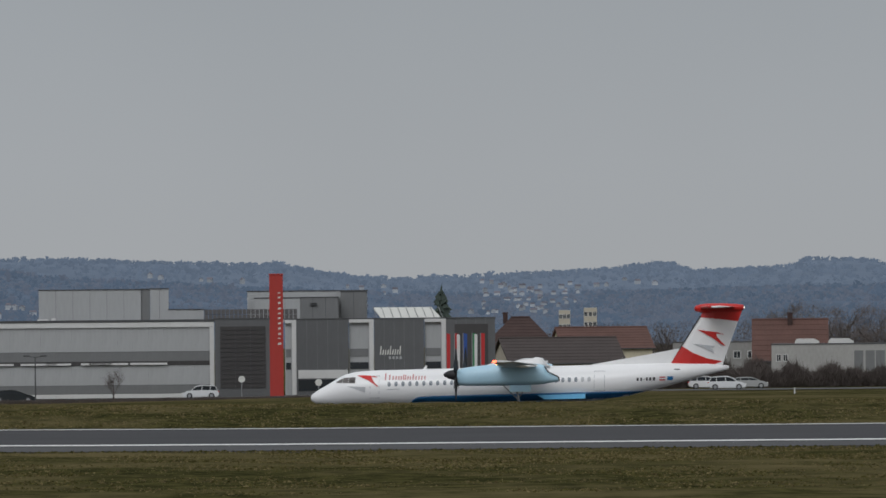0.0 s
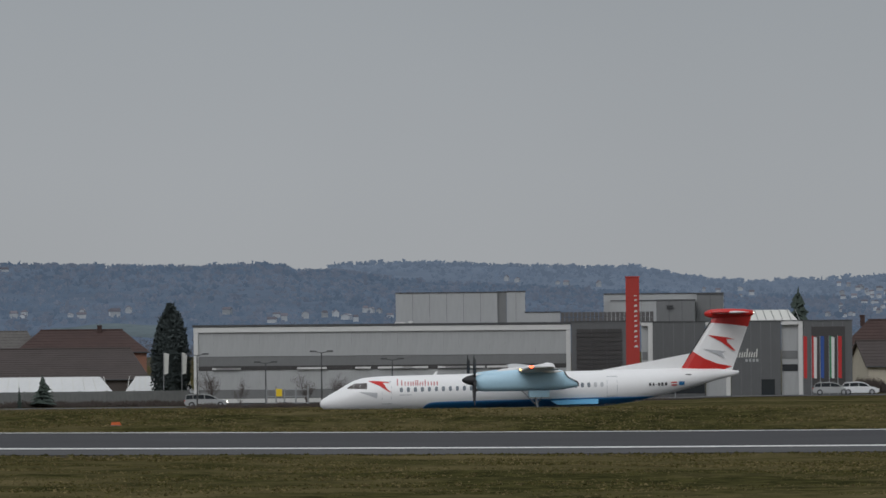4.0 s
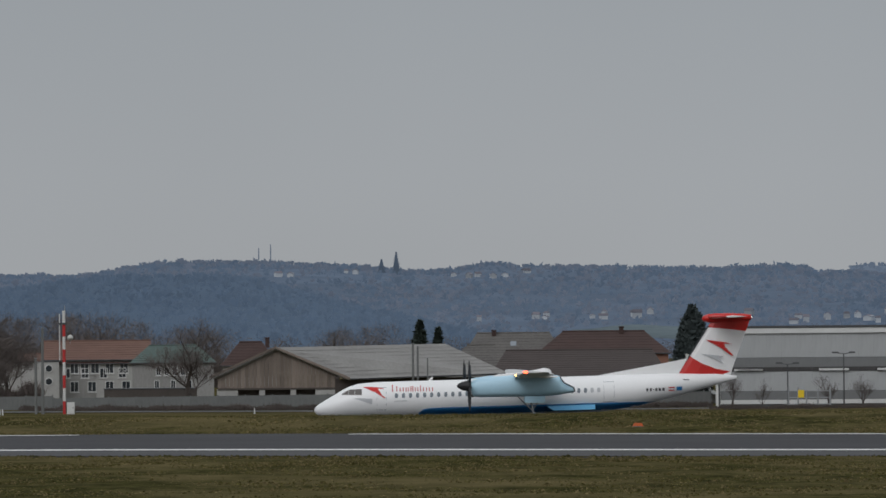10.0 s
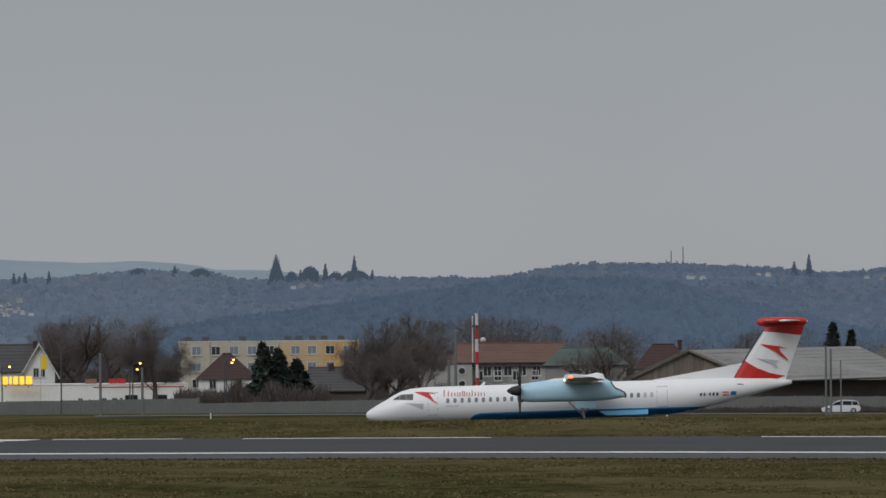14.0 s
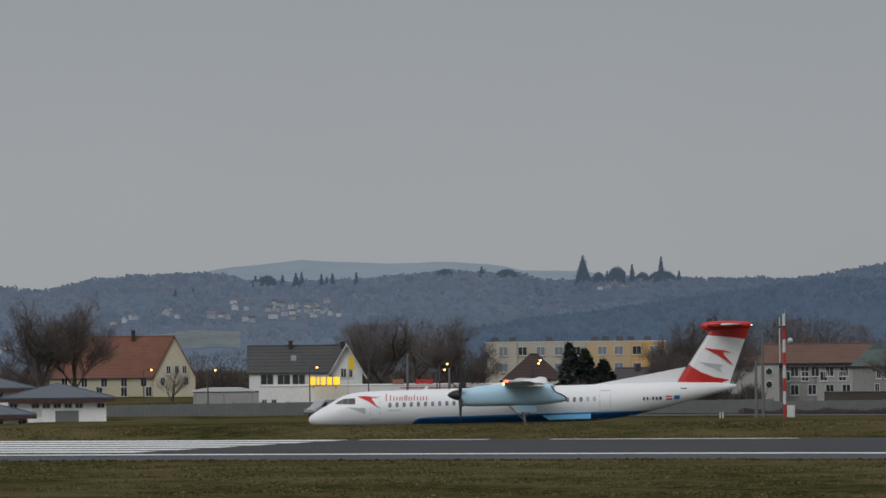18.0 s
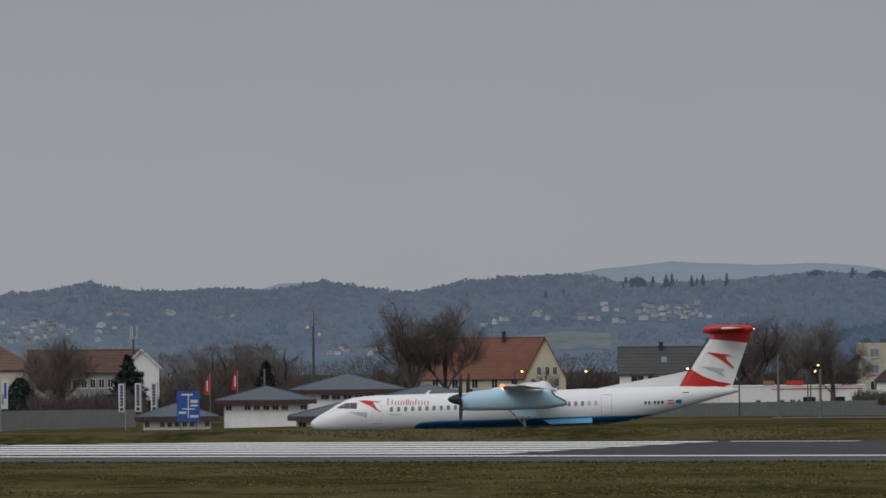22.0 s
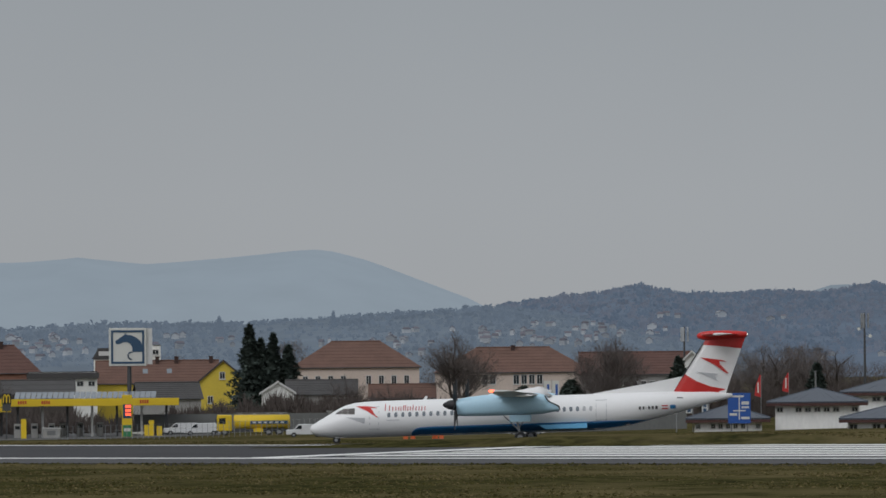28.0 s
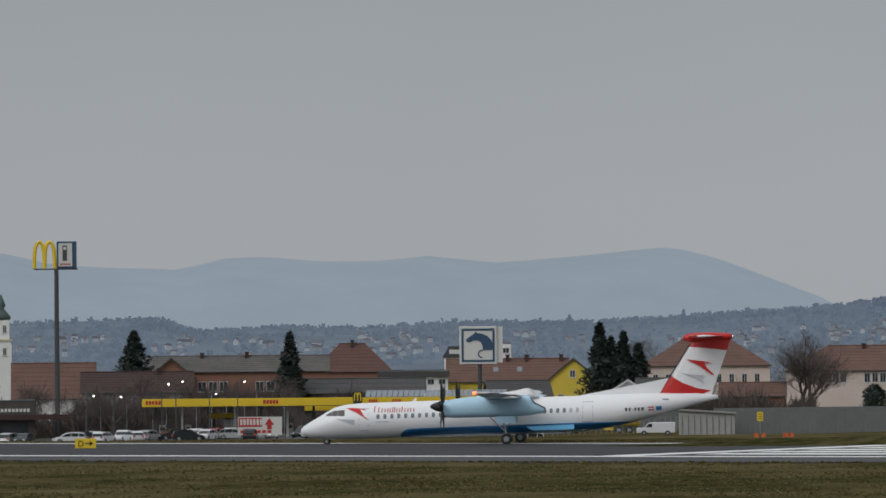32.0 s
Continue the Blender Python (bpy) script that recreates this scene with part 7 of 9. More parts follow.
for i in range(26):
    x = -wa + 2 * wa * i / 26
    part("solar_panel", bm_plate([(x + 0.04, 0, za), (x + 2 * wa / 26 - 0.04, 0, za), (x + 2 * wa / 26 - 0.04 + 0.15, 2.6, zb), (x + 0.04 + 0.15, 2.6, zb)], 0.06), PANEGREY, t)
part("frame", bm_box(-wa, wa, 0.1, 2.7, za - 0.5, za - 0.12), STEEL, t)
t = thing("price_pylon", spot(-5015, 690), "yellow price pylon with lit red digits", "sign")
h = top(-51.8, 690, -5015)
w = size(9, 690)
part("board", bm_box(-w, w, 0, 0.4, -0.3, h, bevel=0.05), CANOPYYELLOW, t)
part("price_panel", bm_box(-w + 0.12, w - 0.1, -0.04, -0.003, h - 3.0, h - 1.2), SIGNNAVY, t)
for k in range(3):
    part("price_digits", bm_box(-w + 0.45, w - 0.16, -0.07, -0.042, h - 1.65 - k * 0.52, h - 1.3 - k * 0.52), SIGNRED, t, "lit red price bar")
part("notice", bm_box(-w + 0.1, w - 0.1, -0.04, -0.003, 0.1, 1.6), FLAGGREEN, t, "green notice panel")
part("notice", bm_box(-w + 0.25, w - 0.2, -0.06, -0.042, 0.8, 1.2), SIGNWHITE, t, "white notice bar")
t = thing("fuel_pump", spot(-5178, 703), "white and grey fuel pump", "fuel pump", "fuel pumps")
part("body", bm_box(-0.45, 0.45, 0, 0.5, 0, 1.9, bevel=0.05), PLASTERGREY, t)
part("display", bm_box(-0.3, 0.3, -0.03, -0.003, 1.2, 1.6), GLASS, t)
part("hose", bm_tube((0.5, 0.2, 1.5), (0.55, 0.2, 0.4), 0.04, 0.04, 6), BLACK, t)
for x in (30, 90, 110, 140, 175):
    copy_thing(t, spot(-5238 + x, 703 + (x % 3) * 2))
for x in (285, 330, 480, 510, 560):
    copy_thing(t, spot(-5857 + x, 712))

# horse sign: a box sign on a pole
t = thing("box_sign", spot(-5013, 715), "tall white box sign with a dark blue horse head shape", "sign")
h, hb = top(66.2, 715, -5013), top(-0.8, 715, -5013)
w = size(33, 715)
part("post", bm_tube((0.2, 0.6, -0.3), (0.2, 0.6, hb), 0.32, 0.28, 10), DARK, t)
part("box", bm_box(-w, w, 0, 1.5, hb, h, bevel=0.05), SIGNWHITE, t)
part("side_panel", bm_box(w + 0.004, w + 0.8, 0.3, 1.3, hb + 0.2, h - 0.05), TRIM, t)
wi, zi, zj = w - 0.28, hb + 0.3, h - 0.3
for a, b, c, d in ((-wi, wi, zj - 0.28, zj), (-wi, wi, zi, zi + 0.28), (-wi, -wi + 0.28, zi + 0.281, zj - 0.281), (wi - 0.28, wi, zi + 0.281, zj - 0.281)):
    part("border", bm_box(a, b, -0.05, -0.004, c, d), SIGNNAVY, t, "dark blue border")
hg = h - hb
horse = ((-0.66, 0.66), (-0.17, 0.82), (-0.13, 0.875), (-0.03, 0.82), (0.21, 0.806), (0.47, 0.75), (0.70, 0.646), (0.79, 0.53), (0.79, 0.37), (0.26, 0.37), (0.24, 0.486), (0.15, 0.577), (-0.02, 0.629), (-0.25, 0.623), (-0.39, 0.583), (-0.60, 0.577))
part("horse_shape", bm_prism([(u * w, hb + v * hg) for u, v in horse], -0.05, -0.004), SIGNNAVY, t, "dark blue horse head shape")
for i in range(10):
    a0, a1 = 1.2 + i * 0.36, 1.2 + (i + 1) * 0.36
    cx, cz, rr = 0.20 * w, hb + 0.27 * hg, 0.19 * w
    part("curl", bm_tube((cx + rr * math.cos(a0), -0.03, cz + rr * math.sin(a0)), (cx + rr * math.cos(a1), -0.03, cz + rr * math.sin(a1)), 0.09, 0.09, 5), SIGNNAVY, t)

# houses behind the station
house(-5067, -4855, 850, -29.8, 8.2, 11, PLASTERYELLOW, ROOFORANGE, "house with a long red tiled roof", chims=((0.5, 0.5), (0.66, 0.5), (0.95, 0.5)), dormers=(0.4, 0.6))
house(-4891, -4798, 845, -29.8, 9.2, 11, PLASTERYELLOW, ROOFORANGE, "bright yellow gable end with small windows", front="gable", barge=WOODANDSHADE, wins=((0.55, (0.25, 0.72)), (1.15, (0.48,))), win_wh=(0.9, 1.2), over=0.3)
house(-4722, -4498, 880, -4.8, 39.2, 15, PLASTERPINK, ROOFORANGE, "large pale house with a brown hipped roof", "hip", ridge_in=0.30, wins=((0.72, (0.1, 0.2, 0.3, 0.4, 0.6, 0.7, 0.8, 0.9)),), win_wh=(0.9, 1.5))
house(-4777, -4720, 780, -47.8, -29.8, 8, PLASTERWHITE, ROOFDARK, "small white house with a grey roof", front="gable", wins=((0.7, (0.5,)),))
house(-4732, -4610, 790, -51.8, -28.8, 8, PLASTERGREY, ROOFDARK, "low house with a dark grey roof")
house(-4991, -4884, 780, -56.8, -30.8, 8, PLASTERGREY, ROOFDARK, "low dark-roofed house before the yellow gable", turn=8)
house(-4585, -4472, 780, -59.8, -37.8, 8, PLASTERSALMON, ROOFORANGE, "low house with an orange tiled roof")
t, w, z0, z1 = block("flat_roofed_house", "low white house with a dark flat roof", -5188, -5067, 840, None, -9.8, PLASTERWHITE, 8)
part("roof_band", bm_box(-w - 0.3, w + 0.3, -0.5, -0.07, z1 - 1.1, z1 - 0.2), ROOFDARK, t, "dark roof band")
for k in range(6):
    window(t, -w + 2 * w * (k + 0.5) / 6, z1 - 1.9, 1.1, 0.9, sill=False)
t, w, z0, z1 = block("white_villa", "white cubic villa with a dark steep upper storey", -5073, -5041, 870, None, 12.2, PLASTERWHITE, 8)
window(t, 0.1, z1 - 1.8, 0.9, 1.3)
zu = top(31.2, 870, -5057)
part("upper_storey", bm_prism([(-w - 0.3, z1 + 0.003), (w + 0.2, z1 + 0.003), (w - 0.1, zu), (-w + 0.7, zu), (-w + 0.3, z1 + 0.9)], -0.2, 7.5), ROOFDARK, t, "dark steep roof storey")
part("window_strip", bm_box(-w + 0.8, w - 0.4, -0.24, -0.202, z1 + 0.5, z1 + 1.2), TRIM, t)
t, w, z0, z1 = block("white_villa", "white cubic villa beside the box sign", -4977, -4955, 872, None, 36.2, PLASTERWHITE, 8)
window(t, 0.2, z1 - 1.2, 1.1, 0.9)
# wall colour darkened to give the shade seen beneath the canopy
house(-5357, -5109, 760, -47.8, -24.8, 9, WOODANDSHADE, ROOFDARK, "low building with a grey sheet roof, wall darkened for canopy shade", courses=3)

# the restaurant side
house(-5597, -5279, 840, -8.4, 17.6, 11, PLASTERSALMON, ROOFSLATE, "long salmon house with a dark roof and balconies", wins=((0.72, (0.3, 0.36, 0.42, 0.62, 0.68, 0.88, 0.94)), (0.35, (0.3, 0.4, 0.5, 0.65, 0.9))), win_wh=(1.4, 1.6), chims=((0.3, 0.4), (0.55, 0.5), (0.75, 0.5)))
house(-5594, -5518, 836, -16.0, 15.5, 8, PLASTERSALMON, ROOFSLATE, "salmon gable end under a dark roof", front="gable", barge=WOODANDSHADE, over=0.5)
house(-5713, -5519, 780, -43.4, -9.4, 11, PLASTERDIM, ROOFBROWN, "brown-roofed house behind the bare trees", chims=((0.7, 0.4),))
house(-5304, -5167, 900, -9.4, 37.6, 12, PLASTERSALMON, ROOFRED, "red-brown house with a steep hipped roof", "hip", ridge_in=0.33, chims=((0.5, 0.5),))
house(-5835, -5691, 850, -52.4, 7.6, 12, PLASTERWHITE, ROOFORANGE, "house with a big plain red roof")
t = thing("church_tower", spot(-5855, 950), "white church tower with a dark onion cap", "church tower")
w = size(18, 950)
h = top(84.5, 950, -5855)
part("shaft", bm_box(-w, w, 0, 2 * w, -1, h - 3.5), PLASTERWHITE, t)
part("belfry", bm_box(-w * 0.8, w * 0.8, 0.3, 2 * w - 0.3, h - 3.5, h), PLASTERWHITE, t)
part("cornice", bm_box(-w - 0.2, w + 0.2, -0.2, 2 * w + 0.2, h - 3.7, h - 3.4), PLASTERCREAM, t)
part("cap", smooth(bm_lathe([(h, w * 0.9), (h + 0.6, w * 0.95), (h + 1.5, w * 0.55), (h + 2.0, w * 0.3), (h + 2.6, w * 0.45), (h + 3.4, w * 0.3), (h + 4.6, 0.04)], 14, "z", centre=(0, w, 0))), ROOFGREEN, t)
for zz in (h - 1.6, h - 5.6):
    window(t, 0.6, zz, 0.7, 1.4, y=0.0 if zz < h - 4 else 0.3)
t = thing("tall_sign", spot(-5757, 730), "very tall pole sign with yellow arches and a framed pump sign", "sign")
h = top(222.5, 730, -5757)
hb = top(172.5, 730, -5757)
part("post", bm_tube((0, 0.3, -0.3), (0, 0.3, hb), 0.38, 0.30, 12), DARK, t)
part("rail", bm_box(-3.0, 2.9, 0.1, 0.5, hb, hb + 0.18), DARK, t)
for c in (-2.3, -0.9):      # two arches
    pts = []
    for i in range(15):
        a = math.pi * i / 14
        pts.append((c - 0.68 * math.cos(a), hb + 0.2 + (h - hb - 0.25) * math.sin(a) ** 0.6))
    for p, q in zip(pts, pts[1:]):
        part("arch", bm_tube((p[0], 0.25, p[1]), (q[0], 0.25, q[1]), 0.27, 0.27, 6), SIGNYELLOW, t)
part("pump_sign", bm_box(0.05, 2.75, 0.0, 0.9, hb + 0.2, h, bevel=0.06), SIGNNAVY, t)
part("pump_panel", bm_box(0.3, 2.15, -0.05, -0.003, hb + 0.45, h - 0.25), SIGNWHITE, t)
part("pump_shape", bm_box(0.85, 1.45, -0.09, -0.052, hb + 1.2, h - 0.55, bevel=0.02), DARK, t)
part("pump_shape", bm_box(0.95, 1.35, -0.11, -0.092, h - 1.15, h - 0.75), SIGNWHITE, t)
for k in range(4):
    part("text_bar", bm_box(0.5 + k * 0.38, 0.75 + k * 0.38, -0.09, -0.052, hb + 0.62, hb + 0.85), FLAGRED, t)
t, w, z0, z1 = block("restaurant", "low dark restaurant with a glazed front", -5986, -5796, 720, None, -57.4, WOODANDSHADE, 12)
for k in range(8):
    part("letter_block", bm_box(w - 4.6 + k * 0.5, w - 4.25 + k * 0.5, -0.06, -0.004, z1 - 1.55, z1 - 1.1), SIGNWHITE, t)
part("glazing", bm_box(w - 6.5, w - 1.0, -0.05, -0.004, 0.2, 2.6), GLASS, t)
part("awning", bm_prism([(-w, z1 - 2.6), (w + 5, z1 - 2.6), (w + 4.2, z1 - 1.9), (-w, z1 - 1.9)], -1.2, -0.1), ROOFBROWN, t)
t = thing("arch_sign", spot(-5227, 697), "dark upright sign with yellow arches before the canopy", "sign")
hb, h = top(-78.4, 697, -5227), top(-47.4, 697, -5227)
part("board", bm_box(-0.62, 0.62, -0.3, -0.1, hb + 0.9, h, bevel=0.05), BLACK, t)
part("lower_panel", bm_box(-0.55, 0.55, -0.28, -0.12, hb, hb + 0.896), DARK, t)
part("post", bm_tube((0, -0.05, -0.3), (0, -0.05, hb + 0.5), 0.09, 0.09, 8), DARK, t)
for c in (-0.21, 0.21):
    pts = [(c - 0.2 * math.cos(math.pi * i / 8), hb + 1.05 + (h - hb - 1.2) * math.sin(math.pi * i / 8) ** 0.6) for i in range(9)]
    for p, q in zip(pts, pts[1:]):
        part("arch", bm_tube((p[0], -0.34, p[1]), (q[0], -0.34, q[1]), 0.07, 0.07, 5), SIGNYELLOW, t)
t = thing("billboard", spot(-5400, 690), "white billboard with a red lettering panel", "billboard")
w = size(39, 690)
h, hb = top(-90.4, 690, -5400), top(-122.4, 690, -5400)
part("board", bm_box(-w, w, 0, 0.2, hb, h), SIGNWHITE, t)
part("red_panel", bm_box(-w + 0.1, 0.3, -0.04, -0.004, hb + (h - hb) * 0.45, h - 0.12), FLAGRED, t)
for k in range(7):
    part("text_bar", bm_box(-w + 0.3 + k * 0.42, -w + 0.58 + k * 0.42, -0.06, -0.042, hb + (h - hb) * 0.55, h - 0.3), SIGNWHITE, t)
part("red_mark", bm_prism([(0.6, hb + 1.3), (1.2, h - 0.15), (1.8, hb + 1.3), (1.5, hb + 1.3), (1.5, hb + 0.7), (0.9, hb + 0.7), (0.9, hb + 1.3)], -0.04, -0.004), FLAGRED, t)
for k in range(6):
    part("text_bar", bm_box(-w + 0.3 + k * 0.7, -w + 0.8 + k * 0.7, -0.04, -0.004, hb + 0.25, hb + 0.6), FLAGRED, t)
for x in (-w * 0.7, w * 0.7):
    part("post", bm_tube((x, 0.3, -0.3), (x, 0.3, hb + 0.2), 0.08, 0.08, 6), STEEL, t)
block("service_shop", "small white station shop with a green band", -5464, -5379, 718, None, -92.4, PLASTERWHITE, 6, coping=FLAGGREEN)
for x, y in ((152, 696), (200, 698), (284, 676), (309, 672), (418, 673), (368, 694)):
    street_lamp(-5857 + x, 705, 644.7 - y, LAMPWHITE, "street lamp with a small white light", 1, "station lamps")

# fences
fence(-1613, -1082, 612, -91.6, "grey concrete panel fence", e_top2=-91.6)
fence(-2243, -1615, 612, -93.1, "long grey concrete panel fence", e_top2=-90.1)
fence(-2853, -2245, 612, -95.8, "grey concrete panel fence", e_top2=-88.8)
fence(-3487, -2717, 612, -90.4, "long grey concrete fence behind the taxiway", e_top2=-84.5)
fence(-4561, -4027, 612, -91.2, "grey concrete fence behind the taxiway", e_top2=-89.2)
fence(-4596, -4281, 625, -82.4, "grey concrete panel fence far off", e_top2=-81.4)

# taxiway sign and markers
t = thing("taxiway_sign", spot(-5708, 398), "yellow taxiway sign with black writing", "sign")
w = size(18.5, 398)
zz = top(-125.9, 398, -5708)
part("board", bm_box(-w, w, 0, 0.15, zz - 0.72, zz, bevel=0.02), SIGNYELLOW, t)
for x in (-w * 0.6, w * 0.6):
    part("leg", bm_tube((x, 0.07, -0.2), (x, 0.07, zz - 0.7), 0.04, 0.04, 6), STEEL, t)
fd = bpy.data.curves.new("writing", "FONT")
fd.body, fd.size, fd.extrude, fd.align_x = "D", 0.62, 0.01, "CENTER"
wr = new("writing", fd)
wr.parent = t
wr.matrix_basis = pose(-w * 0.45, -0.02, zz - 0.58, 90)
fd.materials.append(BLACK)
part("arrow", bm_prism([(0.0, zz - 0.40), (0.32, zz - 0.40), (0.30, zz - 0.54), (0.58, zz - 0.36), (0.30, zz - 0.18), (0.32, zz - 0.32), (0.0, zz - 0.32)], -0.03, -0.003), BLACK, t, "black arrow")


def marker(b, r, label, mat_, w=0.7, h=0.45):
    t = thing("marker", spot(b, r), label, "marker", "runway markers")
    part("body", bm_prism([(-w / 2, 0), (w / 2, 0), (w * 0.35, h), (-w * 0.35, h)], -0.2, 0.2), mat_, t)
    part("foot", bm_box(-w / 2, w / 2, -0.25, 0.25, -0.1, 0.02), CONCRETE, t)


for t_, x in ((4, 203), (32, 1347), (32, 1385), (32, 1397), (28, 768), (28, 715)):
    S = {4: -1414, 32: -5857, 28: -5238}[t_]
    marker(S + x, 366 if t_ == 4 else 425, "orange runway marker box", ORANGEMARK, 0.75 if t_ == 4 else 0.4, 0.22 if t_ == 4 else 0.36)
for t_, x in ((13, 147), (13, 505), (19, 1443), (9, 245), (0, 1403)):
    S = {13: -2843, 19: -3776, 9: -2134, 0: -784}[t_]
    marker(S + x, 520, "small white marker post in the grass", TRIM, 0.14, 0.6)


# ---- road vehicles ----
def car(name, label, paint, m, length=4.2, height=1.5, wagon=False, lights=False, face=1):
    """A car along x that faces face * x: body, glasshouse, wheels, lamps."""
    t = thing(name, m, label, "car")
    L, Hh = length / 2, height
    f = face
    body = [(-L + 0.04, 0.32), (-L, 0.6), (-L + 0.06, 0.82), (-L + 0.3, 0.93), (-0.2, 0.95), (L - 1.1, 0.93), (L - 0.5, 0.84), (L - 0.12, 0.68), (L, 0.5), (L - 0.04, 0.28), (L - 0.4, 0.2), (-L + 0.4, 0.2)]
    bm = bm_prism([(x * f, z) for x, z in body], -0.85, 0.85)
    bmesh.ops.bevel(bm, geom=bm.edges[:], offset=0.06, segments=2, affect="EDGES")
    part("body", bm, paint, t)
    k = 0.12 if wagon else 0.32
    cab = [(-L + 0.1, 0.92), (-L + k, Hh - 0.22), (-L + k + 0.3, Hh - 0.07), (-0.4, Hh), (0.15, Hh - 0.04), (0.6, Hh - 0.2), (L - 0.95, 0.92)]
    bm = bm_prism([(x * f, z) for x, z in cab], -0.70, 0.70)
    part("glasshouse", bm, GLASS, t, "dark car windows")
    roof = [(-L + k - 0.02, Hh - 0.20), (-L + k + 0.28, Hh - 0.04), (-0.4, Hh + 0.03), (0.17, Hh - 0.01), (0.62, Hh - 0.18), (0.52, Hh - 0.22), (0.1, Hh - 0.11), (-0.4, Hh - 0.08), (-L + k + 0.34, Hh - 0.13)]
    part("roof", bm_prism([(x * f, z) for x, z in roof], -0.72, 0.72), paint, t)
    for xa, xb, zt in ((-0.12, -0.18, Hh - 0.06), (-L + 0.95, -L + 0.95, Hh - 0.08), (L - 0.98, 0.55, Hh - 0.17), (-L + 0.14, -L + k + 0.06, Hh - 0.15)):
        for y in (-0.70, 0.70):
            part("pillar", bm_tube((xa * f, y, 0.9), (xb * f, y, zt), 0.04, 0.035, 5), paint, t)
    for x in (-L + 0.8, L - 0.8):
        for y in (-0.78, 0.78):
            w = part("wheel", bm_lathe([(-0.10, 0.2), (-0.10, 0.30), (-0.07, 0.33), (0.07, 0.33), (0.10, 0.30), (0.10, 0.2)], 14, "y", centre=(x * f, y, 0.33)), BLACK, t)
            part("rim", bm_lathe([(-0.105, 0.20), (0.105, 0.20)], 10, "y", centre=(x * f, y, 0.33)), STEEL, w)
    for y in (-0.6, 0.6):
        part("headlight", bm_box(min(f * (L - 0.1), f * (L + 0.01)), max(f * (L - 0.1), f * (L + 0.01)), y - 0.18, y + 0.18, 0.56, 0.70), LAMPWHITE if lights else SIGNWHITE, t)
        part("tail_light", bm_box(min(-f * (L - 0.1), -f * (L + 0.01)), max(-f * (L - 0.1), -f * (L + 0.01)), y - 0.15, y + 0.15, 0.66, 0.84), FLAGRED, t)
    return t


RR = 585.0
white_hatch = car("car", "white small hatchback driving on the road", CARWHITE, spot(-431, RR), 4.0, 1.5, False, False, -1)
dark_car = car("car", "dark green saloon driving past the hall", CARDARK, spot(-744, RR), 4.7, 1.4)
estate = car("car", "silver estate car with headlights on", CARSILVER, spot(-1052, RR), 4.7, 1.5, True, True)
white_car = car("car", "white hatchback driving along the fence", CARWHITE, spot(-1433, RR), 4.3, 1.5, False, False, -1)
for b, pnt, lab, L, hh in ((464, CARWHITE, "white hatchback parked by the hedge", 4.1, 1.45), (540, CARSILVER, "pale low car parked by the hedge", 4.0, 1.3)):
    car("car", lab, pnt, spot(b, 598, None, 4), L, hh)
passing_hatch = car("car", "white hatchback driving past the hedge", CARWHITE, spot(500, 586), 4.2, 1.5)
for x, pnt in ((1468, CARSILVER), (1518, CARWHITE)):
    car("car", "car parked by the offices", pnt, spot(-1414 + x, 590), 4.2, 1.45)
rnd = random.Random(8)
for i, x in enumerate((232, 262, 300, 345, 352, 385, 405, 470, 535, 560, 575, 590, 215, 18, 40)):
    pnt = (CARWHITE, CARSILVER, CARDARK, CARWHITE, CARSILVER, CARRED)[i % 6]
    car("car", "car parked at the petrol station", pnt, spot(-5857 + x, 690 + rnd.uniform(0, 14), None, rnd.choice((62, 75, 80, -68, 30))), 4.2, rnd.uniform(1.4, 1.6), False, x in (470, 575), 1 if i % 2 else -1)
for b, r, lab, L in ((-4883, 690, "white delivery van by the station", 4.8), (-4921, 700, "white van parked behind", 4.4), (-4700, 640, "white van beyond the taxiway", 4.6), (361, 600, "white van parked by the hedge", 4.3)):
    t = thing("van", spot(b, r) @ Matrix.Diagonal((1.0, 0.95, 0.9, 1.0)), lab, "van", "white vans")
    bm = bm_prism([(-L / 2, 0.35), (-L / 2, 1.0), (-L / 2 + 0.9, 1.05), (-L / 2 + 1.5, 1.72), (L / 2, 1.76), (L / 2, 0.35)], -0.9, 0.9)
    bmesh.ops.bevel(bm, geom=bm.edges[:], offset=0.06, segments=1, affect="EDGES")
    part("body", bm, CARWHITE, t)
    part("side_window", bm_prism([(-L / 2 + 1.05, 1.1), (-L / 2 + 1.85, 1.1), (-L / 2 + 1.85, 1.58), (-L / 2 + 1.5, 1.58)], -0.925, -0.902), GLASS, t)
    for x in (-L / 2 + 0.9, L / 2 - 0.9):
        for y in (-0.82, 0.82):
            w = part("wheel", bm_lathe([(-0.1, 0.2), (-0.1, 0.33), (0.1, 0.33), (0.1, 0.2)], 12, "y", centre=(x, y, 0.33)), BLACK, t)
            part("rim", bm_lathe([(-0.11, 0.18), (0.11, 0.18)], 8, "y", centre=(x, y, 0.33)), STEEL, w)
    part("tail_light", bm_box(L / 2 - 0.02, L / 2 + 0.015, -0.88, -0.7, 0.8, 1.3), FLAGRED, t)
t = thing("tanker_truck", spot(-4792, 676) @ Matrix.Diagonal((1.0, 0.85, 0.80, 1.0)), "yellow fuel tanker truck parked behind the fence", "truck")
bm = bm_box(-4.6, -2.7, -1.2, 1.2, 0.6, 3.2, bevel=0.15)
part("cab", bm, CANOPYYELLOW, t)
part("windscreen", bm_box(-4.64, -4.6, -1.0, 1.0, 1.7, 2.7), GLASS, t)
part("cab_window", bm_box(-4.3, -3.5, -1.23, -1.2, 1.8, 2.7), GLASS, t)
bm = bm_lathe([(-2.5, 0.7), (-2.4, 1.15), (4.5, 1.15), (4.6, 0.7)], 18, "x", centre=(0, 0, 2.05))
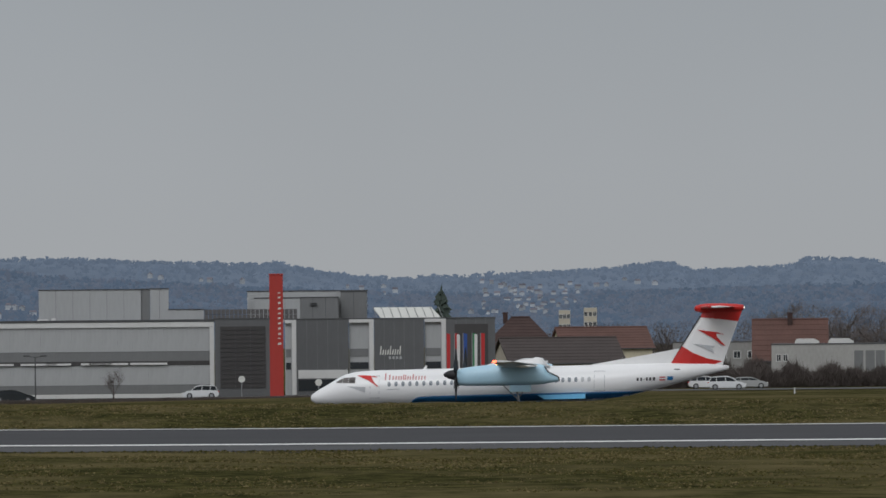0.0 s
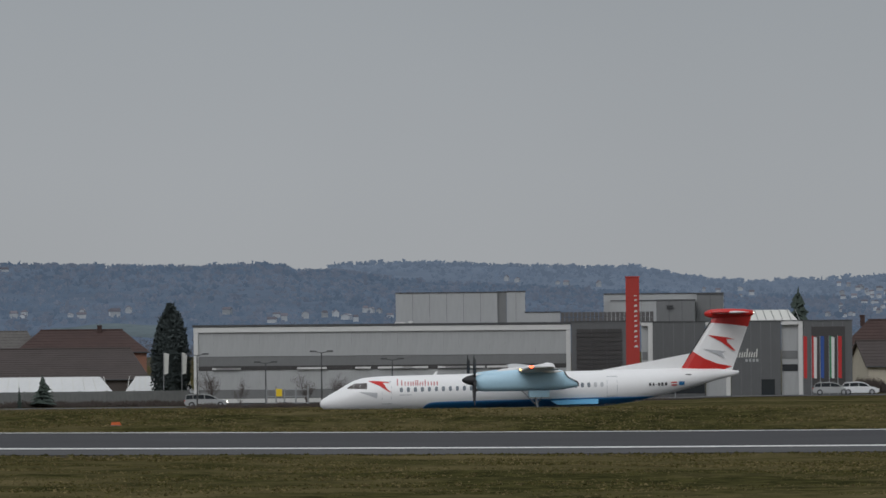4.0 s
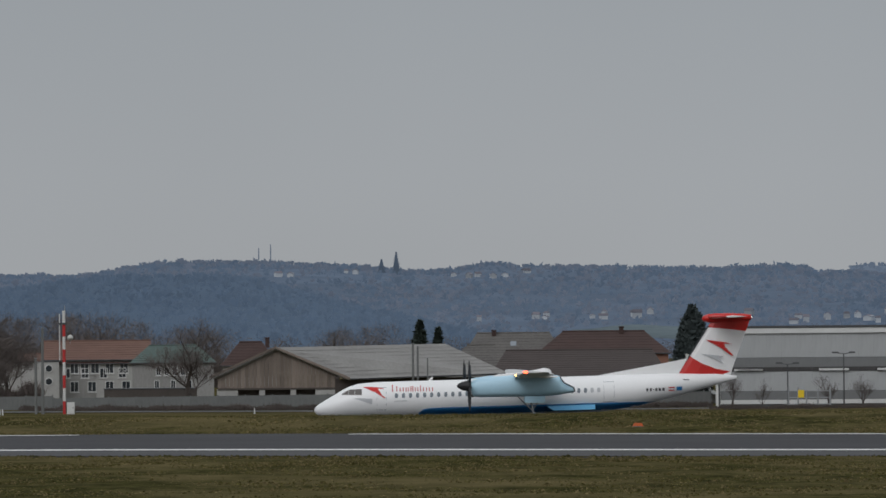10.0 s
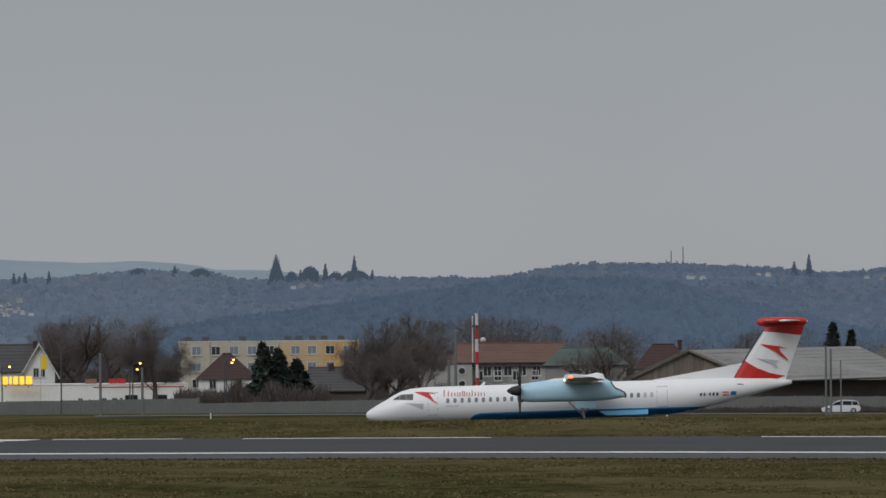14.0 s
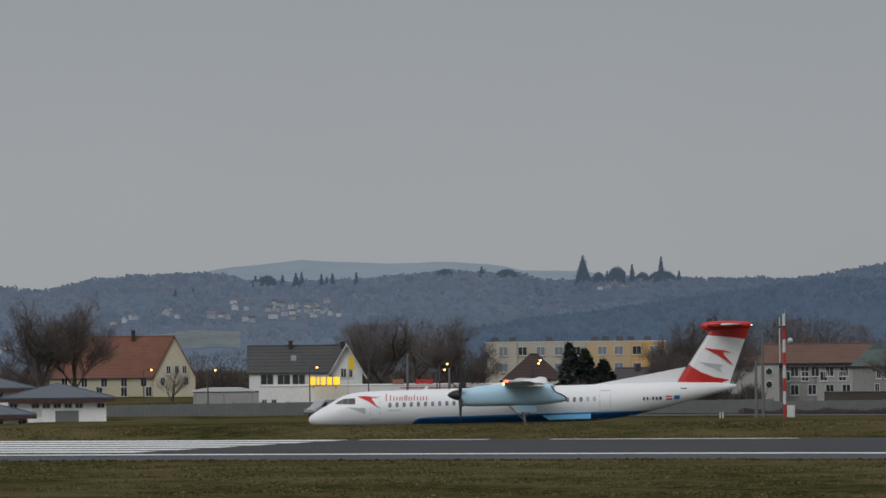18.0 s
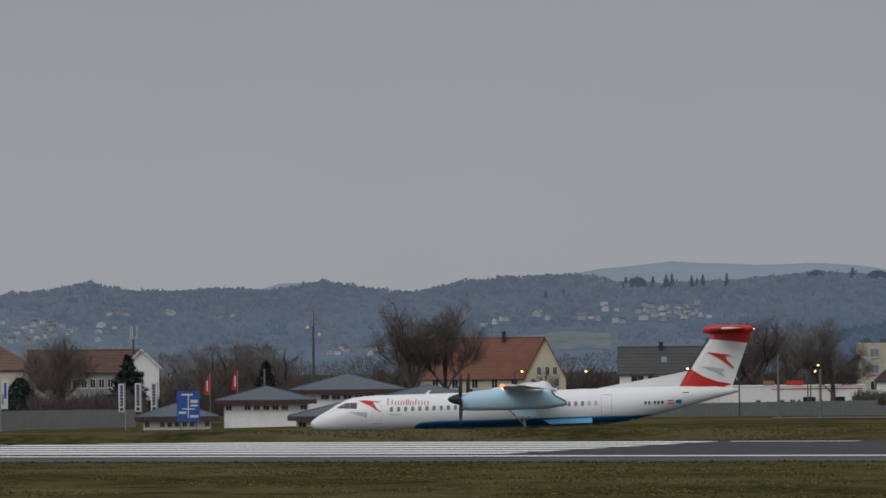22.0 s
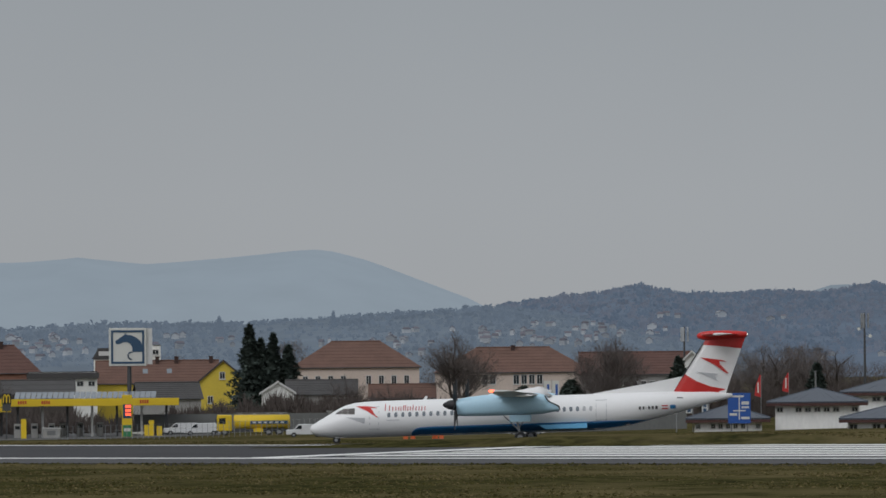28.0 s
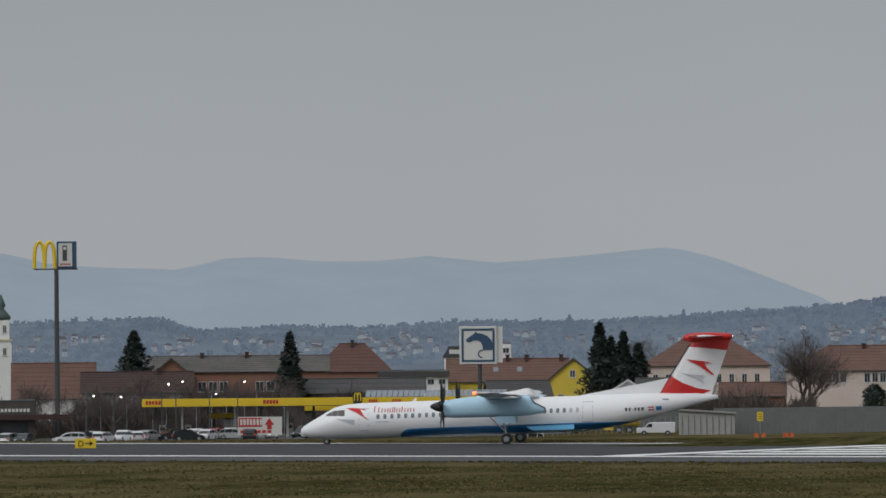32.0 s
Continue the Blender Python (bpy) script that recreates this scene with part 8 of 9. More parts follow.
part("tank", smooth(bm), CANOPYYELLOW, t)
part("tank_band", bm_box(-0.4, 4.3, -1.19, -1.155, 1.75, 2.25), SIGNNAVY, t, "dark blue band with white marks")
for k in range(6):
    part("text_bar", bm_box(-0.1 + k * 0.7, 0.35 + k * 0.7, -1.21, -1.192, 1.88, 2.12), SIGNWHITE, t)
part("chassis", bm_box(-4.5, 4.6, -0.9, 0.9, 0.55, 0.85), DARK, t)
part("walkway", bm_box(-2.2, 4.3, -0.25, 0.25, 3.2, 3.27), STEEL, t)
part("handrail", bm_tube((-2.2, -0.35, 3.5), (4.3, -0.35, 3.5), 0.03, 0.03, 5), STEEL, t)
for k in range(6):
    part("rail_post", bm_tube((-2.1 + k * 1.26, -0.35, 3.1), (-2.1 + k * 1.26, -0.35, 3.5), 0.025, 0.025, 5), STEEL, t)
for k in range(4):
    part("manhole", smooth(bm_lathe([(3.15, 0.26), (3.34, 0.26), (3.38, 0.1)], 10, "z", centre=(-1.6 + k * 1.7, 0.15, 0))), STEEL, t)
for k in range(5):
    part("tank_hoop", bm_lathe([(-0.04, 1.165), (0.04, 1.165)], 18, "x", centre=(-2.2 + k * 1.62, 0, 2.05)), CANOPYYELLOW, t)
part("side_locker", bm_box(-2.4, -0.9, -1.1, -0.6, 0.5, 1.05), DARK, t)
part("side_locker", bm_box(0.0, 1.2, -1.1, -0.6, 0.5, 1.05), CANOPYYELLOW, t)
part("mudguard", bm_box(1.3, 3.85, -1.18, -0.7, 1.02, 1.1), BLACK, t)
part("mirror", bm_box(-4.75, -4.62, -1.42, -1.24, 1.9, 2.6), BLACK, t)
part("bumper", bm_box(-4.75, -4.4, -1.2, 1.2, 0.45, 0.75), DARK, t)
part("headlight", bm_box(-4.66, -4.6, -1.1, -0.75, 0.8, 1.0), SIGNWHITE, t)
part("grille", bm_box(-4.66, -4.605, -0.65, 0.65, 0.85, 1.45), DARK, t)
for x in (-3.6, 1.9, 3.2):
    for y in (-1.0, 1.0):
        w = part("wheel", bm_lathe([(-0.18, 0.3), (-0.18, 0.5), (0.18, 0.5), (0.18, 0.3)], 14, "y", centre=(x, y, 0.5)), BLACK, t)
        part("rim", bm_lathe([(-0.19, 0.28), (0.19, 0.28)], 10, "y", centre=(x, y, 0.5)), STEEL, w)

def road_van(label, paint, m, L=4.9):
    t = thing("van", m, label, "van")
    bm = bm_prism([(-L / 2, 0.35), (-L / 2 + 0.02, 0.85), (-L / 2 + 0.75, 1.12), (-L / 2 + 1.45, 1.82), (-L / 2 + 1.8, 1.92), (L / 2 - 0.1, 1.92), (L / 2, 1.0), (L / 2, 0.35)], -0.95, 0.95)
    bmesh.ops.bevel(bm, geom=bm.edges[:], offset=0.07, segments=2, affect="EDGES")
    part("body", bm, paint, t)
    part("side_window", bm_prism([(-L / 2 + 1.0, 1.15), (-L / 2 + 1.85, 1.15), (-L / 2 + 1.85, 1.68), (-L / 2 + 1.52, 1.68)], -0.975, -0.952), GLASS, t)
    part("door_seam", bm_box(-L / 2 + 2.0, -L / 2 + 2.03, -0.962, -0.951, 0.5, 1.8), DARK, t)
    part("bumper", bm_box(-L / 2 - 0.05, L / 2 + 0.05, -0.9, 0.9, 0.34, 0.55), DARK, t)
    for x in (-L / 2 + 0.95, L / 2 - 1.0):
        for y in (-0.86, 0.86):
            w = part("wheel", bm_lathe([(-0.1, 0.2), (-0.1, 0.33), (0.1, 0.33), (0.1, 0.2)], 12, "y", centre=(x, y, 0.33)), BLACK, t)
            part("rim", bm_lathe([(-0.11, 0.19), (0.11, 0.19)], 8, "y", centre=(x, y, 0.33)), STEEL, w)
    part("headlight", bm_box(-L / 2 - 0.01, -L / 2 + 0.25, -0.97, -0.75, 0.75, 0.9), SIGNWHITE, t)
    part("tail_light", bm_box(L / 2 - 0.06, L / 2 + 0.015, -0.965, -0.8, 0.8, 1.3), FLAGRED, t)
    return t


silver_van = road_van("silver panel van driving along the hall", CARSILVER, spot(-1052, RR))

drivers_on_road = [
    (white_hatch, RR, [(0, -431, 0), (2, -1120, 0), (18, -6640, 0), (32, -11400, 0)]),
    (dark_car, RR + 5, [(0, -760, 0), (1, -402, 0), (2.5, 140, 0), (32, 10700, 0)]),
    (passing_hatch, RR + 3.0, [(0, 500, 0), (0.5, 712, 0), (32, 14000, 0)]),
    (estate, RR, [(0, -2230, 0), (3.5, -1197, 0), (4, -1052, 0), (4.5, -905, 0), (32, 7200, 0)]),
    (white_car, RR + 6, [(0, 2600, 0), (13, -1288, 0), (13.5, -1433, 0), (15.5, -2043, 0), (17.5, -2609, 0), (20, -3004, 0), (21.5, -3275, 0), (23, -3452, 0), (25, -3860, 0), (28, -4310, 0), (30, -4616, 0), (32, -4929, 0)]),
    (silver_van, [(0, 585), (13, 585), (17.5, 592), (32, 596)], [(0, 2048, 0), (10.5, -888, 0), (11, -1052, 0), (11.5, -1217, 0), (12, -1368, 0), (12.5, -1528, 0), (13, -1680, 0), (17.5, -2929, 20), (18, -3033, 35), (18.5, -3171, 45), (19, -3271, 45), (20, -3495, 45), (21, -3909, 20), (22, -4463, 0), (32, -10000, 0)]),
]


# ---- trees ----
def bare_tree(b, r, e_top, width, seed, label="leafless deciduous tree with a fine twiggy crown", twigs=900, base=None, name="bare_tree"):
    rnd = random.Random(seed)
    h = top(e_top, r, b)
    w = size(width, r) / 2
    t = thing(name, spot(b, r), label, "tree", "bare trees")
    bm = bmesh.new()
    tips = []
    def grow(p, d, ln, rad, lev):
        bend = (d + Vector((rnd.gauss(0, 0.13), rnd.gauss(0, 0.13), 0.08))).normalized()
        m, q = p + d * ln * 0.5, p + d * ln * 0.5 + bend * ln * 0.5
        n = 6 if lev == 0 else 4 if lev < 3 else 3
        bm_tube(p, m, rad, rad * 0.8, n, bm)
        bm_tube(m, q, rad * 0.8, rad * 0.58, n, bm)
        if lev >= 2:
            tips.append((m, bend))
        if lev >= 4:
            tips.append((q, bend))
            return
        k = (4, 4, 4, 3)[lev]
        a0 = rnd.uniform(0, 6.283)
        for i in range(k):
            a = a0 + 6.283 * (i + rnd.random() * 0.6) / k
            side = Vector((math.cos(a), math.sin(a), 0))
            lead = i == 0
            nd = (bend + side * (rnd.uniform(0.08, 0.24) if lead else rnd.uniform(0.42, 0.85)) + Vector((0, 0, 0.24))).normalized()
            s = q if lead else p.lerp(q, rnd.uniform(0.4, 1.0))
            grow(s, nd, ln * (rnd.uniform(0.75, 0.9) if lead else rnd.uniform(0.55, 0.85)), rad * (0.62 if lead else 0.42), lev + 1)
    grow(Vector((0, 0, -0.3)), Vector((rnd.uniform(-.04, .04), 0, 1)).normalized(), h * 0.24, h * 0.021, 0)
    zs = max(q.z for q, _ in tips)
    xs = sorted(abs(q.x) for q, _ in tips)[int(len(tips) * 0.9)]
    fx, fz = w * 0.80 / xs, h * 0.93 / zs
    for v in bm.verts:
        v.co.x *= fx
        v.co.y *= fx
        v.co.z *= fz
    part("trunk", bm, BARK, t)
    verts, faces = [], []
    for i in range(twigs * 2):
        q, d = tips[rnd.randrange(len(tips))]
        p = Vector((q.x * fx, q.y * fx, q.z * fz)) + Vector((rnd.gauss(0, 1), rnd.gauss(0, 1), rnd.gauss(0, 0.8))) * h * 0.03
        for _ in range(2):
            e = (d + Vector((rnd.gauss(0, 0.6), rnd.gauss(0, 0.6), rnd.gauss(0.15, 0.4)))).normalized() * h * rnd.uniform(0.04, 0.11)
            s = e.orthogonal().normalized() * h * 0.0015
            k = len(verts)
            verts += [tuple(p - s), tuple(p + s), tuple(p + e)]
            faces.append((k, k + 1, k + 2))
    me = bpy.data.meshes.new("crown")
    me.from_pydata(verts, [], faces)
    me.materials.append(TWIG)
    tw = new("crown", me)
    tw.parent = t
    return t


def conifer(b, r, e_top, width, seed, label="dark green spruce", start=0.06, mat_=None, tiers=26, airy=False):
    h = top(e_top, r, b)
    t = thing("conifer", spot(b, r), label, "tree", "conifers")
    part("trunk", bm_tube((0, 0, -0.3), (0, 0, h * 0.8), h * 0.018, h * 0.005, 6), BARK, t)
    if airy:
        part("crown", conifer_crown(h, size(width, r) * 0.62, seed, tiers, 16, start, 0.12), mat_ or NEEDLE, t)
        return t
    k = (1 - start) * h
    shape = [(0, 0.55), (0.07, 0.95), (0.2, 1.0), (0.45, 0.74), (0.7, 0.42), (0.88, 0.18), (1, 0.02)]
    cr = sprays("crown", shape, k, size(width, r) * 0.62, 3000, (0.25, 0.75), seed, mat_ or NEEDLE, t, 0.45, 0.42)
    cr.matrix_basis = pose(0, 0, start * h)
    part("boughs", conifer_crown(h, size(width, r) * 0.66, seed, tiers, 15, max(start, 0.08), 0.14), mat_ or NEEDLE, t)
    return t


def thuja(b, r, e_top, width, seed):
    """A broad, dense, pointed evergreen: a cloud of small sprays over a tapering body."""
    rnd = random.Random(seed)
    h, w = top(e_top, r, b), size(width, r) / 2
    t = thing("thuja", spot(b, r), "tall dense dark green thuja with a pointed top", "tree")
    part("trunk", bm_tube((0, 0, -0.3), (0, 0, h * 0.7), 0.25, 0.05, 6), BARK, t)
    verts, faces = [], []
    for _ in range(5200):
        f = rnd.random() ** 0.8
        rr = w * lerp(f, [(0, 0.85), (0.25, 1.0), (0.5, 0.95), (0.72, 0.74), (0.88, 0.46), (1, 0.10)]) * rnd.uniform(0.72, 1.08)
        a = rnd.uniform(0, 6.283)
        p = Vector((math.cos(a) * rr, math.sin(a) * rr, f * h))
        s = rnd.uniform(0.18, 0.5)
        u = Vector((rnd.gauss(0, 1), rnd.gauss(0, 1), rnd.gauss(1.0, 0.6))).normalized() * s
        v = u.orthogonal().normalized() * s * 0.45
        k = len(verts)
        verts += [tuple(p - v), tuple(p + v), tuple(p + u)]
        faces.append((k, k + 1, k + 2))
    me = bpy.data.meshes.new("foliage")
    me.from_pydata(verts, [], faces)
    me.materials.append(THUJA)
    ob = new("foliage", me)
    ob.parent = t
    bm = bm_lathe([(0.1 * h, w * 0.75), (0.4 * h, w * 0.8), (0.7 * h, w * 0.62), (0.9 * h, w * 0.3), (0.96 * h, 0.05)], 10, "z")
    part("inner_crown", bm, THUJA, t)


def bush_row(name, label, b0, b1, r, e_top, material, seed, count=1500, depth=4.0):
    """A ragged row of undergrowth of fine stems."""
    rnd = random.Random(seed)
    verts, faces = [], []
    for _ in range(count):
        b = rnd.uniform(b0, b1)
        rr = r + rnd.uniform(0, depth)
        a = b / F
        x, y = rr * math.sin(a), rr * math.cos(a)
        z = ground_z(x, y)
        h = top(e_top, r, b) * (0.6 + 0.4 * noise.noise((b * 0.03, seed, 0.0)) + rnd.uniform(-0.25, 0.15))
        for _ in range(4):
            p = Vector((x + rnd.uniform(-.5, .5), y, z + rnd.uniform(0, 0.7) * h))
            e = Vector((rnd.gauss(0, 0.35), rnd.gauss(0, 0.35), 1)).normalized() * h * rnd.uniform(0.25, 0.5)
            s = e.orthogonal().normalized() * rnd.uniform(0.03, 0.09)
            k = len(verts)
            verts += [tuple(p - s), tuple(p + s), tuple(p + e)]
            faces.append((k, k + 1, k + 2))
    me = bpy.data.meshes.new(name)
    me.from_pydata(verts, [], faces)
    me.materials.append(material)
    return tagged(new(name, me), label, "shrubs", kind="stuff")


conifer(-3, 690, 73.0, 46, 1, "slender ragged spruce behind the offices", 0.5, None, 12, True)
thuja(-1113, 635, 59.4, 68, 3)
conifer(-1340, 600, -65.6, 38, 4, "small young spruce by the fence", 0.2, None, 9, True)
conifer(-1381, 600, -83.6, 9, 5, "thin upright cypress by the fence", 0.02, None, 16, True)
conifer(-1595, 770, 35.9, 36, 6, "dark spruce behind the barn")
conifer(-1563, 772, 22.9, 26, 7, "small dark spruce behind the barn")
for x, y, w in ((245, 616, 44), (272, 624, 48), (300, 634, 50)):
    conifer(-2843 + x, 660, 613.2 - y, w, x, "dense dark spruce by the fence")
for x, y, w in ((440, 574, 60), (482, 590, 44), (508, 611, 50), (460, 600, 50)):
    conifer(-5238 + x, 800, 642.3 - y, w, x, "tall dark spruce beside the yellow house")
conifer(-5622, 790, 59.5, 84, 31, "dark broad spruce behind the houses", 0.1)
conifer(-5346, 760, 56.5, 54, 32, "tall dark spruce before the salmon house")
for x in (1172, 1200):
    conifer(-3776 + x, 730, 623.6 - (614 if x == 1172 else 624), 34, x, "dark spruce by the flats")
for x, y, w in ((212, 626, 60), (20, 665, 70), (455, 640, 40)):
    conifer(-4251 + x, 700, 628.9 - y, w, x + 5, "dark bushy evergreen tree", 0.0)

for tt, x, y, w, rr, tw in ((9, 129, 567, 130, 640, 1100), (9, 30, 585, 110, 800, 700), (13, 48, 550, 130, 690, 3200), (13, 425, 557, 120, 650, 3000), (13, 478, 545, 150, 660, 4000), (13, 520, 590, 100, 655, 1800), (13, 455, 600, 130, 640, 2000), (13, 670, 560, 170, 850, 900), (13, 600, 565, 150, 880, 800),
                            (13, 845, 562, 120, 800, 900), (19, 235, 514, 110, 650, 1700), (19, 295, 512, 130, 655, 2000), (19, 215, 600, 110, 670, 1500), (19, 845, 556, 130, 850, 2000), (19, 800, 560, 100, 860, 1500), (19, 900, 575, 130, 870, 1500), (19, 470, 640, 60, 760, 500),
                            (23, 95, 586, 100, 690, 1300), (23, 370, 603, 110, 800, 900), (23, 440, 612, 80, 820, 700), (28, 795, 580, 110, 780, 1300), (28, 1085, 590, 90, 680, 1300), (28, 1030, 600, 60, 700, 700),
                            (28, 315, 610, 70, 950, 600), (32, 350, 650, 90, 745, 900), (32, 420, 655, 80, 748, 900), (32, 470, 645, 80, 752, 800), (32, 600, 660, 80, 750, 700), (32, 250, 645, 90, 750, 900), (32, 60, 660, 90, 745, 800), (32, 280, 675, 90, 720, 700), (32, 200, 670, 100, 725, 800), (32, 130, 680, 80, 725, 600), (0, 1410, 537, 100, 780, 900), (0, 1480, 536, 130, 800, 1100), (0, 1550, 560, 100, 760, 800),
                            (0, 1190, 570, 80, 860, 600), (28, 1360, 610, 110, 820, 900), (28, 1480, 620, 110, 800, 800), (9, 390, 580, 160, 980, 800), (4, 600, 655, 40, 592, 300), (4, 370, 645, 36, 592, 300), (4, 422, 660, 30, 592, 250), (4, 540, 655, 36, 592, 300), (0, 200, 642, 34, 592, 300), (32, 1430, 585, 110, 800, 900), (28, 610, 655, 70, 740, 500), (28, 690, 665, 60, 740, 500)):
    S = {0: (-784, 585.0), 4: (-1414, 595.4), 9: (-2134, 603.9), 13: (-2843, 613.2), 19: (-3776, 623.6), 23: (-4251, 628.9), 28: (-5238, 642.3), 32: (-5857, 644.7)}[tt]
    bare_tree(S[0] + x, rr, S[1] - y, w, int(tt * 100 + x), twigs=tw)

bush_row("brown_hedge", "leafless brown hedge along the road", 330, 862, 606, -52.0, HEDGE, 1, 8000)
bush_row("brown_shrubs", "taller bare shrubs behind the hedge", 330, 640, 650, -38.0, HEDGE, 14, 3500, 8)
bush_row("low_hedge", "low dark bare hedge before the hall", -1080, -180, 566, -112.0, HEDGE, 15, 4200, 3)
bush_row("low_hedge", "low dark growth at the foot of the fence", -2300, -1080, 600, -102.0, HEDGE, 16, 4200, 3)
bush_row("brown_shrubs", "bare brown shrubs behind the fence", -4740, -4420, 720, -33.8, HEDGE, 2, 1500)
bush_row("brown_shrubs", "bare brown shrubs behind the fence", -4200, -3741, 700, -47.8, HEDGE, 3, 1500)
bush_row("brown_shrubs", "bare undergrowth behind the pavilions", -3952, -3552, 830, -11.2, HEDGE, 4, 2600)
bush_row("brown_shrubs", "bare woodland edge behind the fence", -2464, -1945, 900, 13.2, HEDGE, 5, 2600)
bush_row("brown_shrubs", "bare woodland edge behind the houses", -3297, -2727, 950, -1.5, HEDGE, 6, 2600)
bush_row("brown_shrubs", "bare shrubs beside the station", -5838, -5439, 740, -55.4, HEDGE, 7, 1800)
bush_row("rough_grass", "rough grass along the road verge", -1613, 812, 560, -120.0, DRYTUFT, 8, 1500, 12)
bush_row("brown_shrubs", "bare trees behind the houses", 84, 613, 900, -0.0, HEDGE, 9, 2500)

# dark undergrowth added to stand for the shade under the canopies
bush_row("brown_shrubs", "undergrowth added for the canopy shade behind the petrol station", -5337, -4740, 735, -69.8, HEDGE, 12, 2200)
bush_row("brown_shrubs", "undergrowth added for the shade beyond the station canopies", -5758, -5059, 742, -55.4, HEDGE, 13, 2600)

# a metal gate with a small yellow sign by the hall
t = thing("metal_gate", spot(-908, 570), "grey metal gate with posts and a small yellow sign", "gate")
for x in (-2.2, -1.2, -0.3, 0.9, 2.2):
    part("post", bm_tube((x, 0, -0.2), (x, 0, 2.3 - 0.3 * (abs(x) < 1)), 0.09, 0.09, 6), STEEL, t)
for z in (0.5, 1.2, 1.9):
    part("rail", bm_tube((-2.2, 0, z), (2.2, 0, z), 0.04, 0.04, 5), STEEL, t)
part("sign", bm_box(-1.2, -0.55, -0.12, -0.05, 1.2, 2.0), SIGNYELLOW, t, "small yellow sign")
# rooftop clutter
t = thing("rooftop_unit", spot(-707, RH + 8, 18.0), "low white ventilation units on the hall roof", "ventilation unit")
part("body", bm_prism([(-1.6, -0.3), (1.6, -0.3), (1.6, 0.25), (0.7, 0.25), (0.5, 0.5), (-0.6, 0.5), (-0.8, 0.2), (-1.6, 0.2)], 0, 2), TRIM, t)
part("hood", bm_box(0.9, 1.4, 0.3, 0.9, 0.26, 0.6, bevel=0.05), TRIM, t)
t = thing("roof_vent", spot(-230, RH + 14.6, 47.0), "small dark louvred vent in the penthouse wall", "vent")
part("body", bm_box(-0.35, 0.35, 0.0, 0.38, 0, 0.2), DARK, t)
part("hood", bm_box(-0.4, 0.4, -0.1, 0.1, 0.201, 0.25), DARK, t)
t = thing("satellite_dish", spot(-2213, 742, 6.2), "white satellite dish on the roof ridge", "dish")
part("bowl", smooth(bm_lathe([(-0.12, 0.42), (0.0, 0.30), (0.06, 0.05)], 14, "y", centre=(0, 0, 0.55))), SIGNWHITE, t)
part("stem", bm_tube((0, 0.1, -0.3), (0, 0.1, 0.5), 0.04, 0.04, 5), STEEL, t)
for x, y in ((426, 668), (562, 675)):
    t = thing("traffic_sign", spot(x - 784.0, 586), "small round traffic sign on a post", "sign", "traffic signs")
    h = top(585.0 - y, 586, x - 784.0)
    part("post", bm_tube((0, 0, -0.2), (0, 0, h), 0.05, 0.05, 6), STEEL, t)
    part("disc", bm_lathe([(-0.05, 0.38), (-0.02, 0.38)], 16, "y", centre=(0, -0.04, h)), SIGNWHITE, t)

t = thing("switch_cabinet", spot(-2213, 556), "pale grey switch cabinet at the foot of the banded mast", "cabinet")
hc = size(21, 556)
part("body", bm_box(-0.4, 0.4, 0, 0.5, -0.3, hc, bevel=0.03), TRIM, t)
part("door", bm_box(-0.32, 0.32, -0.03, -0.004, 0.1, hc - 0.12), TRIM, t)
part("handle", bm_box(0.2, 0.25, -0.06, -0.031, hc * 0.5, hc * 0.5 + 0.15), DARK, t)
for x in (636, 651):
    t = thing("banner", spot(-4908 + x, 606), "tall white banner with a blue mark on a pole", "banner", "white banners by the road")
    hb, h = top(-86.6, 606, -4908 + x), top(-33.6, 606, -4908 + x)
    part("pole", bm_tube((-0.42, 0.1, -0.3), (-0.42, 0.1, h + 0.15), 0.05, 0.04, 6), STEEL, t)
    part("cloth", bm_box(-0.40, 0.40, 0.06, 0.10, hb, h), SIGNWHITE, t)
    part("blue_mark", bm_box(-0.02, 0.24, 0.03, 0.056, hb + (h - hb) * 0.35, h - (h - hb) * 0.12), SIGNBLUE, t)
    part("blue_mark", bm_box(-0.25, -0.12, 0.03, 0.056, hb + (h - hb) * 0.15, hb + (h - hb) * 0.5), SIGNBLUE, t)
t = thing("notice_sign", spot(-4516, 600), "small yellow notice board on the fence", "sign")
hb, h = top(-105.6, 600, -4516), top(-89.6, 600, -4516)
part("board", bm_box(-0.33, 0.33, 0, 0.06, hb, h), SIGNYELLOW, t)
part("post", bm_tube((0, 0.1, -0.3), (0, 0.1, h), 0.04, 0.04, 6), STEEL, t)
for k in range(3):
    part("text_bar", bm_box(-0.22, 0.22, -0.02, -0.003, hb + 0.2 + k * 0.25, hb + 0.28 + k * 0.25), DARK, t)
t = thing("lean_to_shed", spot(-4610, 604), "low pale grey shed of sheet metal behind the taxiway", "shed")
wa, hl, hr = size(99, 604) / 2, top(-83.6, 604, -4610), top(-90.6, 604, -4610)
part("wall", bm_prism([(-wa, -0.6), (wa, -0.6), (wa, hr - 0.15), (-wa, hl - 0.15)], 0, 5), PLASTERGREY, t)
part("roof", bm_prism([(-wa - 0.2, hl - 0.148), (wa + 0.2, hr - 0.148), (wa + 0.2, hr), (-wa - 0.2, hl)], -0.3, 5.3), ROOFGREY, t)
for k in range(9):
    x = -wa + 0.4 + k * (2 * wa - 0.8) / 8
    part("rib", bm_box(x - 0.05, x + 0.05, -0.08, -0.003, -0.5, hr - 0.3), CLADMID, t)
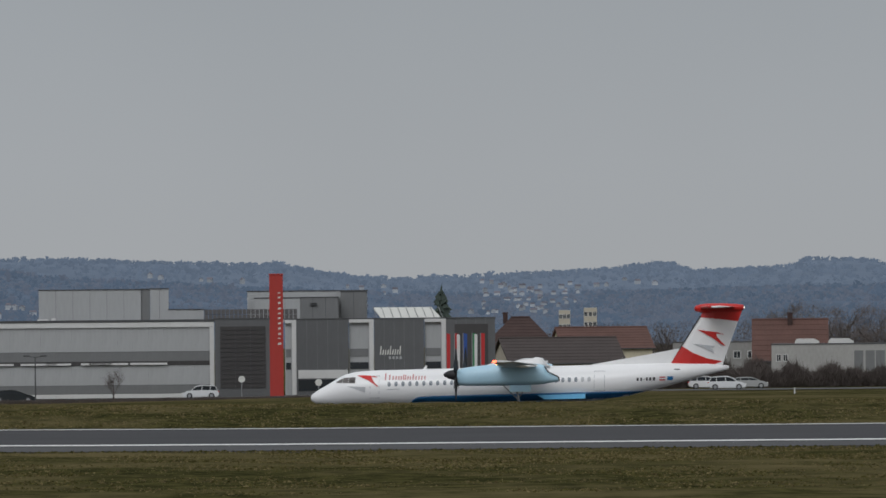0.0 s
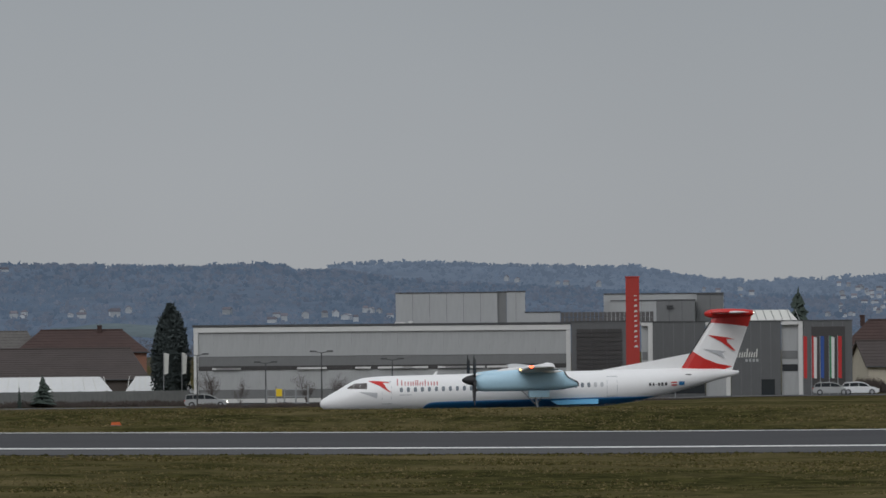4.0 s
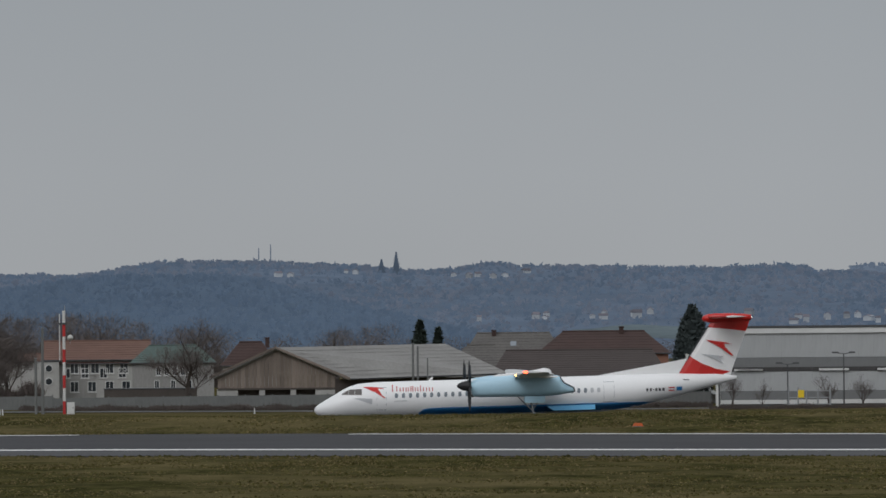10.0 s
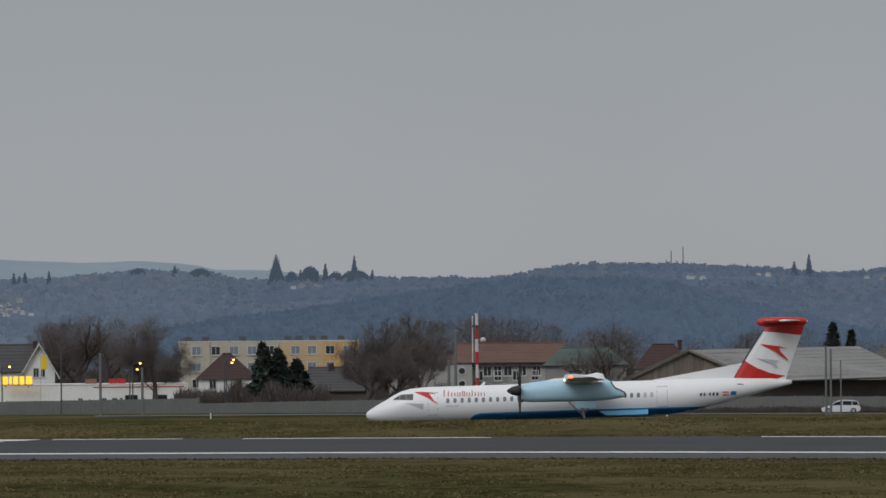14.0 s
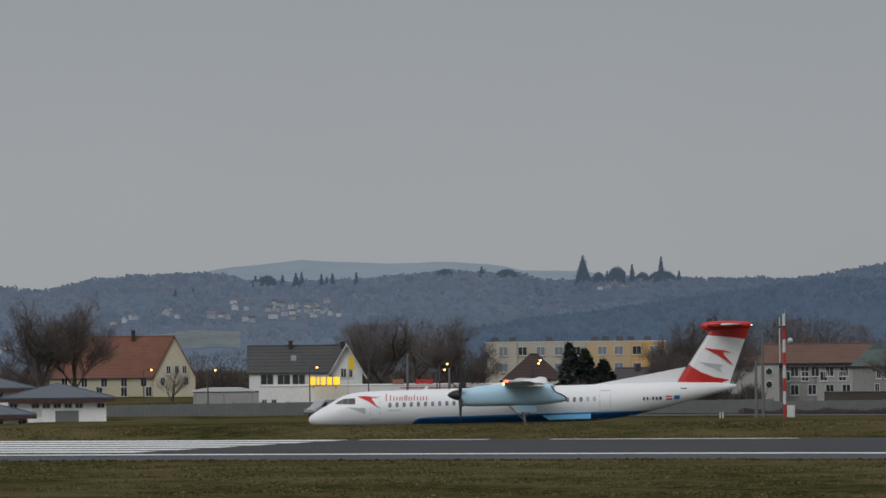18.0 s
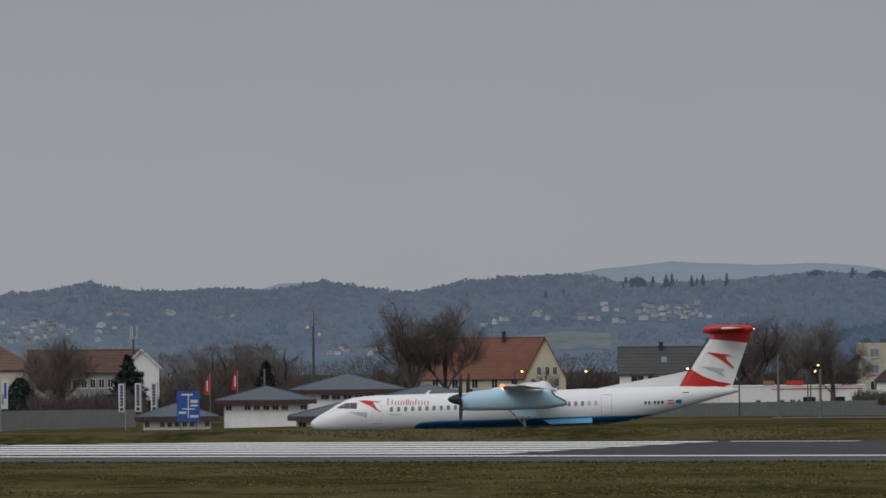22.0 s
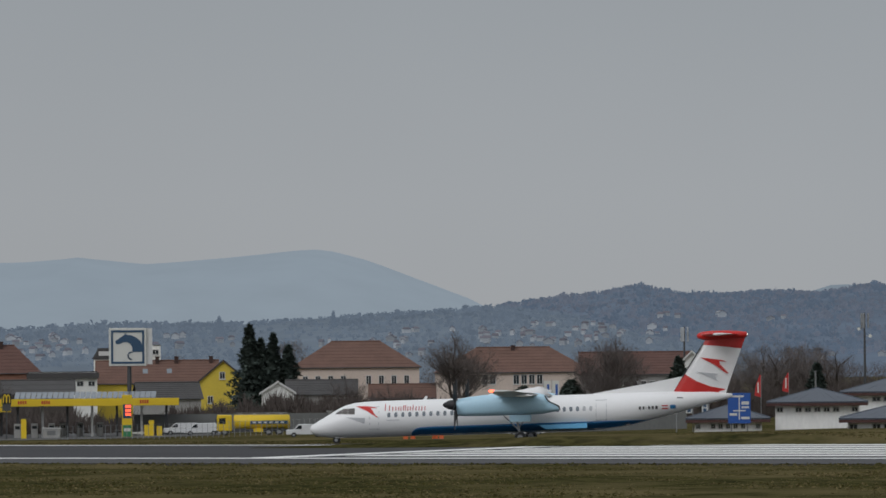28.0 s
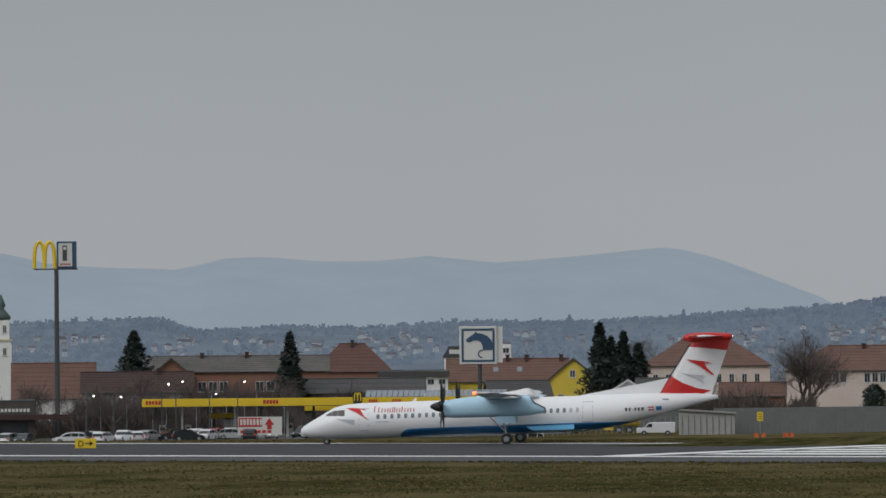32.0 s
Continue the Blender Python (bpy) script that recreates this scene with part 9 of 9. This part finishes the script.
for x, y, w, rr in ((594, 683, 48, 680), (680, 672, 44, 690)):
    b = -4908 + x
    t = thing("evergreen_bush", spot(b, rr), "dense dark evergreen bush behind the fence", "bush", "evergreen bushes")
    part("stem", bm_tube((0, 0, -0.3), (0, 0, 1.2), 0.1, 0.06, 6), BARK, t)
    sprays("crown", [(0, 0.8), (0.3, 1.0), (0.65, 0.92), (0.88, 0.6), (1, 0.15)], top(638.5 - y, rr, b), size(w, rr) / 2, 1500, (0.2, 0.5), x, NEEDLE, t, 0.75, 0.25)
fence(-5001, -4648, 706, -86.8, "grey concrete fence behind the parked tanker", e_top2=-86.8)
bush_row("brown_shrubs", "dense dark leafless scrub before the brown roof", -5723, -5514, 733, -27.4, HEDGE, 21, 3200, 8)
bush_row("brown_shrubs", "bare dark thicket before the salmon house", -5570, -5330, 748, -12.0, HEDGE, 33, 3600, 10)
bush_row("brown_shrubs", "leafless shrubs before the low houses", -4810, -4600, 735, -29.8, HEDGE, 22, 2400, 8)
bush_row("brown_shrubs", "leafless shrubs below the yellow gable", -4939, -4800, 735, -47.8, HEDGE, 23, 1200, 8)
bush_row("brown_shrubs", "leafless shrubs before the long building", -4211, -4012, 660, -39.2, HEDGE, 24, 2400, 8)
bush_row("brown_shrubs", "leafless undergrowth behind the blue sign", -3972, -3692, 700, -26.2, HEDGE, 25, 2600, 8)
bush_row("brown_shrubs", "leafless shrubs by the round-windowed house", -2375, -2265, 640, -54.8, HEDGE, 26, 1100, 6)
bush_row("brown_shrubs", "leafless shrubs behind the long fence", -2757, -2488, 640, -44.5, HEDGE, 27, 1800, 6)
# clutter on the station's forecourt
t = thing("kiosk", spot(-5148, 698), "small white kiosk on the forecourt", "kiosk")
part("body", bm_box(-1.1, 1.1, 0, 1.6, -0.3, 1.25, bevel=0.03), PLASTERGREY, t)
part("roof", bm_box(-1.2, 1.2, -0.1, 1.7, 1.25, 1.36), TRIM, t)
part("hatch", bm_box(-0.6, 0.5, -0.03, -0.003, 0.4, 1.0), CLADMID, t)
for x, hh in ((258, 1.5), (266, 2.1), (280, 1.3), (41, 2.6)):
    t = thing("yellow_bin", spot(-5238 + x, 696), "yellow service box on the forecourt", "box", "yellow forecourt boxes")
    part("body", bm_box(-0.35, 0.35, 0, 0.5, -0.2, hh, bevel=0.04), SIGNYELLOW, t)
    part("lid", bm_box(-0.38, 0.38, -0.04, 0.54, hh + 0.002, hh + 0.08), DARK, t)
t = thing("air_station", spot(-4994, 697), "low grey kerb and guard rail beside the price sign", "guard rail")
part("rail", bm_box(-1.6, 1.6, 0, 0.12, 0.35, 0.6), SIGNWHITE, t)
for x in (-1.4, 0.0, 1.4):
    part("post", bm_box(x - 0.06, x + 0.06, 0.12, 0.2, -0.2, 0.6), STEEL, t)
for i, x in enumerate((150, 176, 198, 222, 268, 292, 345, 372, 398, 430, 452, 500)):
    rr = 726 + (i % 3) * 3
    t = thing("light_pole", spot(-5857 + x, rr), "thin grey pole behind the petrol station", "pole", "thin poles")
    h = top(644.7 - (690 + (i * 7) % 22), rr, -5857 + x)
    part("shaft", bm_tube((0, 0, -0.3), (0, 0, h), 0.06, 0.04, 6), STEEL, t)
for i, x in enumerate((120, 137, 155, 165, 182, 330, 362, 412, 440)):
    car("car", "car parked in the row before the restaurant", (CARWHITE, CARSILVER, CARDARK, CARSILVER, CARWHITE, CARDARK)[i % 6], spot(-5857 + x, 688 + (i % 4) * 3, None, (8, 70, -12, 85, 64)[i % 5]), 4.2, 1.45, i % 2 == 0, False, 1 if i % 3 else -1)
# wire fence along the perimeter road
t = thing("wire_fence", Matrix.Identity(4), "thin wire fence on grey posts beyond the taxiway", "fence")
mesh = bpy.data.meshes.new("post")
bm = bm_tube((0, 0, -0.3), (0, 0, 1.9), 0.035, 0.035, 5)
bm.to_mesh(mesh)
bm.free()
mesh.materials.append(STEEL)
last = None
for i in range(60):
    m = spot(-5139 + i * 9.5, 668)
    piece("post", mesh, t, m)
    p = m.translation
    if last is not None:
        for z in (0.5, 1.2, 1.85):
            part("wire", bm_tube(last + Vector((0, 0, z)), p + Vector((0, 0, z)), 0.012, 0.012, 3), STEEL, t)
    last = p.copy()
bush_row("brown_hedge", "leafless brown hedge before the low houses", 99, 404, 608, -67.0, HEDGE, 31, 3200, 6)


# ---- what moves ----
def motions():
    rows = [
        (0.0, 6.19, 406.00, -0.211, -4.95, 0.55),
        (0.5, 2.74, 405.96, -0.203, -3.45, 0.54),
        (1.0, -0.37, 405.94, -0.200, -1.99, 0.54),
        (1.5, -3.73, 405.94, -0.205, -0.48, 0.53),
        (2.0, -6.87, 405.90, -0.212, 0.98, 0.53),
        (2.5, -10.31, 405.83, -0.212, 2.41, 0.52),
        (3.0, -13.43, 405.71, -0.203, 3.80, 0.51),
        (3.5, -16.81, 405.49, -0.189, 5.24, 0.51),
        (4.0, -19.93, 405.17, -0.180, 6.62, 0.50),
        (4.5, -23.30, 404.83, -0.181, 7.33, 0.49),
        (6.5, -36.29, 402.54, -0.152, 10.16, 0.44),
        (7.0, -39.40, 401.88, -0.136, 10.36, 0.43),
        (7.5, -42.76, 401.18, -0.127, 10.61, 0.42),
        (8.0, -45.92, 400.53, -0.134, 10.82, 0.41),
        (8.5, -49.33, 399.93, -0.145, 11.07, 0.40),
        (9.0, -52.41, 399.40, -0.148, 11.29, 0.39),
        (9.5, -55.83, 398.76, -0.148, 11.49, 0.38),
        (10.0, -58.92, 398.09, -0.139, 11.64, 0.37),
        (10.5, -62.33, 397.33, -0.120, 11.86, 0.36),
        (11.0, -65.44, 396.57, -0.103, 12.03, 0.34),
        (11.5, -68.84, 395.69, -0.096, 12.24, 0.33),
        (12.0, -71.94, 394.80, -0.094, 12.41, 0.32),
        (12.5, -75.28, 393.81, -0.083, 12.62, 0.31),
        (13.0, -78.42, 392.77, -0.068, 12.79, 0.30),
        (13.5, -81.77, 391.76, -0.059, 13.00, 0.29),
        (14.0, -84.85, 390.72, -0.047, 13.18, 0.29),
        (14.5, -88.23, 389.63, -0.029, 13.41, 0.28),
        (15.0, -91.31, 388.71, -0.012, 13.59, 0.28),
        (15.5, -94.71, 387.76, -0.008, 13.81, 0.28),
        (17.5, -107.50, 383.48, -0.066, 14.61, 0.26),
        (18.0, -110.62, 382.46, -0.062, 14.81, 0.25),
        (18.5, -113.96, 381.35, -0.057, 15.02, 0.24),
        (19.0, -117.04, 380.29, -0.048, 15.21, 0.24),
        (19.5, -120.34, 379.02, -0.034, 15.54, 0.23),
        (20.0, -123.38, 377.75, -0.031, 15.81, 0.23),
        (20.5, -126.63, 376.45, -0.033, 16.13, 0.23),
        (21.0, -129.78, 375.36, -0.035, 16.43, 0.22),
        (21.5, -133.18, 374.37, -0.036, 16.75, 0.21),
        (22.0, -136.38, 373.44, -0.031, 17.05, 0.21),
        (22.5, -139.70, 372.26, -0.014, 17.38, 0.21),
        (23.0, -142.69, 370.96, 0.002, 17.66, 0.20),
        (23.5, -146.00, 369.82, -0.002, 17.70, 0.19),
        (24.0, -149.06, 368.57, -0.022, 17.72, 0.18),
        (24.5, -152.29, 367.15, -0.044, 17.79, 0.17),
        (25.0, -155.24, 365.90, -0.062, 17.80, 0.16),
        (25.5, -158.53, 364.56, -0.072, 18.32, 0.14),
        (27.5, -172.52, 361.76, 0.041, 20.33, 0.10),
        (28.0, -175.76, 360.76, 0.029, 20.79, 0.09),
        (28.5, -179.09, 359.66, 0.017, 21.10, 0.08),
        (29.0, -182.35, 358.56, 0.014, 21.38, 0.07),
        (29.5, -185.63, 357.39, 0.016, 21.68, 0.06),
        (30.0, -188.77, 356.28, 0.008, 21.94, 0.04),
        (30.5, -192.09, 355.04, -0.008, 22.24, 0.03),
        (31.0, -195.19, 353.88, -0.017, 22.52, 0.02),
        (31.5, -198.49, 352.58, -0.017, 22.82, 0.01),
        (32.0, -201.56, 351.38, -0.014, 23.08, 0.00),
    ]
    walk(airliner, [(t, pose(x, y, z, 0, nose, turn)) for t, x, y, z, turn, nose in rows])
    # propellers idle round; keys every thirtieth of a turn-step under ninety degrees
    for hub, base in zip(propellers, ((-4.97, -4.4), (-4.97, 4.4))):
        walk(hub, [(k * 0.1, pose(base[0], base[1], HUB_Z, 79.0 * k)) for k in range(321)])
    for w, r in tyres:
        loc = w.matrix_basis.translation.copy()
        walk(w, [(k / 30, pose(loc.x, loc.y, loc.z, 0, -math.degrees(6.5 / 30 / r) * k)) for k in range(0, 961, 1 if r < 0.3 else 2)])
    for ob, rr, plan in drivers_on_road:
        walk(ob, [(t, spot(b, rr if isinstance(rr, float) else lerp(t, rr), None, turn)) for t, b, turn in plan])


motions()
